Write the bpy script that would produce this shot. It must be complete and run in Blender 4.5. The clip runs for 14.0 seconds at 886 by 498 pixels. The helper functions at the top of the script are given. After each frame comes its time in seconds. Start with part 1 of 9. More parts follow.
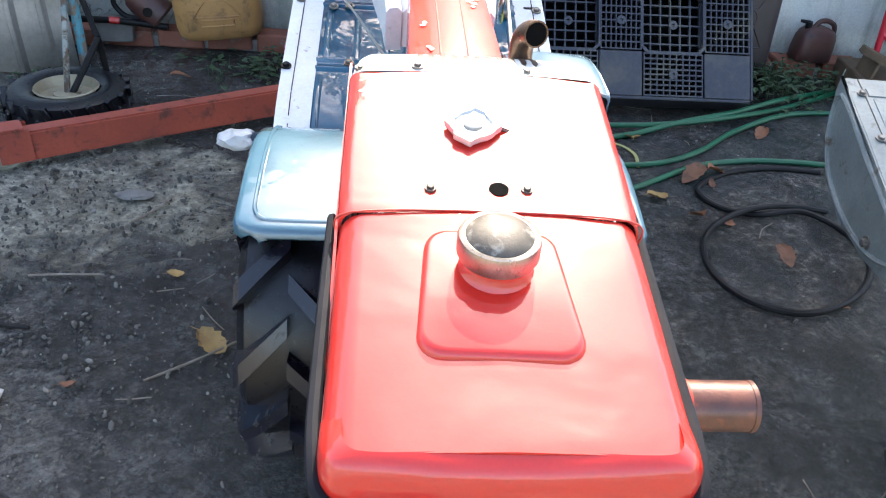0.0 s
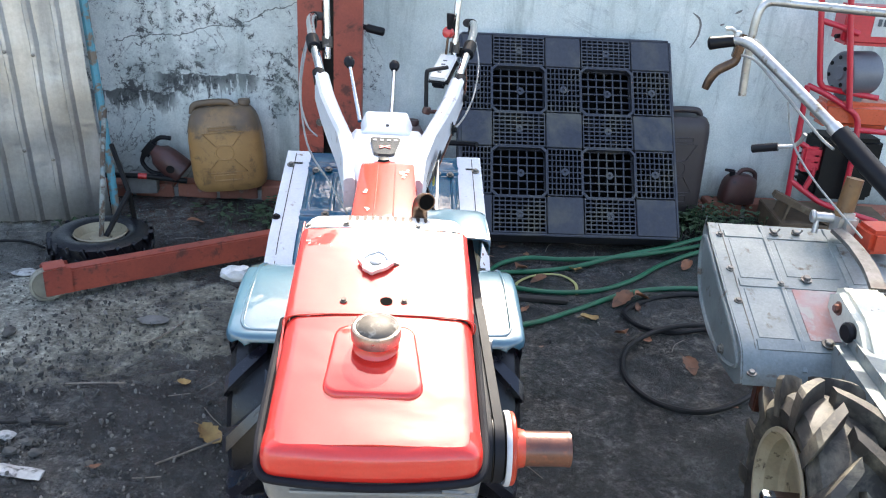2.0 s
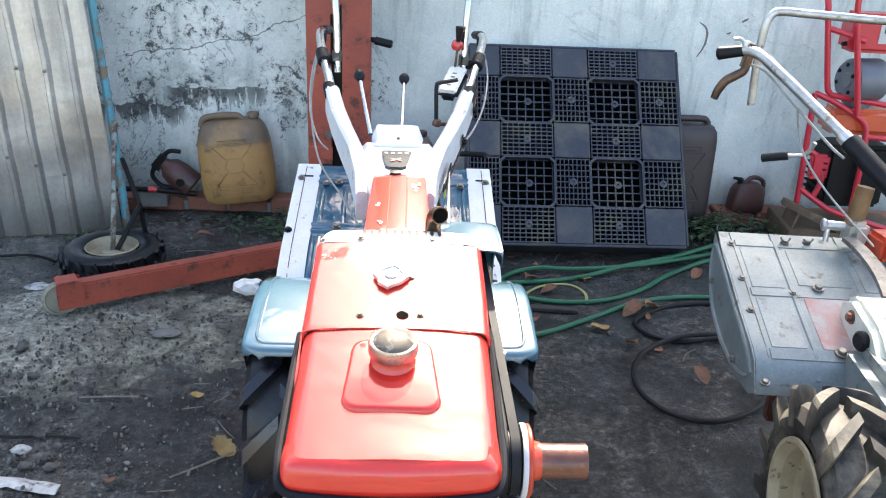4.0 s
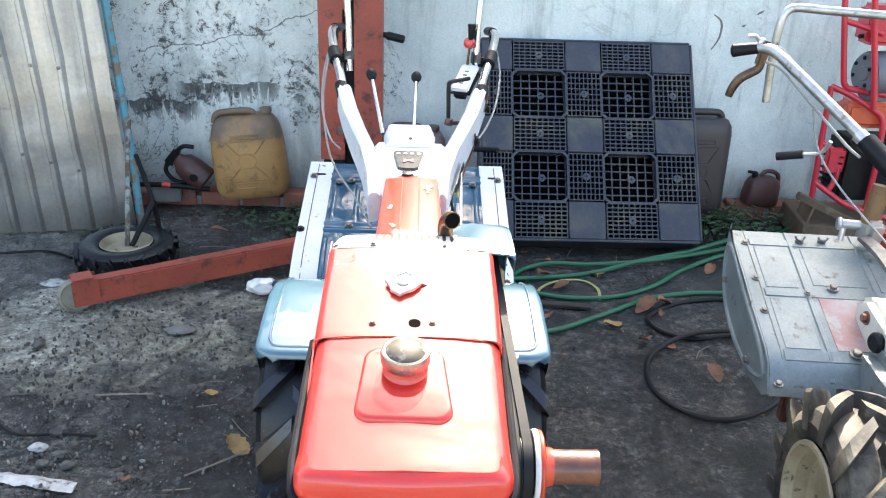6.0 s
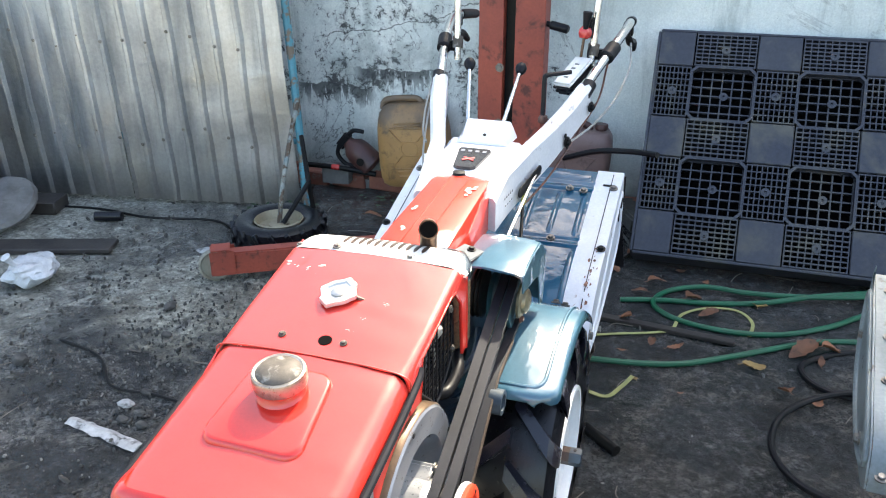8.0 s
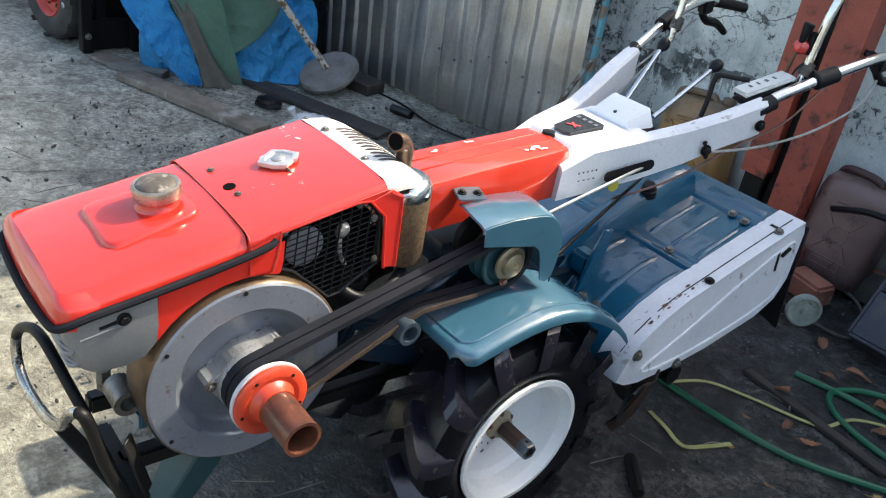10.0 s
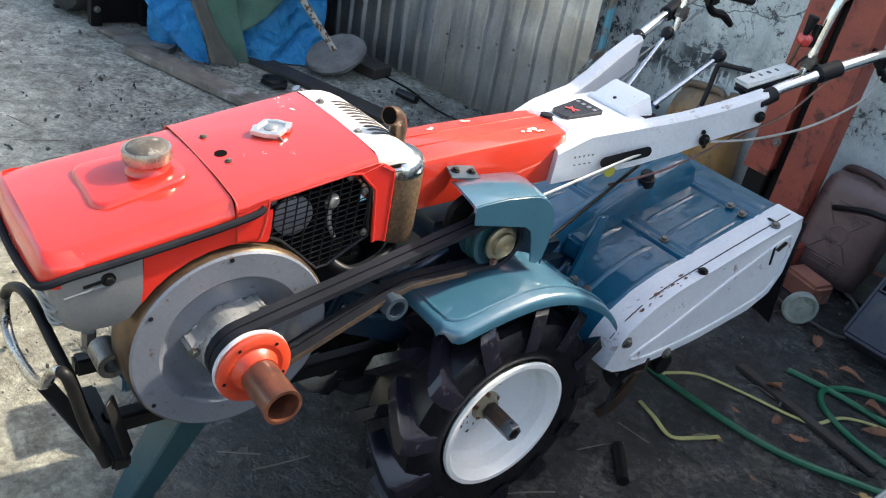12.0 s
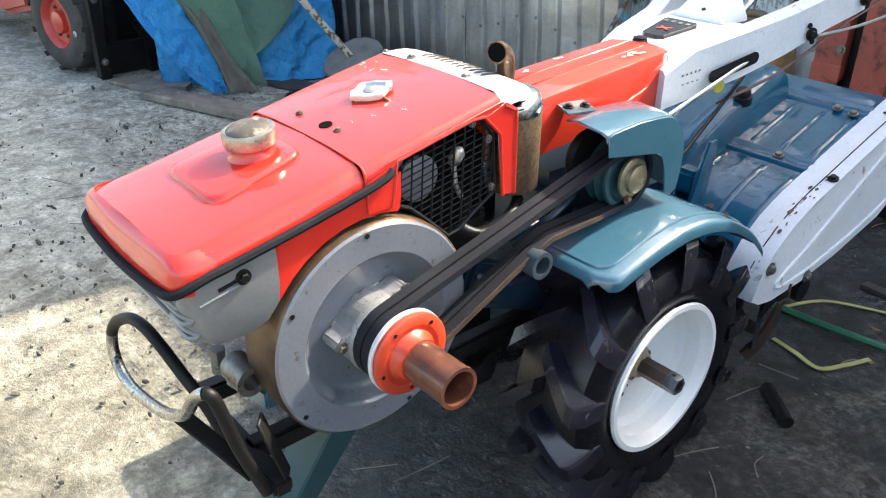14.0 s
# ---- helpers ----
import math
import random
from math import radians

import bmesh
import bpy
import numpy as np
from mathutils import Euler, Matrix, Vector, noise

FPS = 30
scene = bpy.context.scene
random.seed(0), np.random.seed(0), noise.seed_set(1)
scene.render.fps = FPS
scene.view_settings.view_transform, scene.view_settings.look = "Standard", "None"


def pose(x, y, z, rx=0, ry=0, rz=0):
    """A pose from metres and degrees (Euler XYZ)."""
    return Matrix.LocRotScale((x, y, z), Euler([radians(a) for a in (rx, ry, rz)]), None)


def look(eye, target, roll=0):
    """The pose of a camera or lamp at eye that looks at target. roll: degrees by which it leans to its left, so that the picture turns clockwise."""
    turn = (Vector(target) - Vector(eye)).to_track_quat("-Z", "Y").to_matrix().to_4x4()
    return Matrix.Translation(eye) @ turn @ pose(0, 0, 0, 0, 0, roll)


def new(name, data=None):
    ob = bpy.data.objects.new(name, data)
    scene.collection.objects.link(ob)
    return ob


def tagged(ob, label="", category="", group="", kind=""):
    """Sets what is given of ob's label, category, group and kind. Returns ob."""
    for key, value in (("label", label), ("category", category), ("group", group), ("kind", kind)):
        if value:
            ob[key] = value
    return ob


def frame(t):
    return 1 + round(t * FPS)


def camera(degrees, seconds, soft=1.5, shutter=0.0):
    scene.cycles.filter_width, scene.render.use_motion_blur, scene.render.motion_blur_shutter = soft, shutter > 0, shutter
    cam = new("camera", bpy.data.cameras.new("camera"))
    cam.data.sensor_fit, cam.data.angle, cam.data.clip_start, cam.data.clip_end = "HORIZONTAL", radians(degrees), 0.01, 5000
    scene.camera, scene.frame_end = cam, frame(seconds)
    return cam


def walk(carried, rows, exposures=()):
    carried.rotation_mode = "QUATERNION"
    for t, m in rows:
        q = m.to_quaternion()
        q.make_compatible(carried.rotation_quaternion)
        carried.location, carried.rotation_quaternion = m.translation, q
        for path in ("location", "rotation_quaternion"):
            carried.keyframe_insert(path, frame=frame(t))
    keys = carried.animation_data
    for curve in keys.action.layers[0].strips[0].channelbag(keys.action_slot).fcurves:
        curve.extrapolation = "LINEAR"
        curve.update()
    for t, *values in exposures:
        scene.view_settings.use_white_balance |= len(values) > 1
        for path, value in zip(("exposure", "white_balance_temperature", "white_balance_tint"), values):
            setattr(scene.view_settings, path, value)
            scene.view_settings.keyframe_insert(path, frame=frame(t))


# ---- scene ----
cam = camera(56.5, 14.0, soft=1.1)
EXPOSURES = [(0.0, 2.35, 6950, 10), (0.5, 2.45, 6950, 10), (1.0, 2.15, 6950, 10), (1.5, 2.2, 6950, 10), (2.2, 2.2, 7000, 10), (4.5, 2.4, 7250, 9), (5.5, 2.55, 7300, 8), (6.5, 2.4, 7300, 8), (7.4, 2.5, 7250, 8), (8.4, 2.1, 7250, 7), (9.0, 1.85, 7250, 7), (11.5, 1.6, 7150, 7), (12.1, 1.75, 7150, 7), (12.5, 2.05, 7250, 7), (14.0, 2.15, 7300, 7)]
PATH = [
    (0, (-0.095, -0.742, 1.238), (0.049, 0.937, 0.160), 4.4),
    (0.5, (-0.105, -0.871, 1.361), (0.038, 0.883, 0.411), 4.4),
    (1, (-0.06, -0.997, 1.4), (0.06, 0.817, 0.566), 3.7),
    (1.5, (0.014, -1.118, 1.421), (0.125, 0.7, 0.594), 3.6),
    (2, (0.04, -1.219, 1.462), (0.146, 0.614, 0.668), 3.2),
    (4.5, (0.022, -1.223, 1.479), (0.109, 0.619, 0.704), 2.4),
    (5, (0.028, -1.215, 1.5), (0.106, 0.617, 0.703), 2.3),
    (5.5, (0.029, -1.212, 1.504), (0.096, 0.619, 0.701), 2.1),
    (6, (0.024, -1.21, 1.503), (0.085, 0.621, 0.7), 2.1),
    (6.5, (0.047, -1.214, 1.501), (0.096, 0.618, 0.698), 2.0),
    (7, (0.103, -1.147, 1.491), (0.087, 0.684, 0.688), 1.4),
    (7.5, (0.219, -1.018, 1.487), (0.018, 0.799, 0.675), 0.5),
    (8, (0.515, -0.95, 1.465), (-0.048, 0.781, 0.637), -0.1),
    (8.5, (0.733, -0.784, 1.438), (-0.048, 0.837, 0.564), 1.8),
    (9, (0.952, -0.656, 1.444), (-0.14, 0.756, 0.542), 2.3),
    (9.2, (1.059, -0.603, 1.446), (-0.152, 0.692, 0.521), 4.5),
    (11.3, (1.196, -0.535, 1.426), (-0.1, 0.646, 0.464), 13.1),
    (11.5, (1.196, -0.534, 1.427), (-0.101, 0.644, 0.463), 12.9),
    (12, (1.192, -0.533, 1.421), (-0.107, 0.645, 0.459), 12.2),
    (12.5, (1.176, -0.525, 1.387), (-0.125, 0.707, 0.499), 6.6),
    (13, (1.131, -0.549, 1.319), (-0.185, 0.679, 0.446), 1.4),
    (13.5, (1.096, -0.58, 1.269), (-0.226, 0.626, 0.377), 1.1),
    (14, (1.006, -0.615, 1.246), (-0.333, 0.534, 0.302), 0.6),
]
walk(cam, [(t, look(eye, target, roll)) for t, eye, target, roll in PATH], EXPOSURES)

# ---- world, sun, exposure ----
SUN_AZ, SUN_EL = 12.0, 43.0          # degrees from +y towards +x, and above the horizon
world = bpy.data.worlds.new("world")
scene.world = world
world.use_nodes = True
wn, wl = world.node_tree.nodes, world.node_tree.links
sky = wn.new("ShaderNodeTexSky")
sky.sky_type, sky.sun_disc = "NISHITA", False
sky.sun_elevation, sky.sun_rotation = radians(SUN_EL), radians(SUN_AZ)
sky.air_density, sky.dust_density = 1.0, 3.0
wl.new(sky.outputs[0], wn["Background"].inputs[0])
wn["Background"].inputs[1].default_value = 0.15
sun = new("sun", bpy.data.lights.new("sun", "SUN"))
sun.data.energy, sun.data.angle, sun.data.color = 2.9, radians(0.6), (1.0, 0.95, 0.86)
_d = Vector((math.sin(radians(SUN_AZ)) * math.cos(radians(SUN_EL)), math.cos(radians(SUN_AZ)) * math.cos(radians(SUN_EL)), math.sin(radians(SUN_EL))))
sun.matrix_world = look(_d * 30, (0, 0, 0))


# ---- materials ----
def nodes_of(name):
    m = bpy.data.materials.new(name)
    m.use_nodes = True
    return m, m.node_tree.nodes, m.node_tree.links, m.node_tree.nodes["Principled BSDF"]


def ramp(n, l, fac, a, b, ca=(0, 0, 0), cb=(1, 1, 1)):
    r = n.new("ShaderNodeValToRGB")
    r.color_ramp.elements[0].position, r.color_ramp.elements[1].position = a, b
    r.color_ramp.elements[0].color, r.color_ramp.elements[1].color = (*ca, 1), (*cb, 1)
    l.new(fac, r.inputs[0])
    return r.outputs[0]


def noise_of(n, l, vec, scale, detail=5.0, rough=0.6, distortion=0.0):
    t = n.new("ShaderNodeTexNoise")
    t.inputs["Scale"].default_value, t.inputs["Detail"].default_value = scale, detail
    t.inputs["Roughness"].default_value, t.inputs["Distortion"].default_value = rough, distortion
    l.new(vec, t.inputs["Vector"])
    return t.outputs[0]


def mixed(n, l, fac, a, b, mode="MIX"):
    m = n.new("ShaderNodeMix")
    m.data_type, m.blend_type = "RGBA", mode
    for sock, v in ((m.inputs[0], fac), (m.inputs[6], a), (m.inputs[7], b)):
        if isinstance(v, (int, float)):
            sock.default_value = v
        elif isinstance(v, tuple):
            sock.default_value = (*v, 1)
        else:
            l.new(v, sock)
    return m.outputs[2]


def calc(n, l, op, a, b=0.0, c=0.0):
    m = n.new("ShaderNodeMath")
    m.operation = op
    for sock, v in zip(m.inputs, (a, b, c)):
        if isinstance(v, (int, float)):
            sock.default_value = v
        else:
            l.new(v, sock)
    return m.outputs[0]


def sstep(n, l, v, a, b, lo=0.0, hi=1.0):
    m = n.new("ShaderNodeMapRange")
    m.interpolation_type = "SMOOTHSTEP"
    for i, x in ((1, a), (2, b), (3, lo), (4, hi)):
        m.inputs[i].default_value = x
    l.new(v, m.inputs[0])
    return m.outputs[0]


def bumped(n, l, bsdf, height, strength, dist=0.01):
    b = n.new("ShaderNodeBump")
    b.inputs["Strength"].default_value, b.inputs["Distance"].default_value = strength, dist
    l.new(height, b.inputs["Height"])
    l.new(b.outputs[0], bsdf.inputs["Normal"])


def mat(name, c1, c2=None, rough=0.5, metal=0.0, scale=6.0, fine=70.0, bump=0.15, dist=0.004, spot=None, spot_at=(0.62, 0.68), spot_scale=18.0,
        spot_rough=0.8, coat=0.0, vary=0.12, obj_random=0.0, spec=0.5, coat_rough=0.12, wave=0.0, wave_scale=8.0, coat_ior=1.5):
    """A painted, metal, rubber or mineral surface: two tones, fine grain, spots of wear."""
    m, n, l, b = nodes_of(name)
    vec = n.new("ShaderNodeTexCoord").outputs["Object"]
    big, small = noise_of(n, l, vec, scale), noise_of(n, l, vec, fine, 4.0, 0.7)
    c2 = c2 or tuple(v * 0.7 for v in c1)
    col = mixed(n, l, ramp(n, l, big, 0.35, 0.68), c1, c2)
    grain = ramp(n, l, small, 0.25, 0.75, (1 - vary,) * 3, (1 + vary,) * 3)
    col = mixed(n, l, 1.0, col, grain, "MULTIPLY")
    rg = calc(n, l, "MULTIPLY_ADD", small, 0.25, rough - 0.12)
    if spot:
        s = ramp(n, l, noise_of(n, l, vec, spot_scale, 6.0, 0.65, 0.3), *spot_at)
        col = mixed(n, l, s, col, spot)
        rg = mixed(n, l, s, rg, (spot_rough,) * 3)
    if obj_random:
        info = n.new("ShaderNodeObjectInfo").outputs["Random"]
        f = ramp(n, l, info, 0.0, 1.0, (1 - obj_random,) * 3, (1 + obj_random,) * 3)
        col = mixed(n, l, 1.0, col, f, "MULTIPLY")
    l.new(col, b.inputs["Base Color"])
    l.new(rg, b.inputs["Roughness"])
    b.inputs["Metallic"].default_value = metal
    b.inputs["Specular IOR Level"].default_value = spec
    b.inputs["Coat Weight"].default_value, b.inputs["Coat Roughness"].default_value, b.inputs["Coat IOR"].default_value = coat, coat_rough, coat_ior
    if bump:
        bumped(n, l, b, mixed(n, l, 0.6, big, small), bump, dist)
    if wave:
        lac = n.new("ShaderNodeBump")
        lac.inputs["Strength"].default_value, lac.inputs["Distance"].default_value = wave, 0.02
        ripples = calc(n, l, "MULTIPLY_ADD", noise_of(n, l, vec, wave_scale * 7, 2.0, 0.5), 0.06, noise_of(n, l, vec, wave_scale, 2.0, 0.4, 0.4))
        l.new(ripples, lac.inputs["Height"])
        l.new(lac.outputs[0], b.inputs["Coat Normal"])
    return m


RED = mat("red paint", (0.58, 0.030, 0.020), (0.52, 0.024, 0.018), 0.40, scale=5, fine=240, bump=0.05, dist=0.006, spot=(0.7, 0.45, 0.38), spot_at=(0.735, 0.745), spot_scale=34, coat=1.0, vary=0.06, coat_rough=0.05, spec=0.06, wave=0.2, wave_scale=9, coat_ior=1.62)
COLUMN_RED = mat("orange-red paint", (0.61, 0.044, 0.023), (0.54, 0.036, 0.02), 0.42, scale=4, fine=240, bump=0.08, dist=0.004, spot=(0.75, 0.45, 0.35), spot_at=(0.73, 0.74), spot_scale=30, coat=1.0, vary=0.06, coat_rough=0.06, spec=0.1, wave=0.15, coat_ior=1.6)
RED_WORN = mat("worn red paint", (0.5, 0.05, 0.03), (0.38, 0.04, 0.025), 0.4, scale=5, fine=120, bump=0.05, spot=(0.12, 0.07, 0.05), spot_at=(0.68, 0.72), spot_scale=30, coat=0.2)
ORANGE = mat("orange paint", (0.56, 0.055, 0.02), (0.44, 0.04, 0.018), 0.36, scale=14, fine=130, bump=0.08, spot=(0.14, 0.05, 0.03), spot_at=(0.64, 0.75), spot_scale=35, coat=0.3)
RUST = mat("rusty steel pipe", (0.17, 0.06, 0.035), (0.07, 0.03, 0.022), 0.34, 0.3, scale=22, fine=160, bump=0.2, spot=(0.3, 0.09, 0.045), spot_at=(0.55, 0.68), spot_scale=40, coat=0.4)
WHITE = mat("white paint", (0.78, 0.78, 0.8), (0.72, 0.72, 0.75), 0.35, scale=5, fine=140, bump=0.04, spot=(0.28, 0.18, 0.12), spot_at=(0.715, 0.74), spot_scale=24, coat=0.3, vary=0.05)
WHITE_WORN = mat("scuffed white paint", (0.68, 0.69, 0.72), (0.58, 0.595, 0.63), 0.42, scale=6, fine=120, bump=0.08, spot=(0.22, 0.15, 0.11), spot_at=(0.63, 0.70), spot_scale=18, coat=0.15, vary=0.09)
BLUE = mat("glossy blue paint", (0.001, 0.085, 0.16), (0.001, 0.054, 0.105), 0.3, scale=4, fine=160, bump=0.12, dist=0.01, spot=(0.10, 0.2, 0.27), spot_at=(0.74, 0.77), spot_scale=30, coat=1.0, vary=0.12, coat_rough=0.02, spec=0.15, wave=0.5, wave_scale=9, coat_ior=1.55)
TEAL = mat("grey-blue paint", (0.036, 0.115, 0.165), (0.027, 0.088, 0.135), 0.34, scale=5, fine=150, bump=0.08, dist=0.006, spot=(0.03, 0.05, 0.06), spot_at=(0.68, 0.74), spot_scale=30, coat=1.0, vary=0.1, coat_rough=0.06, spec=0.4, wave=0.25, wave_scale=10, coat_ior=1.7)
RING = mat("steel-blue ring paint", (0.045, 0.065, 0.085), (0.03, 0.045, 0.06), 0.4, scale=20, fine=150, bump=0.1, coat=0.3)
GREY_SHEET = mat("light grey painted sheet", (0.165, 0.17, 0.175), (0.125, 0.13, 0.135), 0.36, 0.0, scale=8, fine=150, bump=0.08, spot=(0.14, 0.1, 0.07), spot_at=(0.64, 0.74), spot_scale=34, coat=0.3)
GREY_CAST = mat("grey painted casting", (0.155, 0.16, 0.18), (0.125, 0.13, 0.15), 0.4, 0.0, scale=7, fine=150, bump=0.08, spot=(0.12, 0.08, 0.05), spot_at=(0.65, 0.76), spot_scale=34, coat=0.2)
FLY_FACE = mat("glossy grey flywheel paint", (0.15, 0.162, 0.19), (0.12, 0.13, 0.155), 0.34, 0.0, scale=7, fine=150, bump=0.06, spot=(0.09, 0.06, 0.04), spot_at=(0.61, 0.70), spot_scale=60, coat=1.0, coat_rough=0.05)
RIM_EDGE = mat("oil-stained flywheel edge", (0.14, 0.088, 0.05), (0.06, 0.038, 0.025), 0.36, 0.5, scale=18, fine=140, bump=0.1)
ALU = mat("bare cast aluminium", (0.6, 0.59, 0.57), (0.48, 0.47, 0.45), 0.38, 0.75, scale=20, fine=160, bump=0.1, spot=(0.25, 0.2, 0.14), spot_at=(0.64, 0.75), spot_scale=40)
CHROME = mat("worn chrome", (0.72, 0.72, 0.73), (0.56, 0.56, 0.57), 0.18, 1.0, scale=12, fine=120, bump=0.03, spot=(0.3, 0.2, 0.13), spot_at=(0.62, 0.72), spot_scale=35)
DULL_PLATE = mat("dull worn plating", (0.52, 0.52, 0.5), (0.34, 0.33, 0.31), 0.4, 0.85, scale=16, fine=120, bump=0.12, spot=(0.2, 0.15, 0.09), spot_at=(0.56, 0.66), spot_scale=22)
BRASSY = mat("tarnished plated dome", (0.115, 0.098, 0.08), (0.05, 0.042, 0.036), 0.55, 0.1, scale=34, fine=140, bump=0.2, spot=(0.3, 0.28, 0.25), spot_at=(0.56, 0.7), spot_scale=46, spec=0.3)
SCORCH = mat("heat-stained muffler steel", (0.25, 0.17, 0.1), (0.08, 0.05, 0.035), 0.36, 0.6, scale=9, fine=140, bump=0.3, spot=(0.07, 0.045, 0.03), spot_at=(0.45, 0.75), spot_scale=150, vary=0.3)
STUB = mat("browned exhaust steel", (0.14, 0.085, 0.055), (0.05, 0.032, 0.025), 0.3, 0.6, scale=20, fine=120, bump=0.2, spot=(0.3, 0.22, 0.16), spot_at=(0.62, 0.72), spot_scale=26)
BLACK = mat("black plastic", (0.006, 0.006, 0.008), (0.010, 0.010, 0.012), 0.45, scale=10, fine=150, bump=0.05, spec=0.22)
CASTOR = mat("dirty cream nylon", (0.3, 0.28, 0.22), (0.2, 0.18, 0.14), 0.5, scale=12, fine=90, bump=0.15, spot=(0.08, 0.07, 0.055), spot_at=(0.6, 0.7), spot_scale=20)
RUBBLE = mat("dirty rubble", (0.1, 0.095, 0.085), (0.05, 0.047, 0.043), 0.9, scale=12, fine=70, bump=0.5, spot=(0.2, 0.18, 0.16), spot_at=(0.62, 0.75), spot_scale=12)
PLATED = mat("browned chrome plating", (0.44, 0.41, 0.36), (0.25, 0.2, 0.155), 0.3, 0.85, scale=26, fine=160, bump=0.08, spot=(0.12, 0.08, 0.05), spot_at=(0.58, 0.72), spot_scale=40)
BAR_STEEL = mat("bare worn steel", (0.5, 0.49, 0.47), (0.3, 0.28, 0.25), 0.24, 1.0, scale=16, fine=160, bump=0.1, spot=(0.03, 0.025, 0.02), spot_at=(0.6, 0.7), spot_scale=30)
AXLE_RUST = mat("rusty axle steel", (0.07, 0.04, 0.03), (0.045, 0.03, 0.024), 0.4, 0.4, scale=22, fine=160, bump=0.2, spot=(0.14, 0.12, 0.1), spot_at=(0.62, 0.75), spot_scale=40)
# near-black for hollows: their shade is put into the colour
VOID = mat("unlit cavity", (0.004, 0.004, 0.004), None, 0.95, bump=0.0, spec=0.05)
TRIM = mat("dull black rubber trim", (0.008, 0.009, 0.013), (0.014, 0.014, 0.018), 0.7, scale=20, fine=140, bump=0.15, spot=(0.2, 0.2, 0.2), spot_at=(0.73, 0.75), spot_scale=60, spec=0.15)
RUBBER = mat("black rubber", (0.0035, 0.0035, 0.006), (0.007, 0.0065, 0.009), 0.3, scale=9, fine=90, bump=0.3, dist=0.004, spot=(0.03, 0.027, 0.026), spot_at=(0.62, 0.78), spot_scale=16, spec=0.42)
LUG_RUBBER = mat("wet scuffed lug rubber", (0.006, 0.006, 0.012), (0.012, 0.011, 0.018), 0.2, scale=14, fine=120, bump=0.3, dist=0.003, spot=(0.03, 0.027, 0.026), spot_at=(0.6, 0.72), spot_scale=26, spec=0.65)
PANEL_GLOSS = mat("glossy dark panel film", (0.028, 0.028, 0.032), (0.02, 0.02, 0.024), 0.22, scale=10, fine=120, bump=0.03, spec=0.35, coat=0.25, coat_rough=0.08)
STAND_TEAL = mat("dull dark teal paint", (0.012, 0.062, 0.078), (0.01, 0.045, 0.06), 0.5, scale=9, fine=120, bump=0.15, spot=(0.05, 0.08, 0.08), spot_at=(0.62, 0.7), spot_scale=20)
GOLD_PLATE = mat("dull yellow plating", (0.30, 0.25, 0.16), (0.18, 0.14, 0.085), 0.36, 0.6, scale=24, fine=140, bump=0.12, spot=(0.1, 0.06, 0.035), spot_at=(0.58, 0.7), spot_scale=40)
HUB_GREY = mat("worn grey hub metal", (0.36, 0.36, 0.36), (0.22, 0.22, 0.225), 0.3, 0.4, scale=20, fine=160, bump=0.1, spot=(0.1, 0.08, 0.06), spot_at=(0.62, 0.74), spot_scale=40)
DUSTY_RUBBER = mat("dusty grey rubber", (0.055, 0.053, 0.05), (0.03, 0.029, 0.028), 0.7, scale=12, fine=90, bump=0.3, spec=0.3)
MUD_RUBBER = mat("muddy rubber", (0.022, 0.02, 0.019), (0.05, 0.043, 0.034), 0.6, scale=10, fine=70, bump=0.45, spot=(0.16, 0.145, 0.108), spot_at=(0.5, 0.68), spot_scale=11)
BELT = mat("grey-black belt", (0.013, 0.0145, 0.021), (0.008, 0.009, 0.013), 0.62, scale=12, fine=140, bump=0.1, spot=(0.032, 0.031, 0.034), spot_at=(0.6, 0.75), spot_scale=30, spec=0.25)
BELT_WORN = mat("worn brown belt edge", (0.075, 0.05, 0.034), (0.03, 0.022, 0.018), 0.7, scale=20, fine=140, bump=0.1, spec=0.25)
DARK = mat("greasy black steel", (0.0045, 0.005, 0.006), (0.011, 0.0095, 0.0085), 0.46, 0.0, scale=14, fine=100, bump=0.3, spec=0.22)
NAVY = mat("dark blue painted steel", (0.006, 0.02, 0.04), (0.007, 0.018, 0.032), 0.35, 0.0, scale=10, fine=100, bump=0.1, spot=(0.015, 0.013, 0.012), coat=0.15, spec=0.3)
STEEL = mat("dull steel", (0.28, 0.27, 0.25), (0.13, 0.115, 0.1), 0.42, 0.8, scale=18, fine=150, bump=0.15, spot=(0.08, 0.05, 0.035), spot_at=(0.6, 0.72), spot_scale=60)
RIM_WHITE = mat("white wheel paint", (0.8, 0.8, 0.79), (0.74, 0.74, 0.73), 0.35, scale=6, fine=120, bump=0.03, spot=(0.35, 0.25, 0.17), spot_at=(0.7, 0.76), spot_scale=22, vary=0.05)
RIM_CREAM = mat("dirty cream wheel paint", (0.36, 0.31, 0.21), (0.24, 0.19, 0.12), 0.5, scale=9, fine=90, bump=0.08, spot=(0.07, 0.05, 0.03), spot_at=(0.6, 0.67), spot_scale=20)
SILVER = mat("silver paint", (0.265, 0.30, 0.298), (0.17, 0.197, 0.197), 0.4, 0.3, scale=6, fine=130, bump=0.08, spot=(0.14, 0.11, 0.085), spot_at=(0.585, 0.7), spot_scale=20, vary=0.18)
SILVER_RED = mat("silver paint rubbed to red", (0.34, 0.35, 0.35), (0.36, 0.1, 0.08), 0.42, 0.15, scale=5, fine=130, bump=0.06, spot=(0.4, 0.38, 0.36), spot_at=(0.55, 0.62), spot_scale=14)
CREAM = mat("cream painted casting", (0.62, 0.62, 0.53), (0.55, 0.54, 0.45), 0.42, scale=8, fine=110, bump=0.08, spot=(0.15, 0.1, 0.06), spot_at=(0.66, 0.7))
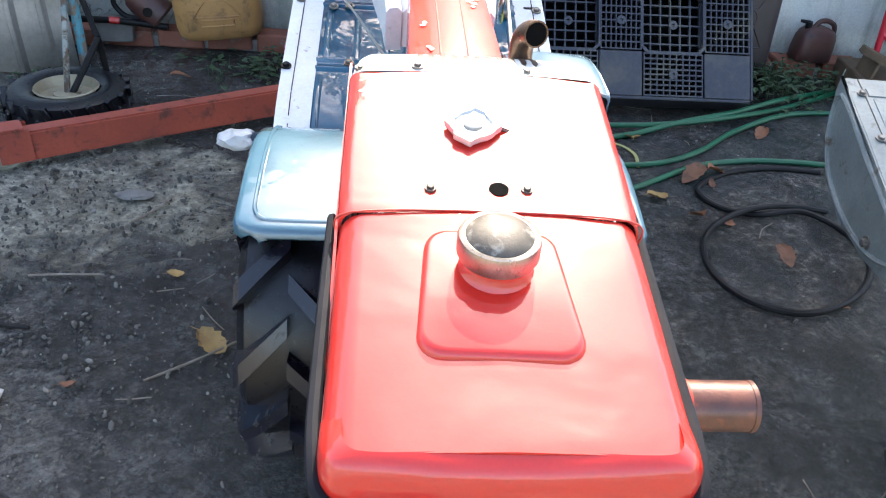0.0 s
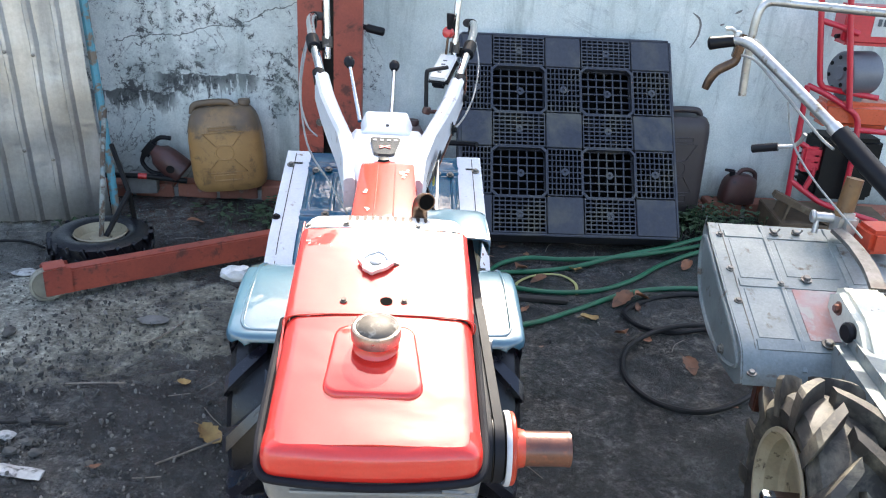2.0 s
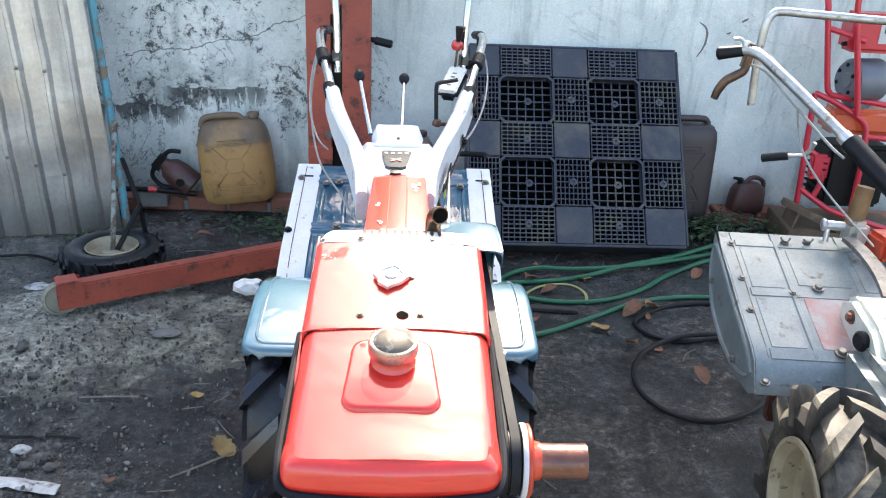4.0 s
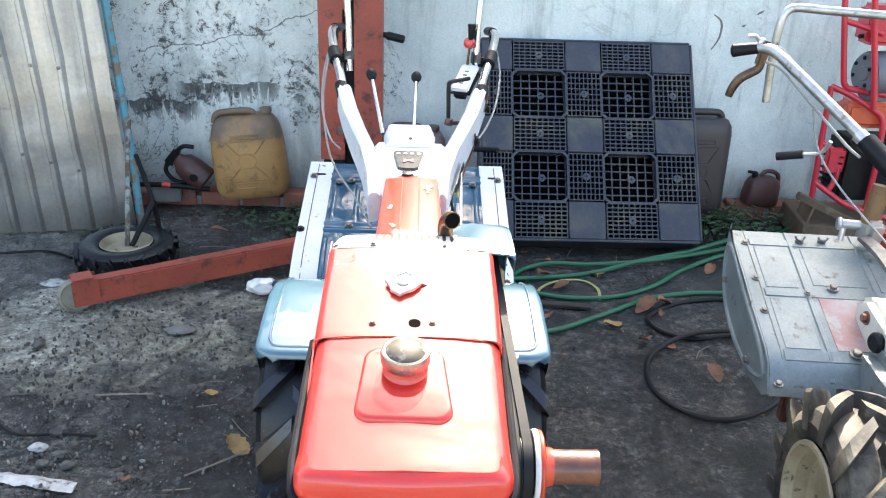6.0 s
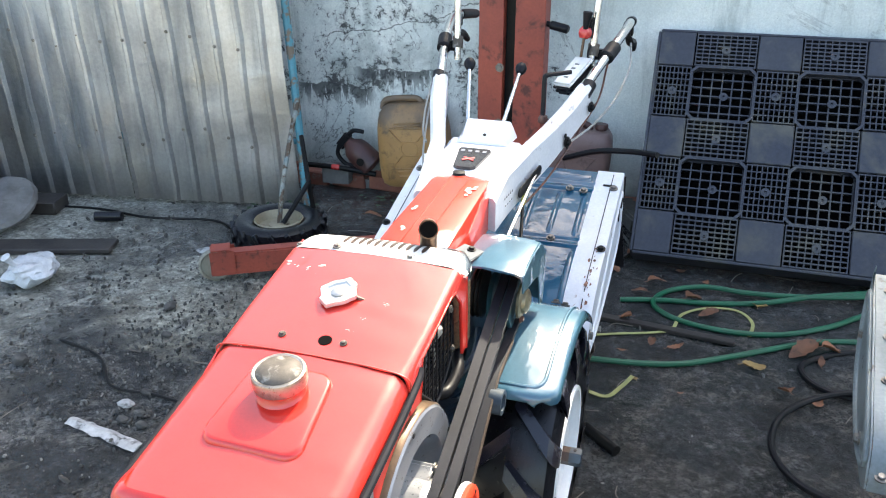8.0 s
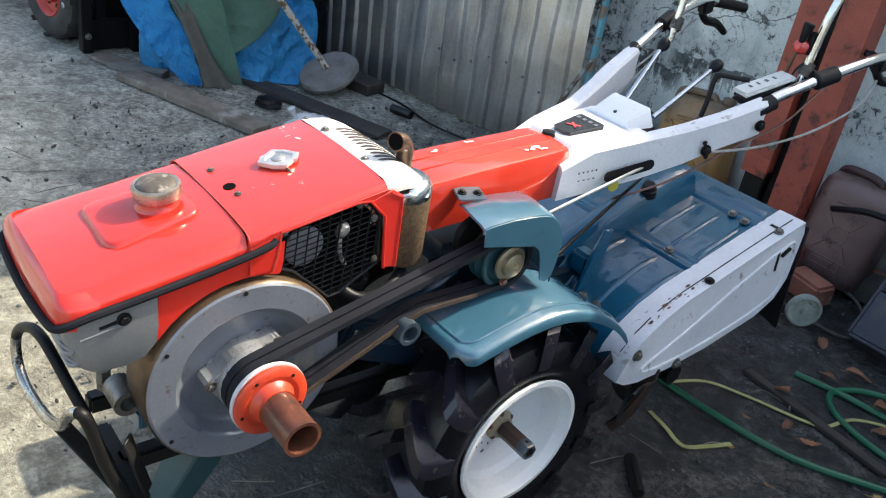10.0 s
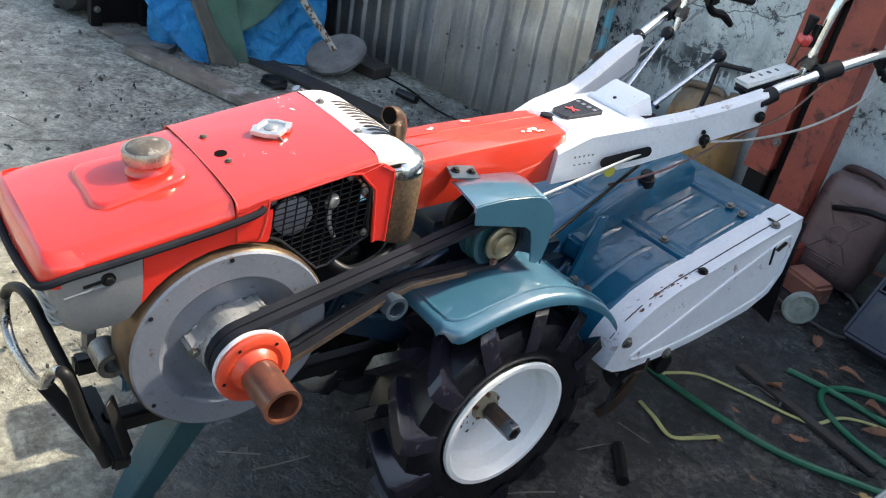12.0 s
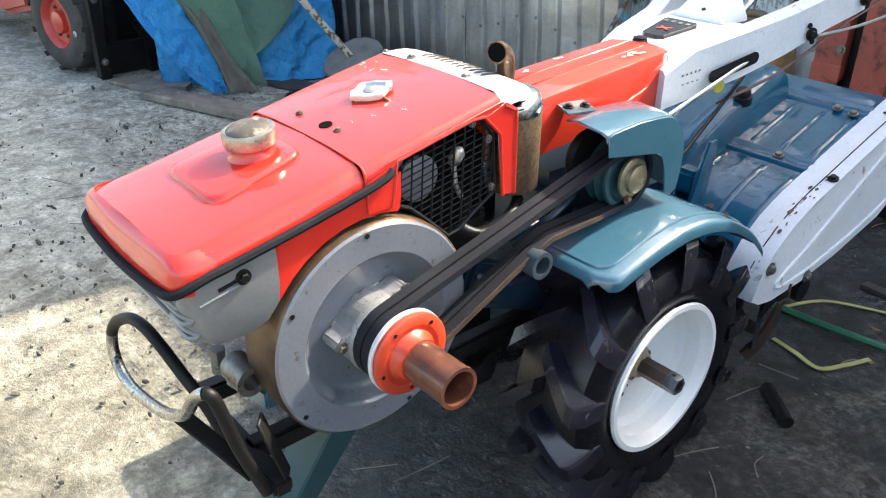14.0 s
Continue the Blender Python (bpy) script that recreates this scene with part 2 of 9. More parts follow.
HOIST = mat("red-oxide painted steel", (0.37, 0.072, 0.042), (0.25, 0.05, 0.034), 0.5, scale=5, fine=90, bump=0.15, spot=(0.12, 0.04, 0.03), spot_at=(0.54, 0.66), spot_scale=16, vary=0.15)
FRAME_RED = mat("crimson frame paint", (0.6, 0.025, 0.045), (0.5, 0.02, 0.04), 0.35, scale=5, fine=100, bump=0.05, coat=0.3)
CYAN = mat("flaking cyan paint", (0.09, 0.3, 0.37), (0.07, 0.24, 0.3), 0.5, scale=8, fine=90, bump=0.2, spot=(0.2, 0.15, 0.11), spot_at=(0.51, 0.58), spot_scale=16)
FLAKED = mat("flaking white paint over rust", (0.58, 0.54, 0.46), (0.44, 0.4, 0.34), 0.6, scale=12, fine=90, bump=0.3, spot=(0.14, 0.08, 0.045), spot_at=(0.48, 0.55), spot_scale=28)
STAND_PAINT = mat("dirty flaking post paint", (0.26, 0.27, 0.24), (0.15, 0.2, 0.2), 0.65, scale=14, fine=90, bump=0.3, spot=(0.09, 0.06, 0.04), spot_at=(0.46, 0.56), spot_scale=26)
PALLET = mat("dark plastic", (0.028, 0.030, 0.043), (0.043, 0.044, 0.054), 0.4, scale=3, fine=60, bump=0.1, spot=(0.13, 0.12, 0.09), spot_at=(0.5, 0.78), spot_scale=5, vary=0.35)
BROWN_CAN = mat("dull brown plastic", (0.058, 0.042, 0.042), (0.035, 0.026, 0.027), 0.42, scale=5, fine=80, bump=0.12, spot=(0.11, 0.09, 0.08), spot_at=(0.66, 0.78), spot_scale=10)
CASTOR_PALE = mat("pale nylon wheel", (0.3, 0.33, 0.29), (0.2, 0.22, 0.19), 0.5, scale=20, fine=90, bump=0.1, spot=(0.08, 0.07, 0.06), spot_at=(0.6, 0.7), spot_scale=30)
PLUM_CAN = mat("faded plum-brown plastic", (0.21, 0.13, 0.115), (0.13, 0.08, 0.075), 0.4, scale=5, fine=80, bump=0.12, spot=(0.06, 0.04, 0.035), spot_at=(0.58, 0.7), spot_scale=12)
RUST_CAN = mat("rust-red plastic", (0.085, 0.032, 0.027), (0.045, 0.021, 0.02), 0.45, scale=8, fine=80, bump=0.12, spot=(0.03, 0.02, 0.02), spot_at=(0.58, 0.68), spot_scale=16)
BRICK = mat("fired clay brick", (0.36, 0.135, 0.085), (0.27, 0.1, 0.07), 0.85, scale=14, fine=90, bump=0.4, spot=(0.3, 0.27, 0.24), spot_at=(0.58, 0.7), spot_scale=14, obj_random=0.25)
MORTAR = mat("grey mortar", (0.3, 0.29, 0.27), (0.2, 0.19, 0.18), 0.9, scale=14, fine=90, bump=0.5)
WOOD = mat("weathered wood", (0.22, 0.185, 0.15), (0.11, 0.088, 0.07), 0.8, scale=9, fine=80, bump=0.4, spot=(0.34, 0.31, 0.28), spot_at=(0.58, 0.7), spot_scale=6)
WOOD_BROWN = mat("dirty brown timber", (0.16, 0.105, 0.062), (0.085, 0.055, 0.035), 0.8, scale=9, fine=80, bump=0.4, spot=(0.2, 0.15, 0.1), spot_at=(0.6, 0.72), spot_scale=8)
GREASED = mat("brown grease", (0.2, 0.105, 0.04), (0.12, 0.06, 0.026), 0.4, scale=16, fine=90, bump=0.2, spot=(0.04, 0.03, 0.022), spot_at=(0.58, 0.7))
WOOD_WET = mat("wet dark wood", (0.026, 0.021, 0.02), (0.05, 0.042, 0.036), 0.55, scale=9, fine=80, bump=0.3)
CONCRETE = mat("broken concrete", (0.2, 0.19, 0.18), (0.12, 0.115, 0.105), 0.9, scale=9, fine=70, bump=0.5)
TARP_BLUE = mat("blue tarpaulin", (0.05, 0.47, 0.86), (0.03, 0.36, 0.76), 0.3, scale=9, fine=40, bump=0.9, dist=0.03, spot=(0.14, 0.42, 0.7), spot_at=(0.55, 0.75), spot_scale=6)
TARP_GREEN = mat("grey-green canvas", (0.19, 0.35, 0.265), (0.15, 0.29, 0.22), 0.75, scale=5, fine=90, bump=0.3, spot=(0.24, 0.29, 0.24), spot_at=(0.55, 0.75), spot_scale=5)
TARP_GREY = mat("grey-brown canvas", (0.27, 0.25, 0.215), (0.19, 0.18, 0.155), 0.8, scale=6, fine=80, bump=0.25)
HOSE = mat("green hose", (0.002, 0.115, 0.052), (0.002, 0.09, 0.042), 0.4, scale=10, fine=70, bump=0.04, spot=(0.03, 0.06, 0.04), spot_at=(0.66, 0.75))
STRAP = mat("faded yellow strapping", (0.42, 0.41, 0.16), (0.28, 0.27, 0.1), 0.5, scale=12, fine=70, bump=0.1)
LEAF_DRY = mat("dry brown leaf", (0.26, 0.105, 0.05), (0.15, 0.065, 0.035), 0.7, scale=30, fine=120, bump=0.4, obj_random=0.35, spot=(0.07, 0.04, 0.025), spot_at=(0.58, 0.68), spot_scale=40)
LEAF_YELLOW = mat("yellow-brown leaf", (0.32, 0.21, 0.07), (0.2, 0.115, 0.045), 0.7, scale=30, fine=80, bump=0.4, obj_random=0.2, spot=(0.12, 0.06, 0.03), spot_at=(0.56, 0.66), spot_scale=40)
LEAF_GREEN = mat("green weed leaf", (0.03, 0.062, 0.024), (0.048, 0.088, 0.036), 0.55, scale=14, fine=60, bump=0.2)
BAG = mat("white plastic bag", (0.62, 0.63, 0.64), (0.5, 0.51, 0.52), 0.3, scale=14, fine=70, bump=0.4, dist=0.008, spot=(0.3, 0.3, 0.29), spot_at=(0.55, 0.75), spot_scale=14)
PAPER = mat("dirty white paper", (0.5, 0.5, 0.49), (0.3, 0.295, 0.285), 0.8, scale=30, fine=90, bump=0.3, spot=(0.09, 0.088, 0.085), spot_at=(0.54, 0.64), spot_scale=26)
STONE = mat("dark grit", (0.035, 0.033, 0.032), (0.12, 0.112, 0.1), 0.9, scale=20, fine=60, bump=0.3)

RED_LENS = mat("red plastic lens", (0.55, 0.03, 0.03), (0.5, 0.05, 0.04), 0.25, scale=10, fine=60, bump=0.02, coat=0.5)
GREY_PLASTIC = mat("off-white switch housing", (0.6, 0.6, 0.58), (0.5, 0.5, 0.48), 0.4, scale=9, fine=80, bump=0.04)
SHEATH = mat("grey cable sheath", (0.34, 0.34, 0.33), (0.22, 0.215, 0.2), 0.4, scale=20, fine=120, bump=0.1)
GENSET = mat("orange-red tank paint", (0.66, 0.1, 0.035), (0.55, 0.08, 0.03), 0.3, scale=5, fine=90, bump=0.03, coat=0.5)
RED_MARK = mat("red print", (0.6, 0.06, 0.06), None, 0.5, bump=0.0)
DARK_MARK = mat("dark print", (0.08, 0.09, 0.1), None, 0.5, bump=0.0)
PALE_MARK = mat("chipped pale primer", (0.74, 0.56, 0.5), (0.66, 0.46, 0.4), 0.6, scale=40, fine=150, bump=0.1)
YELLOW_MARK = mat("yellow sticker", (0.5, 0.45, 0.06), None, 0.45, bump=0.0)


def crumb_material():
    m, n, l, b = nodes_of("crumbs of mud and grit")
    r = n.new("ShaderNodeNewGeometry").outputs["Random Per Island"]
    c = n.new("ShaderNodeValToRGB")
    c.color_ramp.elements[0].color, c.color_ramp.elements[1].color = (0.06, 0.057, 0.053, 1), (0.24, 0.225, 0.2, 1)
    c.color_ramp.elements[0].position, c.color_ramp.elements[1].position = 0.25, 1.0
    mid_c = c.color_ramp.elements.new(0.7)
    mid_c.color = (0.1, 0.094, 0.085, 1)
    l.new(r, c.inputs[0])
    l.new(c.outputs[0], b.inputs["Base Color"])
    b.inputs["Roughness"].default_value = 0.75
    b.inputs["Specular IOR Level"].default_value = 0.3
    return m


CRUMB = crumb_material()


def ground_material():
    m, n, l, b = nodes_of("yard ground")
    vec = n.new("ShaderNodeTexCoord").outputs["Object"]
    sep = n.new("ShaderNodeSeparateXYZ")
    l.new(vec, sep.inputs[0])
    big = noise_of(n, l, vec, 0.9, 6.0, 0.62, 0.4)
    mid = noise_of(n, l, vec, 5.5, 9.0, 0.7, 0.7)
    fine = noise_of(n, l, vec, 38.0, 8.0, 0.78, 0.3)
    grit = noise_of(n, l, vec, 150.0, 4.0, 0.75)
    # dry concrete on the open side and in one patch by the hoist leg, wet elsewhere
    X, Y = sep.outputs[0], sep.outputs[1]
    n1, n2 = calc(n, l, "SUBTRACT", mid, 0.5), calc(n, l, "SUBTRACT", big, 0.5)
    slope = calc(n, l, "ADD", calc(n, l, "MULTIPLY_ADD", X, 0.25, Y), calc(n, l, "MULTIPLY_ADD", n1, 0.9, calc(n, l, "MULTIPLY", n2, 0.7)))
    open_side = sstep(n, l, slope, -0.35, 0.10, 1.0, 0.0)
    px = calc(n, l, "MULTIPLY", calc(n, l, "ADD", X, 1.15), 1.6)
    py = calc(n, l, "MULTIPLY", calc(n, l, "ADD", Y, -1.42), 2.7)
    r2 = calc(n, l, "ADD", calc(n, l, "MULTIPLY_ADD", px, px, calc(n, l, "MULTIPLY", py, py)), calc(n, l, "MULTIPLY", n1, 4.5))
    patch = sstep(n, l, r2, 0.3, 1.35, 0.85, 0.0)
    back = sstep(n, l, calc(n, l, "ADD", X, calc(n, l, "MULTIPLY", n1, 1.4)), -2.2, -1.3, 0.75, 0.0)
    dryf = calc(n, l, "MAXIMUM", calc(n, l, "MAXIMUM", open_side, patch), back)
    wetf = calc(n, l, "SUBTRACT", 1.0, dryf)
    dry = mixed(n, l, ramp(n, l, mid, 0.38, 0.66), (0.37, 0.35, 0.28), (0.2, 0.188, 0.15))
    dry = mixed(n, l, sstep(n, l, calc(n, l, "ADD", X, n2), -0.9, -1.7, 0.0, 0.75), dry, mixed(n, l, ramp(n, l, mid, 0.38, 0.66), (0.58, 0.575, 0.51), (0.42, 0.41, 0.35)))
    mud = mixed(n, l, ramp(n, l, mid, 0.40, 0.64), (0.033, 0.0335, 0.035), (0.085, 0.084, 0.082))
    crust = sstep(n, l, noise_of(n, l, vec, 2.6, 13.0, 0.8, 0.5), 0.49, 0.545)
    side = sstep(n, l, X, -0.35, -1.3, 0.0, 0.55)
    mud = mixed(n, l, calc(n, l, "MULTIPLY", crust, side), mud, (0.2, 0.195, 0.18))
    smear = calc(n, l, "MULTIPLY", sstep(n, l, noise_of(n, l, vec, 3.4, 9.0, 0.7, 0.9), 0.47, 0.57), calc(n, l, "MULTIPLY", sstep(n, l, X, 0.2, 0.5, 0.0, 0.55), sstep(n, l, Y, 0.75, 1.05)))
    mud = mixed(n, l, smear, mud, (0.135, 0.118, 0.1))
    col = mixed(n, l, wetf, dry, mud)
    rough_col = mixed(n, l, 1.0, col, ramp(n, l, fine, 0.36, 0.66, (0.3,) * 3, (1.6,) * 3), "MULTIPLY")
    col = mixed(n, l, sstep(n, l, open_side, 0.0, 1.0, 1.0, 0.4), col, rough_col)
    vor = n.new("ShaderNodeTexVoronoi")
    vor.inputs["Scale"].default_value = 105.0
    l.new(vec, vor.inputs["Vector"])
    tone = n.new("ShaderNodeSeparateColor")
    l.new(vor.outputs["Color"], tone.inputs[0])
    pebble = calc(n, l, "SUBTRACT", 1.0, vor.outputs["Distance"])
    col = mixed(n, l, 0.75, col, ramp(n, l, tone.outputs[0], 0.0, 1.0, (0.74,) * 3, (1.26,) * 3), "MULTIPLY")
    blot = noise_of(n, l, vec, 8.5, 7.0, 0.62, 1.2)
    col = mixed(n, l, 1.0, col, ramp(n, l, blot, 0.36, 0.62, (0.62, 0.6, 0.56), (1.22, 1.22, 1.2)), "MULTIPLY")
    clod = sstep(n, l, noise_of(n, l, vec, 17.0, 6.0, 0.72, 0.6), 0.56, 0.66)
    col = mixed(n, l, calc(n, l, "MULTIPLY", clod, 0.55), col, mixed(n, l, wetf, (0.13, 0.125, 0.105), (0.02, 0.02, 0.021)))
    speck = ramp(n, l, grit, 0.64, 0.7)
    col = mixed(n, l, calc(n, l, "MULTIPLY", speck, 0.45), col, (0.22, 0.2, 0.175))
    dark = ramp(n, l, grit, 0.3, 0.36, (1, 1, 1), (0, 0, 0))
    col = mixed(n, l, calc(n, l, "MULTIPLY", dark, 0.6), col, (0.02, 0.019, 0.018))
    wander = calc(n, l, "ABSOLUTE", calc(n, l, "SUBTRACT", noise_of(n, l, vec, 2.1, 8.0, 0.6, 0.8), 0.5))
    hair = calc(n, l, "MULTIPLY", sstep(n, l, wander, 0.0015, 0.005, 1.0, 0.0), sstep(n, l, big, 0.44, 0.54))
    hair = calc(n, l, "MULTIPLY", hair, wetf)
    col = mixed(n, l, calc(n, l, "MULTIPLY", hair, 0.8), col, (0.012, 0.012, 0.012))
    l.new(col, b.inputs["Base Color"])
    pud = sstep(n, l, noise_of(n, l, vec, 2.6, 6.0, 0.65, 0.6), 0.46, 0.58)
    gloss = calc(n, l, "MULTIPLY", wetf, pud)
    rg = mixed(n, l, wetf, (0.92,) * 3, (0.25,) * 3)
    rg = mixed(n, l, gloss, rg, (0.09,) * 3)
    l.new(rg, b.inputs["Roughness"])
    b.inputs["Specular IOR Level"].default_value = 0.6
    h = calc(n, l, "ADD", calc(n, l, "MULTIPLY", fine, 0.9), calc(n, l, "MULTIPLY", mid, 1.4))
    h = calc(n, l, "ADD", h, calc(n, l, "MULTIPLY", grit, 0.55))
    h = calc(n, l, "ADD", h, calc(n, l, "MULTIPLY", pebble, calc(n, l, "MULTIPLY_ADD", wetf, 0.3, 0.1)))
    h = calc(n, l, "MULTIPLY", h, sstep(n, l, gloss, 0.0, 1.0, 1.0, 0.7))
    bumped(n, l, b, h, 0.9, 0.016)
    return m


def wall_material():
    m, n, l, b = nodes_of("mouldy whitewashed plaster")
    vec = n.new("ShaderNodeTexCoord").outputs["Object"]
    sep = n.new("ShaderNodeSeparateXYZ")
    l.new(vec, sep.inputs[0])
    X, Z = sep.outputs[0], sep.outputs[2]
    big = noise_of(n, l, vec, 1.3, 6.0, 0.6, 0.5)
    mid = noise_of(n, l, vec, 4.5, 9.0, 0.7, 0.6)
    fine = noise_of(n, l, vec, 30.0, 10.0, 0.8, 0.5)
    grain = noise_of(n, l, vec, 120.0, 4.0, 0.7)
    col = mixed(n, l, ramp(n, l, mid, 0.36, 0.66), (0.85, 0.862, 0.815), (0.69, 0.735, 0.695))
    col = mixed(n, l, sstep(n, l, big, 0.45, 0.72), col, (0.57, 0.62, 0.592))
    # black mould in flakes, thickest on the stretch by the corrugated fence
    left = sstep(n, l, X, 0.15, -0.45, 0.13, 1.0)
    band = calc(n, l, "MULTIPLY", sstep(n, l, Z, 0.0, 0.35), sstep(n, l, Z, 0.8, 1.5, 1.0, 0.4))
    strip = sstep(n, l, calc(n, l, "ABSOLUTE", calc(n, l, "SUBTRACT", calc(n, l, "MULTIPLY_ADD", big, 0.35, Z), 0.74)), 0.05, 0.22, 0.5, 0.0)
    patch = sstep(n, l, noise_of(n, l, vec, 2.6, 5.0, 0.65, 0.8), 0.36, 0.62)
    amount = calc(n, l, "MULTIPLY", left, calc(n, l, "MULTIPLY", band, calc(n, l, "ADD", patch, strip)))
    lim = calc(n, l, "MULTIPLY_ADD", amount, -0.138, 0.665)
    over = calc(n, l, "SUBTRACT", fine, lim)
    fl = sstep(n, l, over, 0.0, 0.025)
    smoke = calc(n, l, "MULTIPLY", sstep(n, l, over, -0.16, 0.06), calc(n, l, "MULTIPLY", amount, 0.4))
    col = mixed(n, l, smoke, col, (0.16, 0.175, 0.18))
    col = mixed(n, l, calc(n, l, "MULTIPLY", fl, 0.88), col, (0.045, 0.046, 0.047))
    # two broken plaster ledges with black runs below them, and one long crack
    thin = n.new("ShaderNodeMapping")
    thin.inputs["Scale"].default_value = (38.0, 38.0, 5.0)
    l.new(vec, thin.inputs["Vector"])
    drip = noise_of(n, l, thin.outputs[0], 1.0, 5.0, 0.65, 0.3)
    wob = calc(n, l, "SUBTRACT", noise_of(n, l, vec, 9.0, 6.0, 0.65), 0.5)
    for xa, xb, z0, rise, runs_on in ((-1.15, -0.68, 0.592, 0.01, 1.0), (-1.48, -1.08, 0.502, -0.02, 1.0), (-1.34, -0.72, 0.742, 0.16, 0.0), (-0.75, -0.45, 0.842, 0.4, 0.0)):
        zz = calc(n, l, "MULTIPLY_ADD", calc(n, l, "SUBTRACT", X, xa), rise, z0)
        d = calc(n, l, "SUBTRACT", Z, calc(n, l, "MULTIPLY_ADD", wob, 0.085, zz))
        span = calc(n, l, "MULTIPLY", sstep(n, l, X, xa - 0.04, xa + 0.03), sstep(n, l, X, xb - 0.03, xb + 0.04, 1.0, 0.0))
        slit = calc(n, l, "MULTIPLY", span, sstep(n, l, calc(n, l, "ABSOLUTE", d), 0.0014, 0.0042, 1.0, 0.0))
        if runs_on:
            below = calc(n, l, "MULTIPLY", sstep(n, l, d, -0.16, -0.01), sstep(n, l, d, -0.004, 0.002, 1.0, 0.0))
            wet = sstep(n, l, calc(n, l, "MULTIPLY_ADD", below, 0.26, drip), 0.635, 0.69)
            col = mixed(n, l, calc(n, l, "MULTIPLY", calc(n, l, "MULTIPLY", wet, below), calc(n, l, "MULTIPLY", span, 0.85)), col, (0.05, 0.055, 0.057))
            cloud = calc(n, l, "MULTIPLY", sstep(n, l, calc(n, l, "ABSOLUTE", calc(n, l, "SUBTRACT", d, 0.07)), 0.02, 0.11, 1.0, 0.0), sstep(n, l, mid, 0.40, 0.58))
            col = mixed(n, l, calc(n, l, "MULTIPLY", calc(n, l, "MULTIPLY", cloud, span), 0.3), col, (0.13, 0.145, 0.15))
        col = mixed(n, l, calc(n, l, "MULTIPLY", slit, 0.8), col, (0.06, 0.062, 0.062))
    # runs of dirt
    tall = n.new("ShaderNodeMapping")
    tall.inputs["Scale"].default_value = (7.0, 7.0, 0.9)
    l.new(vec, tall.inputs["Vector"])
    runs = sstep(n, l, noise_of(n, l, tall.outputs[0], 1.0, 7.0, 0.66, 0.4), 0.5, 0.7)
    col = mixed(n, l, calc(n, l, "MULTIPLY", runs, 0.55), col, (0.25, 0.295, 0.275))
    low = sstep(n, l, calc(n, l, "MULTIPLY_ADD", mid, 0.5, Z), 0.25, 0.55, 0.8, 0.0)
    col = mixed(n, l, low, col, (0.12, 0.135, 0.115))
    col = mixed(n, l, 1.0, col, ramp(n, l, grain, 0.3, 0.7, (0.88,) * 3, (1.1,) * 3), "MULTIPLY")
    # hairline cracks where a wandering level line of noise passes
    line = calc(n, l, "ABSOLUTE", calc(n, l, "SUBTRACT", noise_of(n, l, vec, 1.5, 9.0, 0.6, 0.9), 0.5))
    crack = calc(n, l, "MULTIPLY", sstep(n, l, line, 0.0015, 0.0045, 1.0, 0.0), sstep(n, l, big, 0.46, 0.56))
    col = mixed(n, l, calc(n, l, "MULTIPLY", crack, calc(n, l, "MULTIPLY_ADD", left, 0.55, 0.1)), col, (0.08, 0.085, 0.085))
    l.new(col, b.inputs["Base Color"])
    b.inputs["Roughness"].default_value = 0.9
    h = calc(n, l, "ADD", calc(n, l, "MULTIPLY", fine, 0.8), calc(n, l, "MULTIPLY", mid, 1.2))
    h = calc(n, l, "SUBTRACT", h, calc(n, l, "MULTIPLY", fl, 0.35))
    h = calc(n, l, "SUBTRACT", h, calc(n, l, "MULTIPLY", crack, 1.0))
    bumped(n, l, b, h, 0.55, 0.012)
    return m


def sheet_material():
    m, n, l, b = nodes_of("weathered galvanised sheet")
    vec = n.new("ShaderNodeTexCoord").outputs["Object"]
    tall = n.new("ShaderNodeMapping")
    tall.inputs["Scale"].default_value = (7.0, 7.0, 0.9)
    l.new(vec, tall.inputs["Vector"])
    streak = noise_of(n, l, tall.outputs[0], 1.0, 6.0, 0.6, 0.3)
    big, fine = noise_of(n, l, vec, 2.0, 4.0), noise_of(n, l, vec, 60.0, 5.0, 0.7)
    sep = n.new("ShaderNodeSeparateXYZ")
    l.new(vec, sep.inputs[0])
    col = mixed(n, l, ramp(n, l, streak, 0.35, 0.68), (0.48, 0.49, 0.5), (0.2, 0.21, 0.22))
    col = mixed(n, l, ramp(n, l, big, 0.5, 0.72), col, (0.4, 0.38, 0.34))
    col = mixed(n, l, sstep(n, l, noise_of(n, l, vec, 1.4, 5.0, 0.6, 0.3), 0.52, 0.68, 0.0, 0.45), col, (0.13, 0.138, 0.15))
    low = ramp(n, l, calc(n, l, "MULTIPLY_ADD", streak, 0.3, sep.outputs[2]), 0.14, 0.34, (1, 1, 1), (0, 0, 0))
    col = mixed(n, l, calc(n, l, "MULTIPLY", low, 0.6), col, (0.2, 0.16, 0.12))
    col = mixed(n, l, 1.0, col, ramp(n, l, fine, 0.3, 0.7, (0.88,) * 3, (1.1,) * 3), "MULTIPLY")
    l.new(col, b.inputs["Base Color"])
    b.inputs["Metallic"].default_value = 0.85
    l.new(calc(n, l, "MULTIPLY_ADD", streak, 0.3, 0.22), b.inputs["Roughness"])
    dent = noise_of(n, l, vec, 7.0, 3.0, 0.5, 0.4)
    bumped(n, l, b, calc(n, l, "ADD", calc(n, l, "MULTIPLY_ADD", dent, 0.5, big), calc(n, l, "MULTIPLY", fine, 0.1)), 0.3, 0.03)
    return m


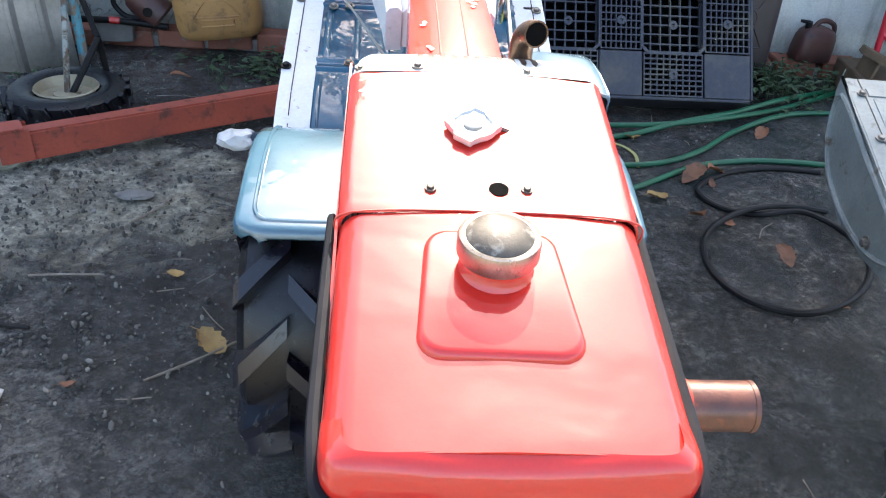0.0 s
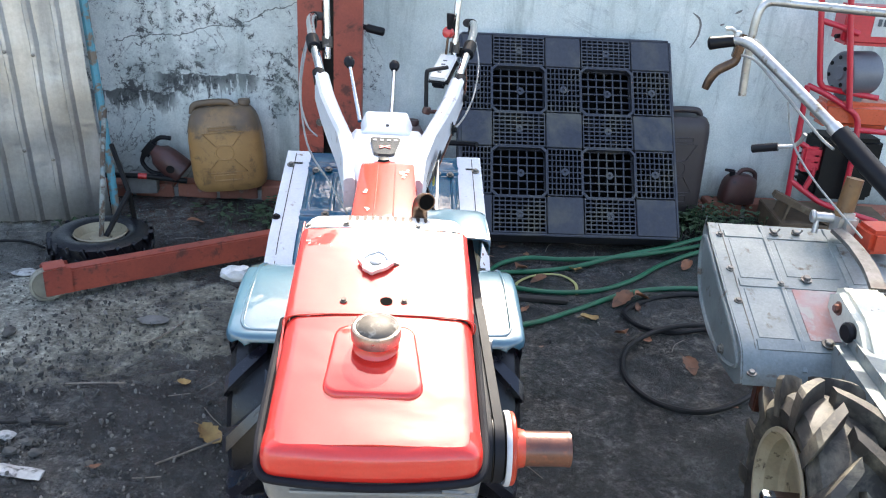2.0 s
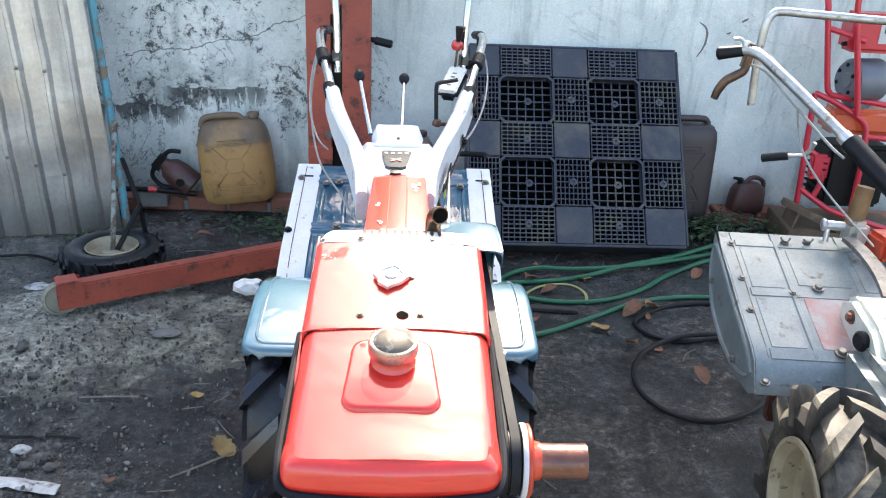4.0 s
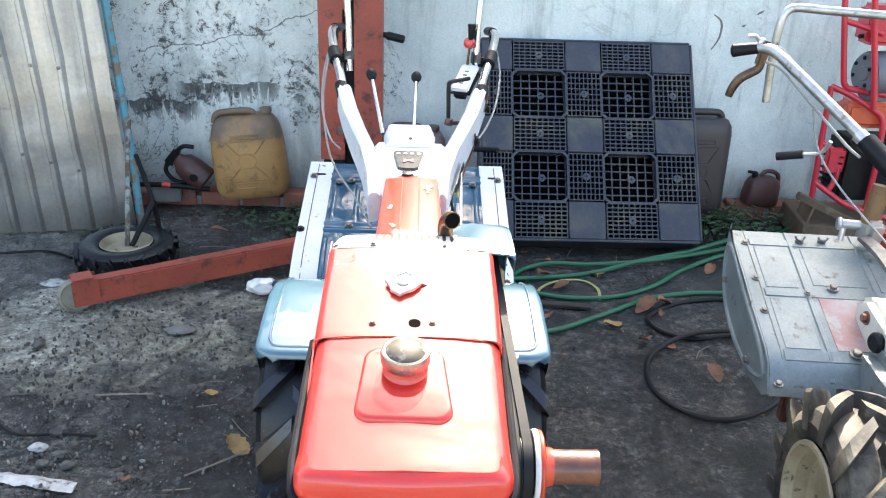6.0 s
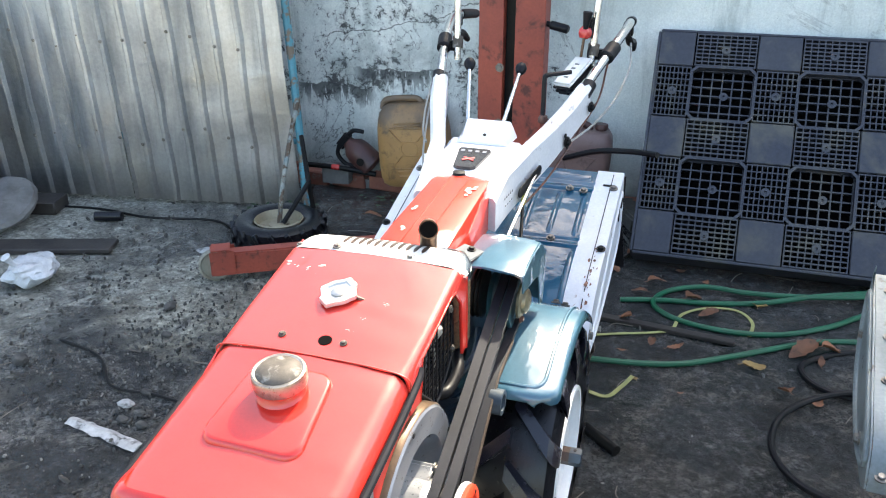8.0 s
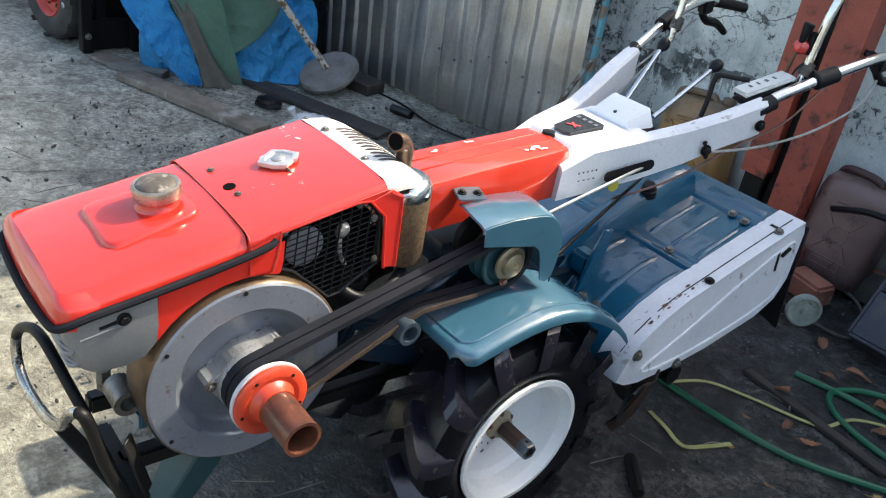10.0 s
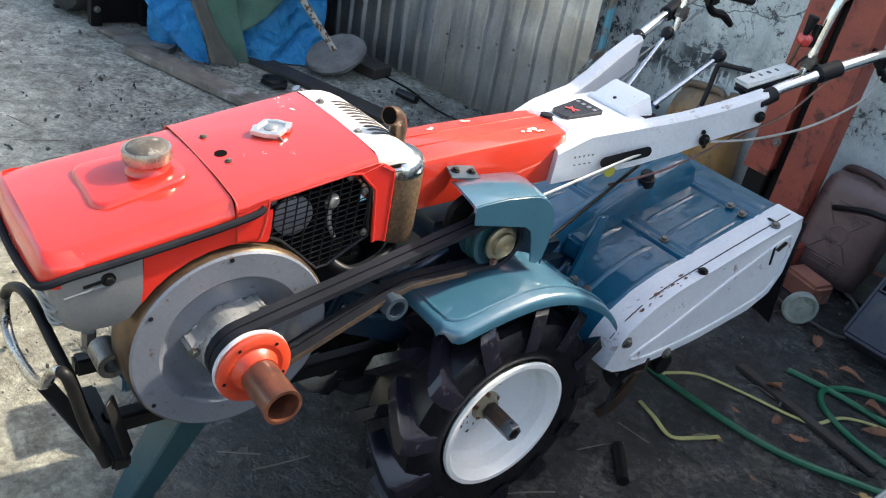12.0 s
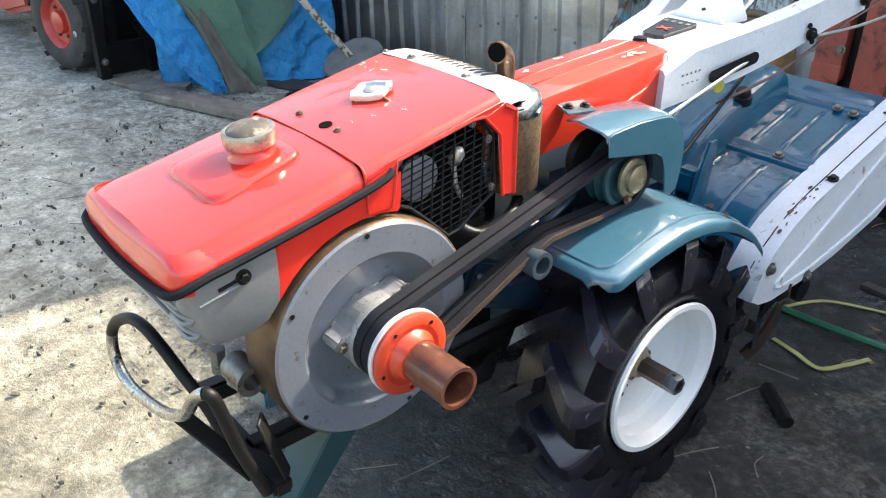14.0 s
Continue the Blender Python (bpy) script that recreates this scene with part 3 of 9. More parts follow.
def jerry_material():
    m, n, l, b = nodes_of("oil-stained yellow plastic")
    vec = n.new("ShaderNodeTexCoord").outputs["Object"]
    sep = n.new("ShaderNodeSeparateXYZ")
    l.new(vec, sep.inputs[0])
    big, mid, fine = noise_of(n, l, vec, 4.0, 5.0), noise_of(n, l, vec, 14.0, 7.0, 0.7, 0.4), noise_of(n, l, vec, 70.0, 5.0, 0.7)
    col = mixed(n, l, ramp(n, l, big, 0.35, 0.65), (0.43, 0.235, 0.085), (0.31, 0.16, 0.06))
    col = mixed(n, l, sstep(n, l, mid, 0.52, 0.7), col, (0.17, 0.095, 0.042))
    top = sstep(n, l, calc(n, l, "MULTIPLY_ADD", mid, 0.16, sep.outputs[2]), 0.34, 0.40)
    col = mixed(n, l, calc(n, l, "MULTIPLY", top, sstep(n, l, big, 0.3, 0.5, 0.5, 0.95)), col, (0.13, 0.09, 0.06))
    col = mixed(n, l, calc(n, l, "MULTIPLY", sstep(n, l, fine, 0.6, 0.7), 0.5), col, (0.1, 0.065, 0.035))
    l.new(col, b.inputs["Base Color"])
    l.new(calc(n, l, "MULTIPLY_ADD", mid, 0.4, 0.25), b.inputs["Roughness"])
    bumped(n, l, b, mid, 0.2, 0.006)
    return m


JERRY = jerry_material()
GROUND, PLASTER, SHEET = ground_material(), wall_material(), sheet_material()


# ---- mesh helpers ----
def thing(name, label, category, m=None, group=""):
    e = new(name)
    e.empty_display_size = 0.1
    if m is not None:
        e.matrix_world = m
    return tagged(e, label, category, group)


def as_mesh(name, bm, material, sharp=38):
    bmesh.ops.recalc_face_normals(bm, faces=bm.faces)
    me = bpy.data.meshes.new(name)
    bm.to_mesh(me)
    bm.free()
    me.materials.append(material)
    me.polygons.foreach_set("use_smooth", [True] * len(me.polygons))
    me.set_sharp_from_angle(angle=radians(sharp))
    return me


def part(name, bm, material, parent, label="", sharp=38):
    ob = new(name, as_mesh(name, bm, material, sharp))
    ob.parent = parent
    return tagged(ob, label)


def solo(name, bm, material, label, category, kind="", group="", sharp=38):
    return tagged(new(name, as_mesh(name, bm, material, sharp)), label, category, group, kind)


def bevel_all(bm, geom_verts, width, seg=2):
    vs = set(geom_verts)
    ed = [e for e in bm.edges if e.verts[0] in vs and e.verts[1] in vs]
    bmesh.ops.bevel(bm, geom=ed, offset=width, segments=seg, affect="EDGES", clamp_overlap=True)


def block(bm, c, size, rot=(0, 0, 0), bevel=0.0, seg=2):
    m = Matrix.LocRotScale(c, Euler([radians(a) for a in rot]), size)
    vs = bmesh.ops.create_cube(bm, size=1.0, matrix=m)["verts"]
    if bevel:
        bevel_all(bm, vs, bevel, seg)
    return bm


def frame_of(d):
    d = Vector(d).normalized()
    a = Vector((0, 0, 1)) if abs(d.z) < 0.9 else Vector((1, 0, 0))
    u = d.cross(a).normalized()
    return u, d.cross(u).normalized(), d


def ringed(bm, rings, close_ends=True, loop=True):
    """Skins a row of rings of equal count."""
    vr = [[bm.verts.new(p) for p in r] for r in rings]
    k = len(vr[0])
    for a, b in zip(vr, vr[1:]):
        for i in range(k if loop else k - 1):
            j = (i + 1) % k
            bm.faces.new((a[i], a[j], b[j], b[i]))
    if close_ends:
        bm.faces.new(vr[0][::-1])
        bm.faces.new(vr[-1])
    return bm


def lathe(bm, prof, origin, axis, seg=32, closed=False):
    """Turns a profile of (radius, height along the axis)."""
    u, v, d = frame_of(axis)
    o = Vector(origin)
    rings = []
    for i in range(seg):
        a = 2 * math.pi * i / seg
        w = u * math.cos(a) + v * math.sin(a)
        rings.append([o + w * max(r, 1e-5) + d * h for r, h in prof])
    vr = [[bm.verts.new(p) for p in r] for r in rings]
    k = len(prof)
    for i in range(seg):
        a, b = vr[i], vr[(i + 1) % seg]
        for j in range(k if closed else k - 1):
            jj = (j + 1) % k
            bm.faces.new((a[j], b[j], b[jj], a[jj]))
    bmesh.ops.remove_doubles(bm, verts=[x for r in vr for x in r], dist=2e-5)
    return bm


def rod(bm, a, b, r, r2=None, seg=16, bevel=0.0):
    a, b = Vector(a), Vector(b)
    h, r2 = (b - a).length, r if r2 is None else r2
    e = min(bevel, h / 3, r * 0.8)
    prof = [(0, 0), (r - e, 0), (r, e), (r2, h - e), (r2 - e, h), (0, h)] if e else [(0, 0), (r, 0), (r2, h), (0, h)]
    return lathe(bm, prof, a, b - a, seg)


def pipe(bm, a, b, r, wall, seg=24):
    a, b = Vector(a), Vector(b)
    h = (b - a).length
    return lathe(bm, [(r, 0), (r, h), (r - wall, h), (r - wall, 0)], a, b - a, seg, closed=True)


def spline(pts, steps=6, closed=False):
    pts = [Vector(p) for p in pts]
    out, k = [], len(pts)
    for i in range(k if closed else k - 1):
        if closed:
            p0, p1, p2, p3 = (pts[(i + j - 1) % k] for j in range(4))
        else:
            p0, p1, p2, p3 = pts[max(i - 1, 0)], pts[i], pts[i + 1], pts[min(i + 2, k - 1)]
        for s in range(steps):
            t = s / steps
            out.append(0.5 * ((2 * p1) + (p2 - p0) * t + (2 * p0 - 5 * p1 + 4 * p2 - p3) * t * t + (3 * p1 - p0 - 3 * p2 + p3) * t ** 3))
    if not closed:
        out.append(pts[-1])
    return out


def tube(bm, pts, r, seg=10, steps=6, closed=False, flat=None):
    """A bent tube through points; flat=(w, h) gives a strip's section."""
    c = spline(pts, steps, closed) if steps > 1 else [Vector(p) for p in pts]
    k, rings, u = len(c), [], None
    for i, p in enumerate(c):
        d = (c[(i + 1) % k] - c[i - 1]) if closed else (c[min(i + 1, k - 1)] - c[max(i - 1, 0)])
        d.normalize()
        if u is None:
            u = frame_of(d)[0]
        u = (u - d * u.dot(d)).normalized()
        v = d.cross(u)
        if flat:
            w, h = flat
            uu = Vector((d.y, -d.x, 0)).normalized() if abs(d.z) < 0.95 else u
            vv = uu.cross(d)
            rings.append([p + uu * w * a + vv * h * b for a, b in ((-1, -1), (1, -1), (1, 1), (-1, 1))])
        else:
            rr = r(i / (k - 1)) if callable(r) else r
            rings.append([p + u * rr * math.cos(2 * math.pi * j / seg) + v * rr * math.sin(2 * math.pi * j / seg) for j in range(seg)])
    if closed:
        rings.append(rings[0])
        ringed(bm, rings, close_ends=False)
        bmesh.ops.remove_doubles(bm, verts=bm.verts, dist=1e-6)
        return bm
    return ringed(bm, rings)


def plate(bm, outline, depth, place, bevel=0.0, seg=1):
    """Extrudes a flat outline. place(a, b, d) turns outline coordinates and depth into a point."""
    lo, hi = [bm.verts.new(place(a, b, 0.0)) for a, b in outline], [bm.verts.new(place(a, b, depth)) for a, b in outline]
    k = len(outline)
    bm.faces.new(lo[::-1])
    bm.faces.new(hi)
    for i in range(k):
        j = (i + 1) % k
        bm.faces.new((lo[i], lo[j], hi[j], hi[i]))
    if bevel:
        bevel_all(bm, lo + hi, bevel, seg)
    return bm


def yz(x):
    return lambda a, b, d: (x + d, a, b)


def xy(z):
    return lambda a, b, d: (a, b, z + d)


def xz(y):
    return lambda a, b, d: (a, y + d, b)


def bolt(parent, p, axis, r=0.006, material=None, name="bolt"):
    """A hexagon head on its washer."""
    bm = bmesh.new()
    lathe(bm, [(0, -0.002), (r * 1.55, -0.002), (r * 1.55, 0.0015), (0, 0.0015)], p, axis, 14)
    lathe(bm, [(0, 0.001), (r, 0.001), (r, r * 0.85), (r * 0.8, r), (0, r)], p, axis, 6)
    return part(name, bm, material or STEEL, parent, sharp=25)


def new_bm():
    return bmesh.new()


# ---- the yard: ground, wall, fence ----
WALL_Y, WALL_H = 2.81, 2.63


def build_ground():
    near = [i * 0.05 for i in range(-80, 81)]
    far = [5, 7, 10, 16, 30, 60, 120, 260, 500]
    xs = [-v for v in far[::-1]] + near + far
    bm = new_bm()
    rows = []
    for y in xs:
        row = []
        for x in xs:
            z = -0.004
            if abs(x) < 4.1 and abs(y) < 4.1:
                z += 0.011 * noise.noise((x * 1.3, y * 1.3, 0.0)) + 0.006 * noise.noise((x * 5, y * 5, 2.0)) + 0.003 * noise.noise((x * 13, y * 13, 5.0))
            row.append(bm.verts.new((x, y, z)))
        rows.append(row)
    for a, b in zip(rows, rows[1:]):
        for i in range(len(xs) - 1):
            bm.faces.new((a[i], a[i + 1], b[i + 1], b[i]))
    return solo("ground", bm, GROUND, "wet muddy concrete yard with dry grey patches", "ground", "structure", sharp=180)


def build_wall():
    bm = new_bm()
    block(bm, (0, WALL_Y + 0.1, WALL_H / 2 - 0.1), (16, 0.2, WALL_H + 0.2))
    w = solo("wall_north", bm, PLASTER, "whitewashed plaster wall stained with black mould and cracks", "wall", "structure")
    # unseen extra height, added to hold the sun off the ground at left
    bm = new_bm()
    block(bm, (-4.29, WALL_Y + 0.1, 3.03), (7.42, 0.2, 0.8))
    solo("wall_upper", bm, PLASTER, "unseen taller stretch of plastered wall added to cast shade", "wall", "structure")
    return w


def build_scars():
    for pts, r in (([(1.409, 0.992), (1.445, 0.965), (1.455, 0.925), (1.447, 0.875), (1.42, 0.827)], 0.008), ([(1.615, 0.998), (1.645, 1.016)], 0.008), ([(1.55, 0.94), (1.57, 0.948)], 0.007)):
        bm = new_bm()
        tube(bm, [(x, WALL_Y - 0.0015, z) for x, z in pts], lambda f: 0.6 * r * (0.25 + 0.75 * math.sin(3.0 * min(f * 1.1, 1.0))) + 0.001, 8, 5)
        for v in bm.verts:
            v.co.y = WALL_Y + 0.001 if v.co.y > WALL_Y - 0.0015 else WALL_Y - 0.0025
        part("scar", bm, CONCRETE, wall_north, "grey chipped scar in the plaster")


ground = build_ground()
wall_north = build_wall()
build_scars()


def fence_at(s, d=0.0, z=0.0):
    """A point of the leaning fence, s metres from its free edge; d is its offset towards the yard."""
    ux, uy = -0.9785, -0.206
    return Vector((-1.285 + ux * s - uy * d * -1 - 0.048 * z, 2.372 + uy * s - 0.9785 * d, 0))


def build_fence():
    e = thing("corrugated_fence", "weathered galvanised corrugated sheet fence on a cyan steel post", "fence")
    length, per, k = 3.2, 0.107, 0
    prof = []
    while k * per < length:
        s = k * per
        for a, d in ((0.0, 0.0), (0.022, 0.0012), (0.044, 0.0), (0.066, 0.0), (0.074, 0.014), (0.077, 0.0155), (0.091, 0.0155), (0.094, 0.014), (0.102, 0.0)):
            prof.append((s + a, d))
        k += 1
    sheets = 4
    per_sheet = len(prof) // sheets
    for q in range(sheets):
        bm = new_bm()
        seg = prof[q * per_sheet:(q + 1) * per_sheet + (1 if q < sheets - 1 else 0)]
        zs = [0.012 + 0.012 * (q % 2)] + [0.1 * k for k in range(1, 21)] + [2.05]
        rings = []
        for z in zs:
            fr, bk = [], []
            for s, d in seg:
                w = 0.009 * noise.noise((s * 2.1, z * 2.5, q * 3.0)) + 0.007 * noise.noise((s * 9, z * 9, 1.0)) + (0.003 if q % 2 else 0)
                p, pb = fence_at(s, d + w, z), fence_at(s, d + w - 0.0015, z)
                fr.append(Vector((p.x, p.y, z)))
                bk.append(Vector((pb.x, pb.y, z)))
            rings.append(fr + bk[::-1])
        ringed(bm, rings)
        part("sheet", bm, SHEET, e, sharp=20)
    for z in (0.33, 0.78, 1.25):
        for i in range(1, 29):
            s = i * per + 0.084
            if s < length - 0.1:
                zz = z + 0.11 * noise.noise((i * 1.7, z, 0))
                p = fence_at(s, 0.018, zz)
                bm = new_bm()
                lathe(bm, [(0, 0), (0.008, 0), (0.008, 0.002), (0.004, 0.003), (0.004, 0.007), (0, 0.007)], (p.x, p.y, zz), (0.206, -0.9785, 0), 8)
                part("screw", bm, STEEL, e)
    bm = new_bm()
    tube(bm, [(-1.272, 2.40, 0.0), (-1.288, 2.41, 0.45), (-1.318, 2.43, 0.9), (-1.378, 2.45, 2.05)], 0.019, 8, 4)
    part("post", bm, CYAN, e, "flaking cyan painted steel post")
    bm = new_bm()
    for z in (0.32, 1.2, 1.9):
        a, b = fence_at(0.0, -0.04, z), fence_at(length, -0.04, z)
        rod(bm, (a.x, a.y, z), (b.x, b.y, z), 0.018, seg=8)
    part("rail", bm, CYAN, e)
    return e


build_fence()


def build_curb():
    """One course of bricks along the wall's foot."""
    bm = new_bm()
    block(bm, (0.2, WALL_Y - 0.055, 0.018), (4.9, 0.1, 0.06))
    c = solo("curb", bm, MORTAR, "low mortared brick kerb along the wall's foot", "curb", "structure")
    rng = random.Random(4)
    meshes = []
    for v in range(4):
        b = new_bm()
        block(b, (0, 0, 0), (0.185, 0.1, 0.075), (0, 0, 0), 0.006, 1)
        for q in b.verts:
            q.co += Vector((rng.uniform(-1, 1), rng.uniform(-1, 1), rng.uniform(-1, 1))) * 0.003
        meshes.append(as_mesh("brick", b, BRICK, 30))
    x = -2.1
    while x < 2.6:
        ob = new("brick", meshes[rng.randrange(4)])
        ob.matrix_world = pose(x + 0.1, WALL_Y - 0.075 + rng.uniform(-0.008, 0.006), 0.038 + rng.uniform(-0.006, 0.006), rng.uniform(-3, 3), rng.uniform(-2, 2), rng.uniform(-3, 3))
        ob.parent = c
        x += 0.2 + rng.uniform(0.0, 0.01)
    return c


build_curb()


# ---- the red power tiller ----
T = thing("power_tiller", "red, white and blue walking tractor with rotary tiller, freshly repainted", "power tiller")


def top_z(y):
    return 0.829 + 0.205 * y


def hood_section(y, w, zt, zb, r=0.03, crown=0.006, n=6):
    pts = [(-w, zb), (-w, (zb + zt - r) / 2)]
    for i in range(n + 1):
        a = math.pi - i * (math.pi / 2) / n
        pts.append((-w + r + r * math.cos(a), zt - r + r * math.sin(a) - 0.0))
    for f in (-0.5, 0.0, 0.5):
        pts.append((f * (w - r) * 1.2, zt + crown * (1 - (f * 1.2) ** 2)))
    for i in range(n + 1):
        a = math.pi / 2 - i * (math.pi / 2) / n
        pts.append((w - r + r * math.cos(a), zt - r + r * math.sin(a)))
    pts += [(w, (zb + zt - r) / 2), (w, zb)]
    return [Vector((x + 0.012, y, z)) for x, z in pts]


def shell(bm, rings, thick=0.003):
    """An open skin with thickness, from rings that are not closed."""
    ins = []
    for r in rings:
        c = sum(r, Vector()) / len(r)
        ins.append([p + (c - p).normalized() * thick for p in r])
    full = [a + b[::-1] for a, b in zip(rings, ins)]
    return ringed(bm, full)


def low_z(y):
    """The lower edge of the tank cover, where the rubber trim runs."""
    return 0.798 + 0.205 * y * 0.93 if y > -0.2 else 0.7599 + (y + 0.2) * 0.14


bm = new_bm()
rings = sorted({(-0.302, 0.7680), (-0.29, 0.7705), (-0.27, 0.774), (-0.2, top_z(-0.2)), (-0.12, top_z(-0.12)), (-0.034, top_z(-0.034))})
sec = []
for y, zt in rings:
    w = 0.153 if y > -0.28 else 0.153 - 0.022 * ((-0.28 - y) / 0.034) ** 2
    sec.append(hood_section(y, w, zt, min(low_z(y), zt - 0.006), 0.028 if y > -0.3 else 0.018))
shell(bm, sec)
part("tank_cover", bm, RED, T, "glossy red tank cover faded pale by glare", 50)
# front lip of the cover, rolled down to the rubber strip
bm = new_bm()
lip = spline([(-0.1405, -0.255, 0), (-0.140, -0.285, 0), (-0.134, -0.304, 0), (-0.115, -0.3125, 0), (-0.05, -0.315, 0), (0.012, -0.3155, 0), (0.074, -0.315, 0), (0.139, -0.3125, 0), (0.158, -0.304, 0), (0.164, -0.285, 0), (0.1645, -0.255, 0)], 4)
secs = []
for p in lip:
    inw = (Vector((0.012, -0.22, 0)) - p).normalized()
    secs.append([p + inw * a + Vector((0, 0, z)) for a, z in ((-0.001, 0.722), (-0.0025, 0.744), (-0.001, 0.7545), (0.004, 0.7632), (0.011, 0.7692), (0.018, 0.7725), (0.018, 0.762), (0.008, 0.748), (0.005, 0.722))])
ringed(bm, secs)
part("cover_lip", bm, RED, T, sharp=70)
# raised pad round the filler
bm = new_bm()
pad = []
for cx, cy, sx, sy in ((0.079, -0.214, 1, -1), (0.069, -0.068, 1, 1), (-0.055, -0.068, -1, 1), (-0.062, -0.212, -1, -1)):
    for i in range(6):
        a0 = {(1, -1): -90, (1, 1): 0, (-1, 1): 90, (-1, -1): 180}[(sx, sy)]
        a = math.radians(a0 + 18 * i)
        pad.append((cx - sx * 0.022 + 0.022 * math.cos(a), cy - sy * 0.022 + 0.022 * math.sin(a)))
cxm, cym = sum(p[0] for p in pad) / len(pad), sum(p[1] for p in pad) / len(pad)
ringed(bm, [[Vector((cxm + (x - cxm) * g, cym + (y - cym) * g, top_z(cym + (y - cym) * g) + u)) for x, y in pad] for g, u in ((1.05, -0.002), (1.035, 0.0065), (1.0, 0.0115), (0.95, 0.0125))], True)
part("filler_pad", bm, RED, T, sharp=60)
CAP = Vector((0.009, -0.112, 0.0))
cz = top_z(-0.112) + 0.008
bm = new_bm()
lathe(bm, [(0.038, 0.0), (0.0355, 0.004), (0.033, 0.008), (0.031, 0.016), (0.031, 0.026), (0.0, 0.026)], (CAP.x, CAP.y, cz), (0, -0.12, 1), 32)
part("filler_neck", bm, RED, T)
bm = new_bm()
lathe(bm, [(0.032, 0.018), (0.0375, 0.019), (0.0385, 0.022), (0.0385, 0.036), (0.0372, 0.0395), (0.0345, 0.0405), (0.0325, 0.0395), (0.0, 0.0385)], (CAP.x, CAP.y, cz), (0, -0.12, 1), 40)
fc = part("fuel_cap", bm, PLATED, T, "plated fuel cap with a worn rim")
bm = new_bm()
lathe(bm, [(0.0324, 0.0385), (0.029, 0.0425), (0.021, 0.0465), (0.011, 0.0488), (0, 0.0495)], (CAP.x, CAP.y, cz), (0, -0.12, 1), 36)
part("cap_dome", bm, BRASSY, fc, "dull brown tarnished dome")
# rear hood with its side skirts
bm = new_bm()
sec = []
for y, w, r in ((-0.0334, 0.1535, 0.0265), (-0.026, 0.1545, 0.024), (0.0, 0.155, 0.017), (0.05, 0.155, 0.014), (0.12, 0.155, 0.014), (0.19, 0.155, 0.014), (0.215, 0.155, 0.014)):
    sec.append(hood_section(y, w, top_z(y) + 0.0006, top_z(y) - (0.045 if y < -0.03 else 0.017), min(r, 0.0165)))
shell(bm, sec)
part("radiator_cover", bm, RED, T, "glossy red radiator cover with chipped paint", 50)
# side panel and grille frame on the flywheel side, plain panel on the other
bm = new_bm()
outer = [(-0.172, 0.752), (-0.03, 0.788), (0.03, 0.80), (0.03, 0.765), (0.027, 0.746)] + [(-0.024 + 0.184 * math.cos(math.radians(a)), 0.564 + 0.184 * math.sin(math.radians(a))) for a in range(75, 146, 10)]
plate(bm, outer, 0.003, yz(0.160))
part("side_panel", bm, RED, T)
bm = new_bm()
plate(bm, [(-0.172, 0.752), (-0.03, 0.809), (0.262, 0.868), (0.262, 0.66), (-0.15, 0.62)], 0.003, yz(-0.144))
part("side_panel", bm, RED, T)
def rim_z(y):
    return top_z(y) - 0.009


# side skin round the grille opening, with a folded edge
bm = new_bm()
for a in ([(-0.03, rim_z(-0.03) - 0.008), (0.0, rim_z(0.0)), (0.215, rim_z(0.215)), (0.226, rim_z(0.215) - 0.002), (0.184, 0.845), (0.160, 0.846), (0.022, 0.8175), (-0.03, 0.802)],
          [(0.1841, 0.845), (0.226, rim_z(0.215) - 0.002), (0.246, 0.85), (0.252, 0.835), (0.254, 0.705), (0.228, 0.710), (0.2175, 0.812)],
          [(-0.03, 0.8019), (0.022, 0.8174), (0.016, 0.775), (0.010, 0.752), (-0.03, 0.752)]):
    plate(bm, a, 0.004, yz(0.1632), 0.0012)
part("grille_surround", bm, RED, T)
# side grille: wire bars in a thin frame, fan housing behind blackened as shade
GR = [(0.012, 0.752), (0.018, 0.776), (0.024, 0.8175), (0.158, 0.846), (0.182, 0.844), (0.2155, 0.811), (0.225, 0.712), (0.185, 0.69), (0.150, 0.668), (0.128, 0.664), (0.09, 0.700), (0.055, 0.732)]
bm = new_bm()
tube(bm, [(0.1655, y, z) for y, z in ((0.010, 0.752), (0.016, 0.776), (0.0215, 0.819), (0.159, 0.8475), (0.184, 0.8465), (0.2175, 0.813), (0.2285, 0.708))], 0.0032, 8, 1)
part("opening_fold", bm, RED, T)
bm = new_bm()
tube(bm, [(0.1655, 0.224, 0.856), (0.1655, 0.243, 0.846), (0.1655, 0.250, 0.832), (0.1655, 0.2525, 0.706)], 0.0034, 8, 3)
part("post_fold", bm, RED, T)
bm = new_bm()
tube(bm, [(0.150, y, z) for y, z in GR], 0.0035, 6, 1, closed=True)
part("grille_rim", bm, BLACK, T)


def clip_line(y0, z0, y1, z1):
    """The stretch of a line inside the grille's outline."""
    hits = []
    k = len(GR)
    for i in range(k):
        (a, b), (c, d) = GR[i], GR[(i + 1) % k]
        den = (y1 - y0) * (d - b) - (z1 - z0) * (c - a)
        if abs(den) < 1e-9:
            continue
        t = ((a - y0) * (d - b) - (b - z0) * (c - a)) / den
        u = ((a - y0) * (z1 - z0) - (b - z0) * (y1 - y0)) / den
        if 0 <= u <= 1 and 0 <= t <= 1:
            hits.append(t)
    hits.sort()
    return [(y0 + (y1 - y0) * t, z0 + (z1 - z0) * t) for t in hits[:1] + hits[-1:]] if len(hits) > 1 else None


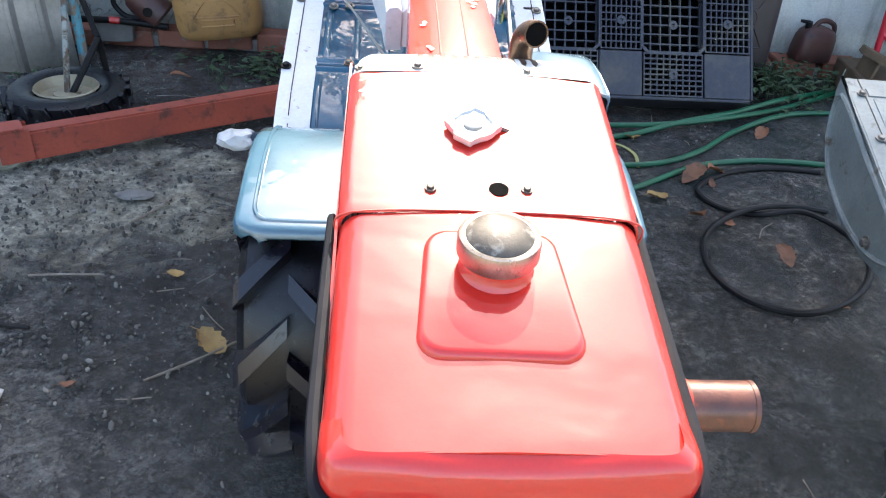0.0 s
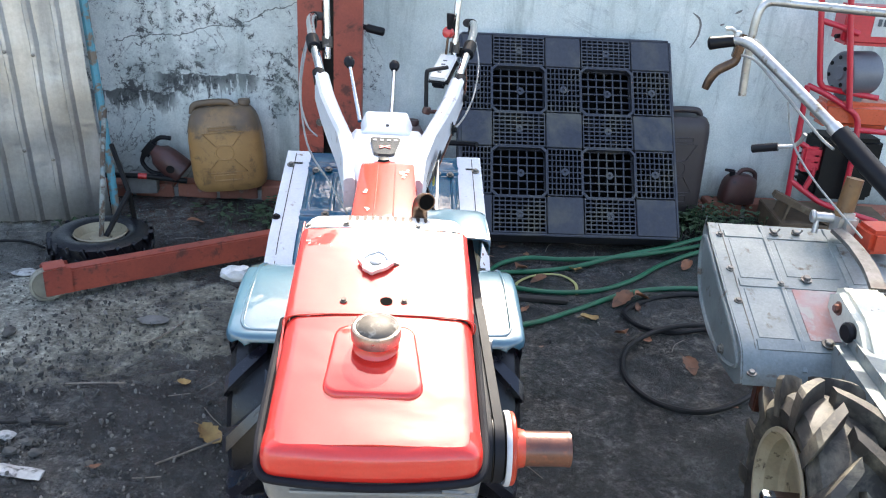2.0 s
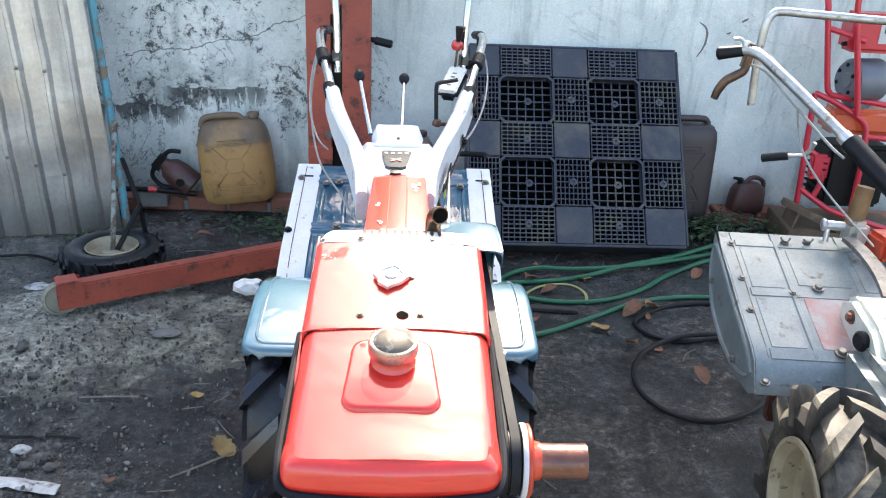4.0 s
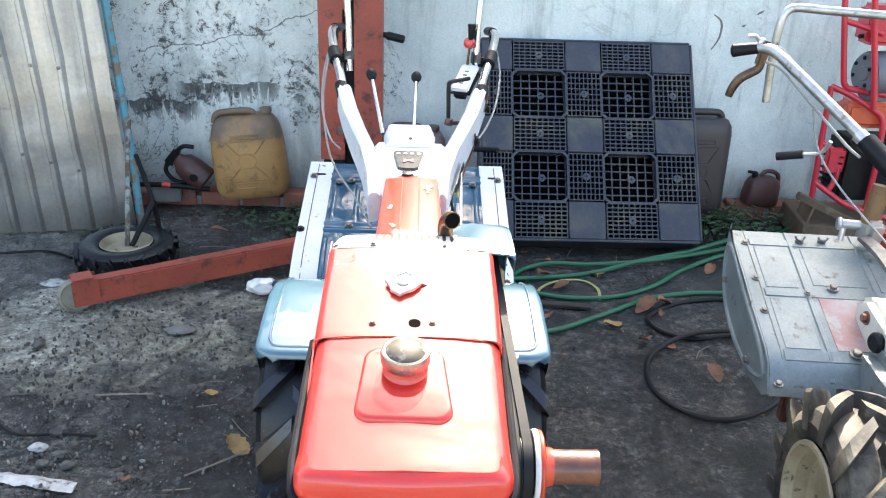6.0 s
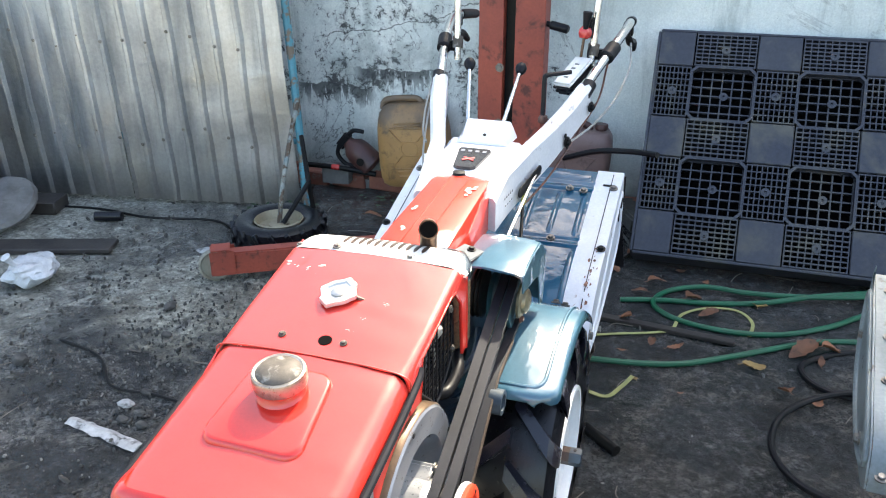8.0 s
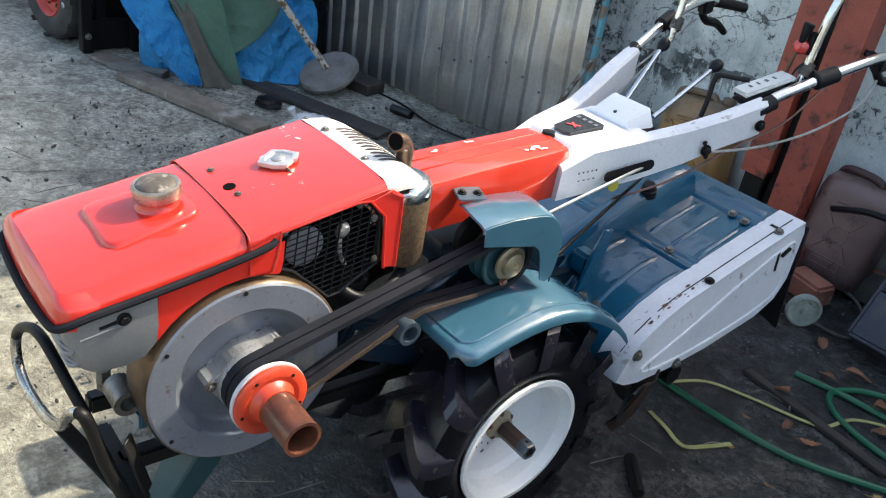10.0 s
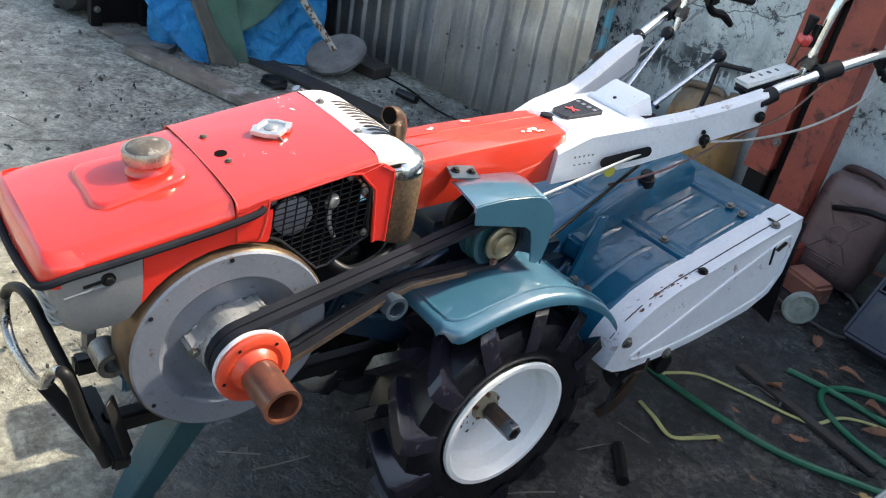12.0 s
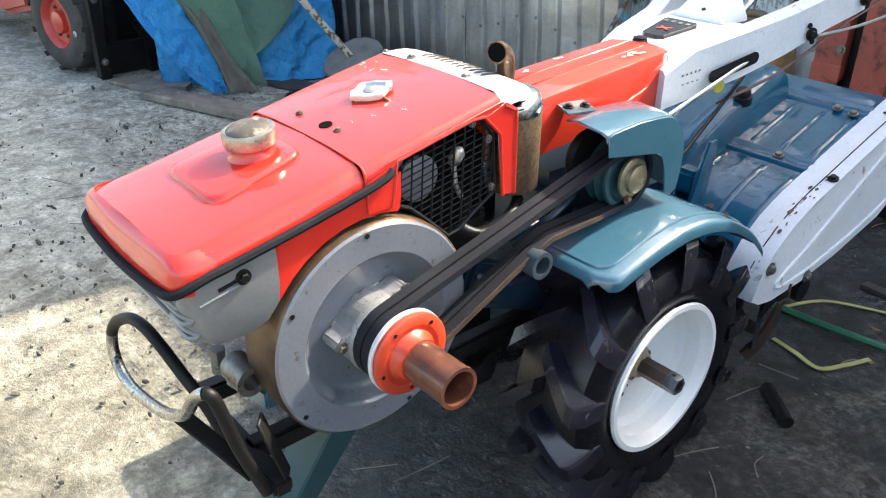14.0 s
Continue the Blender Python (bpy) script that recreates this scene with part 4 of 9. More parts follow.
for i in range(24):
    z = 0.61 + i * 0.0108
    s = clip_line(-0.05, z, 0.28, z + 0.062)
    if s:
        b = new_bm()
        rod(b, (0.1485, *s[0]), (0.1485, *s[1]), 0.0011, seg=6)
        part("wire", b, BLACK, T)
for i in range(11):
    y = 0.012 + i * 0.0198
    s = clip_line(y, 0.6, y + 0.012, 0.9)
    if s:
        b = new_bm()
        rod(b, (0.1505, *s[0]), (0.1505, *s[1]), 0.0015, seg=6)
        part("wire", b, BLACK, T)
# core box coloured near black for the unlit space behind the wires
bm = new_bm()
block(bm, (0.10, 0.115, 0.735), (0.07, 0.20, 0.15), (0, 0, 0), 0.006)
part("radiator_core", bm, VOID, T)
bm = new_bm()
lathe(bm, [(0, 0), (0.036, 0), (0.036, 0.008), (0.03, 0.012), (0, 0.012)], (0.132, 0.080, 0.768), (1, 0, 0), 28)
part("fan_hub", bm, GREY_CAST, T)
bm = new_bm()
lathe(bm, [(0, 0), (0.009, 0), (0.011, 0.006), (0.011, 0.022), (0.006, 0.03), (0, 0.031)], (0.135, 0.150, 0.775), (0.6, 0, 1), 14)
tube(bm, [(0.137, 0.150, 0.775), (0.14, 0.152, 0.74), (0.138, 0.165, 0.715)], 0.004, 8, 4)
part("fuel_filter", bm, ALU, T, "bright metal fuel filter behind the grille")
for y, z in ((0.034, 0.810), (0.172, 0.836), (0.206, 0.804), (0.216, 0.722), (0.021, 0.758)):
    bolt(T, (0.1525, y, z), (1, 0, 0), 0.0042)
# seam trim, rubber strip and bolts
bm = new_bm()
tr_pts = [(-0.148, 0.0, 0.796), (-0.149, -0.08, 0.781), (-0.149, -0.20, 0.757), (-0.147, -0.27, 0.744), (-0.138, -0.308, 0.727), (-0.10, -0.3185, 0.722), (0.012, -0.3215, 0.716), (0.12, -0.3185, 0.722), (0.160, -0.310, 0.729), (0.170, -0.27, 0.744), (0.171, -0.20, 0.757), (0.171, -0.08, 0.781), (0.170, -0.005, 0.799), (0.166, 0.012, 0.808)]
tube(bm, tr_pts, 0.0062, 8, 5)
part("rubber_trim", bm, TRIM, T, "black rubber edge strip")
bm = new_bm()
tube(bm, [(-0.142, -0.033, top_z(-0.033) - 0.028), (-0.13, -0.033, top_z(-0.033) + 0.0005), (0.012, -0.033, top_z(-0.033) + 0.0068), (0.154, -0.033, top_z(-0.033) + 0.0005), (0.167, -0.033, top_z(-0.033) - 0.028)], 0.0011, 6, 6)
part("seam", bm, RED_WORN, T)
bolt(T, (-0.049, 0.0, top_z(0.0) + 0.006), (0, -0.2, 1), 0.004, BRASSY)
bolt(T, (0.051, 0.002, top_z(0.002) + 0.006), (0, -0.2, 1), 0.004, BRASSY)
bm = new_bm()
lathe(bm, [(0, 0.0), (0.0105, 0.0), (0.0105, 0.0012), (0, 0.0012)], (0.0215, 0.001, top_z(0.001) + 0.0062), (0, -0.2, 1), 20)
part("access_hole", bm, VOID, T)
# radiator cap with scalloped rim
bm = new_bm()
cap_c = Vector((0.0, 0.10, top_z(0.10) + 0.006))
rim = []
for i in range(48):
    a = 2 * math.pi * i / 48
    r = 0.0275 + 0.0045 * max(0, math.cos(a * 4 + 0.4)) ** 2 + (0.0045 if abs(math.sin(a + 0.5)) > 0.93 else 0)
    rim.append((r * math.cos(a), r * math.sin(a)))
ringed(bm, [[cap_c + Vector((x * g, y * g, h + 0.2 * y * g)) for x, y in rim] for g, h in ((0.8, -0.004), (0.8, 0.004), (1.0, 0.004), (1.02, 0.007), (1.0, 0.011), (0.7, 0.012), (0.62, 0.009), (0.3, 0.009), (0.2, 0.012))])
part("radiator_cap", bm, ALU, T, "white-painted scalloped radiator cap")
bm = new_bm()
lathe(bm, [(0.0115, 0.0085), (0.0115, 0.0115), (0.008, 0.0135), (0.0, 0.014)], cap_c, (0, -0.2, 1), 20)
part("cap_boss", bm, DULL_PLATE, T, "dull plated cap centre")
bm = new_bm()
tube(bm, [cap_c + Vector((0.030, 0.0, 0.004)), cap_c + Vector((0.042, 0.004, -0.002)), cap_c + Vector((0.044, 0.008, -0.006))], 0.003, 6, 3)
part("cap_catch", bm, RUST, T)
# chipped paint and brush marks on the covers
rng = random.Random(11)
bm = new_bm()
for cx, cy, n, s in ((-0.115, 0.172, 5, 0.009), (-0.10, 0.165, 3, 0.006), (0.06, 0.06, 5, 0.002), (0.085, 0.10, 6, 0.0024), (0.05, 0.03, 5, 0.0018), (-0.10, -0.035, 4, 0.0018), (-0.02, -0.036, 4, 0.0014)):
    for _ in range(n):
        x, y = cx + rng.gauss(0, s * 1.8), cy + rng.gauss(0, s * 1.2)
        k, ln, a0 = 7, s * rng.uniform(0.3, 1.0), rng.gauss(0.5, 0.4)
        u = min(abs(x - 0.012), 0.134)
        x = 0.012 + math.copysign(u, x - 0.012)
        zc = top_z(y) + (0.0062 - 0.0255 * u if u < 0.0846 else 0.00404 * (0.141 - u) / 0.0564)
        vs = []
        for i in range(k):
            a = 2 * math.pi * i / k
            px, py = ln * math.cos(a) * rng.uniform(0.7, 1.2), ln * 0.25 * math.sin(a) * rng.uniform(0.6, 1.3)
            vs.append(bm.verts.new((x + px * math.cos(a0) - py * math.sin(a0), y + px * math.sin(a0) + py * math.cos(a0), zc + 0.205 * (px * math.sin(a0) + py * math.cos(a0)) + 0.0006)))
        bm.faces.new(vs)
tagged(part("chipped_paint", bm, PALE_MARK, T, "pale chips in the red paint"), kind="stuff")
# white slotted band behind the radiator cover
bm = new_bm()
sec = []
def band_z(y):
    """Top of the vent band along its length: flat in front, rolled down behind."""
    return top_z(0.215) + 0.003 + (y - 0.215) * 0.05 - 5.5 * max(0.0, y - 0.248) ** 2


for y, w in ((0.2155, 0.1515), (0.232, 0.1515), (0.245, 0.150), (0.262, 0.147), (0.28, 0.142), (0.297, 0.136), (0.308, 0.130), (0.318, 0.122)):
    sec.append(hood_section(y, w, band_z(y), band_z(y) - 0.024, 0.016, 0.004))
shell(bm, sec)
part("vent_band", bm, GREY_PLASTIC, T, "white slotted vent band with a rounded rear edge", 50)
for i in range(11):
    x = -0.056 + i * 0.0145
    bm = new_bm()
    rows = []
    for k in range(9):
        y = 0.245 + 0.056 * k / 8
        hw = 0.0036 * math.sqrt(max(0.05, 1 - (2 * k / 8 - 1) ** 6))
        z = band_z(y) + 0.0043 * (1 - ((x - 0.012) / 0.15) ** 2)
        rows.append([Vector((x - hw, y, z)), Vector((x + hw, y, z)), Vector((x + hw, y, z - 0.004)), Vector((x - hw, y, z - 0.004))])
    ringed(bm, rows)
    part("vent_slot", bm, AXLE_RUST, T)
bolt(T, (-0.06, 0.226, top_z(0.215) + 0.008), (0, -0.1, 1), 0.005)
bolt(T, (0.075, 0.226, top_z(0.215) + 0.006), (0, -0.1, 1), 0.005)
bolt(T, (-0.13, 0.226, top_z(0.215) + 0.002), (0, -0.1, 1), 0.004)

# muffler, its chromed cap and the exhaust stub
bm = new_bm()
lathe(bm, [(0, 0), (0.043, 0), (0.0445, 0.006), (0.0445, 0.15), (0.043, 0.155), (0, 0.155)], (0.113, 0.300, 0.688), (0, 0, 1), 32)
part("muffler", bm, SCORCH, T, "heat-stained rusty muffler")
bm = new_bm()
lathe(bm, [(0.049, -0.014), (0.0495, -0.010), (0.049, 0.002), (0.045, 0.012), (0.034, 0.019), (0.02, 0.021), (0, 0.021)], (0.112, 0.294, 0.836), (0.05, -0.1, 1), 32)
block(bm, (0.128, 0.255, 0.846), (0.065, 0.05, 0.008), (4, 12, -12), 0.003)
part("muffler_shield", bm, CHROME, T, "bright polished muffler shield")
bm = new_bm()
pth = [(0.078, 0.310, 0.835), (0.078, 0.310, 0.868), (0.0785, 0.308, 0.888), (0.081, 0.301, 0.901), (0.0855, 0.289, 0.909), (0.0895, 0.278, 0.911)]
ex = spline(pth, 4)
tube(bm, ex, lambda f: 0.0158 + 0.001 * f * f, 20, 1)
part("exhaust_pipe", bm, STUB, T, "short bent browned exhaust stub")
bm = new_bm()
d_ex = (ex[-1] - ex[-2]).normalized()
lathe(bm, [(0.0150, 0.0), (0.0175, 0.0), (0.0175, 0.003), (0.0150, 0.003)], ex[-1] - d_ex * 0.002, d_ex, 22, closed=True)
part("exhaust_lip", bm, STUB, T)
bm = new_bm()
lathe(bm, [(0, 0.0), (0.0152, 0.0), (0.0152, 0.001), (0, 0.001)], ex[-1] + d_ex * 0.0002, d_ex, 18)
part("exhaust_mouth", bm, VOID, T)

# grey skirt under the nose
def skirt_ring(x0, x1, yf, yb, z, r=0.026, drop=0.0):
    pts = []
    for cx, cy, a0 in ((x0 + r, yf + r, 180), (x1 - r, yf + r, 270)):
        pts += [(cx + r * math.cos(math.radians(a0 + 18 * i)), cy + r * math.sin(math.radians(a0 + 18 * i))) for i in range(6)]
    pts += [(x1, yb), (x0, yb)]
    return [Vector((x, y, z + drop * (y - yf))) for x, y in pts]


bm = new_bm()
ringed(bm, [skirt_ring(-0.142, 0.167, -0.304, -0.175, 0.738, drop=0.10), skirt_ring(-0.142, 0.167, -0.303, -0.174, 0.70), skirt_ring(-0.139, 0.1655, -0.297, -0.176, 0.672), skirt_ring(-0.134, 0.162, -0.288, -0.192, 0.648), skirt_ring(-0.126, 0.155, -0.276, -0.214, 0.634), skirt_ring(-0.11, 0.14, -0.265, -0.222, 0.631)])
part("nose_skirt", bm, GREY_SHEET, T, "grey painted pressed-steel nose skirt", 30)
for z, yf, xe in ((0.712, -0.3055, 0.140), (0.694, -0.3045, 0.150), (0.668, -0.2985, 0.146)):
    bm = new_bm()
    tube(bm, [(-0.10, yf + 0.002, z), (-0.04, yf, z), (0.07, yf, z), (xe - 0.035, yf, z), (xe - 0.008, yf + 0.003, z - 0.004), (xe + 0.006, yf + 0.012, z - 0.010), (xe - 0.004, yf + 0.004, z - 0.016), (xe - 0.03, yf + 0.002, z - 0.012)], 0.0042, 8, 5)
    part("skirt_rib", bm, GREY_SHEET, T)
bm = new_bm()
tube(bm, [(0.1668, -0.285, 0.706), (0.1672, -0.25, 0.713), (0.1672, -0.215, 0.720)], 0.0022, 6, 2)
part("skirt_crease", bm, GREY_SHEET, T)
bolt(T, (0.1685, -0.224, 0.727), (1, 0, 0), 0.0068, DARK)
bm = new_bm()
block(bm, (0.1675, -0.246, 0.722), (0.002, 0.026, 0.005), (12, 0, 0))
part("skirt_slot", bm, BLACK, T)

# flywheel with stepped face, clamp, pulley, red flange and pipe
FC = (-0.024, 0.564)


def on_x(x):
    return (x, FC[0], FC[1])


bm = new_bm()
lathe(bm, [(0.0, 0), (0.168, 0), (0.175, 0.004), (0.175, 0.076), (0.172, 0.080)], on_x(0.090), (1, 0, 0), 64)
part("flywheel_rim", bm, RIM_EDGE, T, "brown oil-stained flywheel edge")
bm = new_bm()
lathe(bm, [(0.172, 0.0615), (0.168, 0.065), (0.126, 0.065), (0.120, 0.060), (0.112, 0.042), (0.100, 0.035), (0.06, 0.034), (0.0, 0.034)], on_x(0.108), (1, 0, 0), 64)
part("flywheel_face", bm, FLY_FACE, T, "grey painted stepped flywheel face")
for a in (20, 95, 150, 215, 290):
    b = new_bm()
    ca = math.radians(a)
    lathe(b, [(0, 0), (0.004, 0), (0.004, 0.001), (0, 0.001)], (0.1732, FC[0] + 0.162 * math.cos(ca), FC[1] + 0.162 * math.sin(ca)), (1, 0, 0), 10)
    part("balance_mark", b, DARK, T)
bm = new_bm()
tri_o = []
for i in range(36):
    a = 2 * math.pi * i / 36
    r = 0.060 + 0.026 * max(0.0, math.cos(1.5 * ((a - 2.0) % (2 * math.pi / 3) - math.pi / 3) * 2)) ** 6
    tri_o.append((FC[0] + r * math.cos(a), FC[1] + r * math.sin(a)))
plate(bm, tri_o, 0.044, yz(0.142), 0.004, 2)
part("clutch_clamp", bm, HUB_GREY, T, "grey three-lobed clamp casting")
bm = new_bm()
lathe(bm, [(0.062, 0.0), (0.060, 0.012), (0.054, 0.022), (0.046, 0.024), (0.046, 0.034), (0, 0.034)], on_x(0.182), (1, 0, 0), 40)
part("hub_casting", bm, HUB_GREY, T, "worn grey stepped hub")
for i in range(3):
    a = 2.0 + i * 2 * math.pi / 3 + math.pi / 3
    bolt(T, (0.186, FC[0] + 0.074 * math.cos(a), FC[1] + 0.074 * math.sin(a)), (1, 0, 0), 0.0065, STEEL)
bm = new_bm()
PX0 = 0.190
gro = [(0, 0.0), (0.056, 0.0)]
for i in range(2):
    x0 = 0.002 + i * 0.021
    gro += [(0.0585, x0), (0.050, x0 + 0.006), (0.050, x0 + 0.013), (0.0585, x0 + 0.019)]
gro += [(0.056, 0.045), (0.0, 0.045)]
lathe(bm, gro, on_x(PX0), (1, 0, 0), 48)
part("drive_pulley", bm, DARK, T)
bm = new_bm()
lathe(bm, [(0.0, 0.0), (0.064, 0.0), (0.066, 0.003), (0.066, 0.009), (0.0, 0.009)], on_x(0.2345), (1, 0, 0), 48)
part("flange_back", bm, WHITE_WORN, T, "pale edge of the pulley flange")
bm = new_bm()
lathe(bm, [(0.0, 0.0), (0.0625, 0.0), (0.0645, 0.003), (0.0645, 0.007), (0.061, 0.010), (0.048, 0.011), (0.046, 0.0095), (0.040, 0.0095), (0.036, 0.015), (0.033, 0.026), (0.033, 0.028), (0, 0.028)], on_x(0.2435), (1, 0, 0), 48)
part("red_flange", bm, ORANGE, T, "orange-red painted output flange")
for i in range(5):
    a = 2 * math.pi * i / 5 + 0.9
    b = new_bm()
    lathe(b, [(0, 0), (0.0032, 0), (0.0032, 0.0007), (0, 0.0007)], (0.2544, FC[0] + 0.054 * math.cos(a), FC[1] + 0.054 * math.sin(a)), (1, 0, 0), 10)
    part("flange_hole", b, BLACK, T)
bm = new_bm()
pipe(bm, on_x(0.266), on_x(0.353), 0.031, 0.004, 36)
op = part("output_pipe", bm, RUST, T, "rust-brown pipe stub with worn orange paint")
bm = new_bm()
lathe(bm, [(0.0318, 0.0), (0.0318, 0.006), (0.0262, 0.006), (0.0262, 0.0)], on_x(0.3475), (1, 0, 0), 36, closed=True)
part("pipe_lip", bm, RUST, T)

# gearbox pulley, belts, belt guard
GC = (0.505, 0.678)
bm = new_bm()
gro = [(0, 0.0), (0.058, 0.0)]
for i in range(2):
    x0 = 0.002 + i * 0.021
    gro += [(0.060, x0), (0.050, x0 + 0.006), (0.050, x0 + 0.013), (0.060, x0 + 0.019)]
gro += [(0.060, 0.045), (0.058, 0.048), (0.05, 0.048), (0.044, 0.042), (0.0, 0.042)]
lathe(bm, gro, (PX0 - 0.04, *GC), (1, 0, 0), 44)
part("driven_pulley", bm, STAND_TEAL, T, "dull dark teal two-groove pulley")
bm = new_bm()
lathe(bm, [(0.037, 0.0), (0.037, 0.005), (0.031, 0.009), (0.027, 0.009), (0.0255, 0.016), (0.018, 0.0205), (0.0, 0.0215)], (0.205, *GC), (1, 0, 0), 32)
part("pulley_hub", bm, GOLD_PLATE, T, "yellow-plated pulley hub")
bolt(T, (0.212, GC[0] - 0.012, GC[1] - 0.036), (1, 0, 0), 0.006, RUST)
bm = new_bm()
lathe(bm, [(0, 0), (0.05, 0), (0.052, 0.004), (0.047, 0.008), (0.052, 0.012), (0.047, 0.016), (0.052, 0.02), (0, 0.02)], (0.12, 0.475, 0.70), (1, 0, 0), 36)
part("clutch_housing", bm, DARK, T)


def lift(f):
    """How far the idler pushes the slack run up, along the run."""
    return f / 0.54 if f < 0.5 else ((1 - f) / 0.42 if f > 0.58 else 0.926 + 0.074 * math.sin(math.pi * (f - 0.5) / 0.08))


def belt_loop(name, xa, xb, ra, rb, width, material, sag_low=0.0, low_from=0.0, ca=FC, cb=GC):
    """A V-belt round two pulleys; the ends may run at slightly different x."""
    ang = math.atan2(cb[1] - ca[1], cb[0] - ca[0])
    pts = []
    for i in range(13):
        a = ang + math.pi / 2 + i * math.pi / 12
        pts.append((xa, ca[0] + ra * math.cos(a), ca[1] + ra * math.sin(a)))
    lo0 = Vector(pts[-1])
    lo1 = Vector((xb, cb[0] + rb * math.cos(ang - math.pi / 2), cb[1] + rb * math.sin(ang - math.pi / 2)))
    for i in range(1, 12):
        p = lo0.lerp(lo1, i / 12)
        pts.append((p.x, p.y, p.z + sag_low * lift(i / 12)))
    for i in range(13):
        a = ang - math.pi / 2 + i * math.pi / 12
        pts.append((xb, cb[0] + rb * math.cos(a), cb[1] + rb * math.sin(a)))
    hi0, hi1 = Vector(pts[-1]), Vector(pts[0])
    for i in range(1, 8):
        pts.append(hi0.lerp(hi1, i / 8)[:])
    bm = new_bm()
    k = len(pts)
    rings = []
    for i in range(k):
        p, d = Vector(pts[i]), (Vector(pts[(i + 1) % k]) - Vector(pts[i - 1])).normalized()
        x = Vector((1, 0, 0))
        x = (x - d * x.dot(d)).normalized()
        nrm = x.cross(d)
        h, w = 0.0055, width / 2
        rings.append([p + x * w - nrm * h * s0 for s0 in (-1, 1)] + [p - x * w + nrm * h * s0 for s0 in (-1, 1)])
    rings.append(rings[0])
    ringed(bm, rings, False)
    bmesh.ops.remove_doubles(bm, verts=bm.verts, dist=1e-6)
    return part(name, bm, material, T)


for i in range(2):
    belt_loop("drive_belt", PX0 + 0.0115 + i * 0.021, PX0 - 0.0135 + i * 0.021, 0.055, 0.055, 0.0165, BELT, 0.052)
bm = new_bm()
ang = math.atan2(GC[1] - FC[1], GC[0] - FC[0]) - math.pi / 2
lo0 = Vector((PX0 + 0.0425, FC[0] + 0.0545 * math.cos(ang), FC[1] + 0.0545 * math.sin(ang)))
lo1 = Vector((PX0 + 0.0175, GC[0] + 0.0545 * math.cos(ang), GC[1] + 0.0545 * math.sin(ang)))
tube(bm, [lo0.lerp(lo1, i / 12) + Vector((0, 0, 0.052 * lift(i / 12))) for i in range(11)], 0.004, 6, 1, flat=(0.0014, 0.0045))
part("worn_belt_edge", bm, BELT_WORN, T, "frayed brown belt edge")

# belt guard: bent cover with a leg
bm = new_bm()
gp = [(0.395, 0.790), (0.41, 0.793), (0.47, 0.797), (0.525, 0.794)] + [(0.535 + 0.077 * math.sin(math.radians(a)), 0.715 + 0.079 * math.cos(math.radians(a))) for a in range(12, 91, 13)] + [(0.612, 0.68), (0.606, 0.64)]
rings = []
for y, z in gp:
    rings.append([Vector((0.100, y + 0.05, z - 0.022)), Vector((0.15, y + 0.02, z - 0.004)), Vector((0.218, y, z)), Vector((0.230, y, z - 0.004)), Vector((0.234, y - 0.002, z - 0.012))])
full = [r + [p + Vector((-0.002, -0.001, -0.004)) for p in r[::-1]] for r in rings]
ringed(bm, full)
part("belt_guard", bm, TEAL, T, "grey-blue bent steel belt guard", 30)
bm = new_bm()
plate(bm, [(y, z - 0.006) for y, z in gp[:-1]] + [(0.604, 0.638), (0.590, 0.630), (0.572, 0.638), (0.560, 0.690), (0.552, 0.712), (0.535, 0.724), (0.50, 0.730), (0.40, 0.748)], 0.003, yz(0.231), 0.001)
part("guard_side", bm, TEAL, T)
# steel bracket in the darker ring colour, its shade painted in
bm = new_bm()
block(bm, (0.104, 0.462, 0.787), (0.05, 0.06, 0.004), (0, 6, -18), 0.0015)
part("guard_bracket", bm, RING, T, "steel guard bracket coloured darker for shade")
bolt(T, (0.098, 0.448, 0.790), (0.1, 0, 1), 0.006, DARK)
bolt(T, (0.110, 0.478, 0.789), (0.1, 0, 1), 0.006, DARK)

# idler ring in front of the mudguard
bm = new_bm()
pipe(bm, (0.212, 0.257, 0.600), (0.236, 0.257, 0.600), 0.0235, 0.0075, 28)
part("spacer_ring", bm, RING, T, "grey-blue thick-walled spacer ring")

# red steering column cover
bm = new_bm()
sec = []
for y, w, zt, zb in ((0.315, 0.066, 0.795, 0.70), (0.33, 0.074, 0.803, 0.70), (0.5, 0.074, 0.818, 0.712), (0.74, 0.070, 0.834, 0.722), (0.762, 0.068, 0.834, 0.725), (0.772, 0.062, 0.829, 0.73)):
    r = 0.013
    p = [(-w, zb), (-w, zt - r), (-w + r * 0.3, zt - r * 0.3), (-w + r, zt), (-w * 0.1, zt + 0.003), (w * 0.1, zt + 0.003), (w - r, zt), (w - r * 0.3, zt - r * 0.3), (w, zt - r), (w, zb)]
    sec.append([Vector((x + 0.005, y, z)) for x, z in p])
ringed(bm, sec)
part("column_cover", bm, COLUMN_RED, T, "glossy red gear column cover with scratched paint", 30)
bm = new_bm()
rng = random.Random(5)
for _ in range(16):
    x, y = rng.choice(((-0.03, 0.46), (0.05, 0.70), (0.045, 0.68), (-0.04, 0.57)))
    x, y = x + rng.gauss(0, 0.006), y + rng.gauss(0, 0.012)
    z = 0.818 + (y - 0.5) * 0.0667 + 0.0028
    vs = [bm.verts.new((x + 0.006 * math.cos(a) * rng.uniform(0.4, 1), y + 0.009 * math.sin(a) * rng.uniform(0.4, 1), z)) for a in (0, 1, 2, 3, 4, 5)]
    bm.faces.new(vs)
tagged(part("chipped_paint", bm, PALE_MARK, T), kind="stuff")
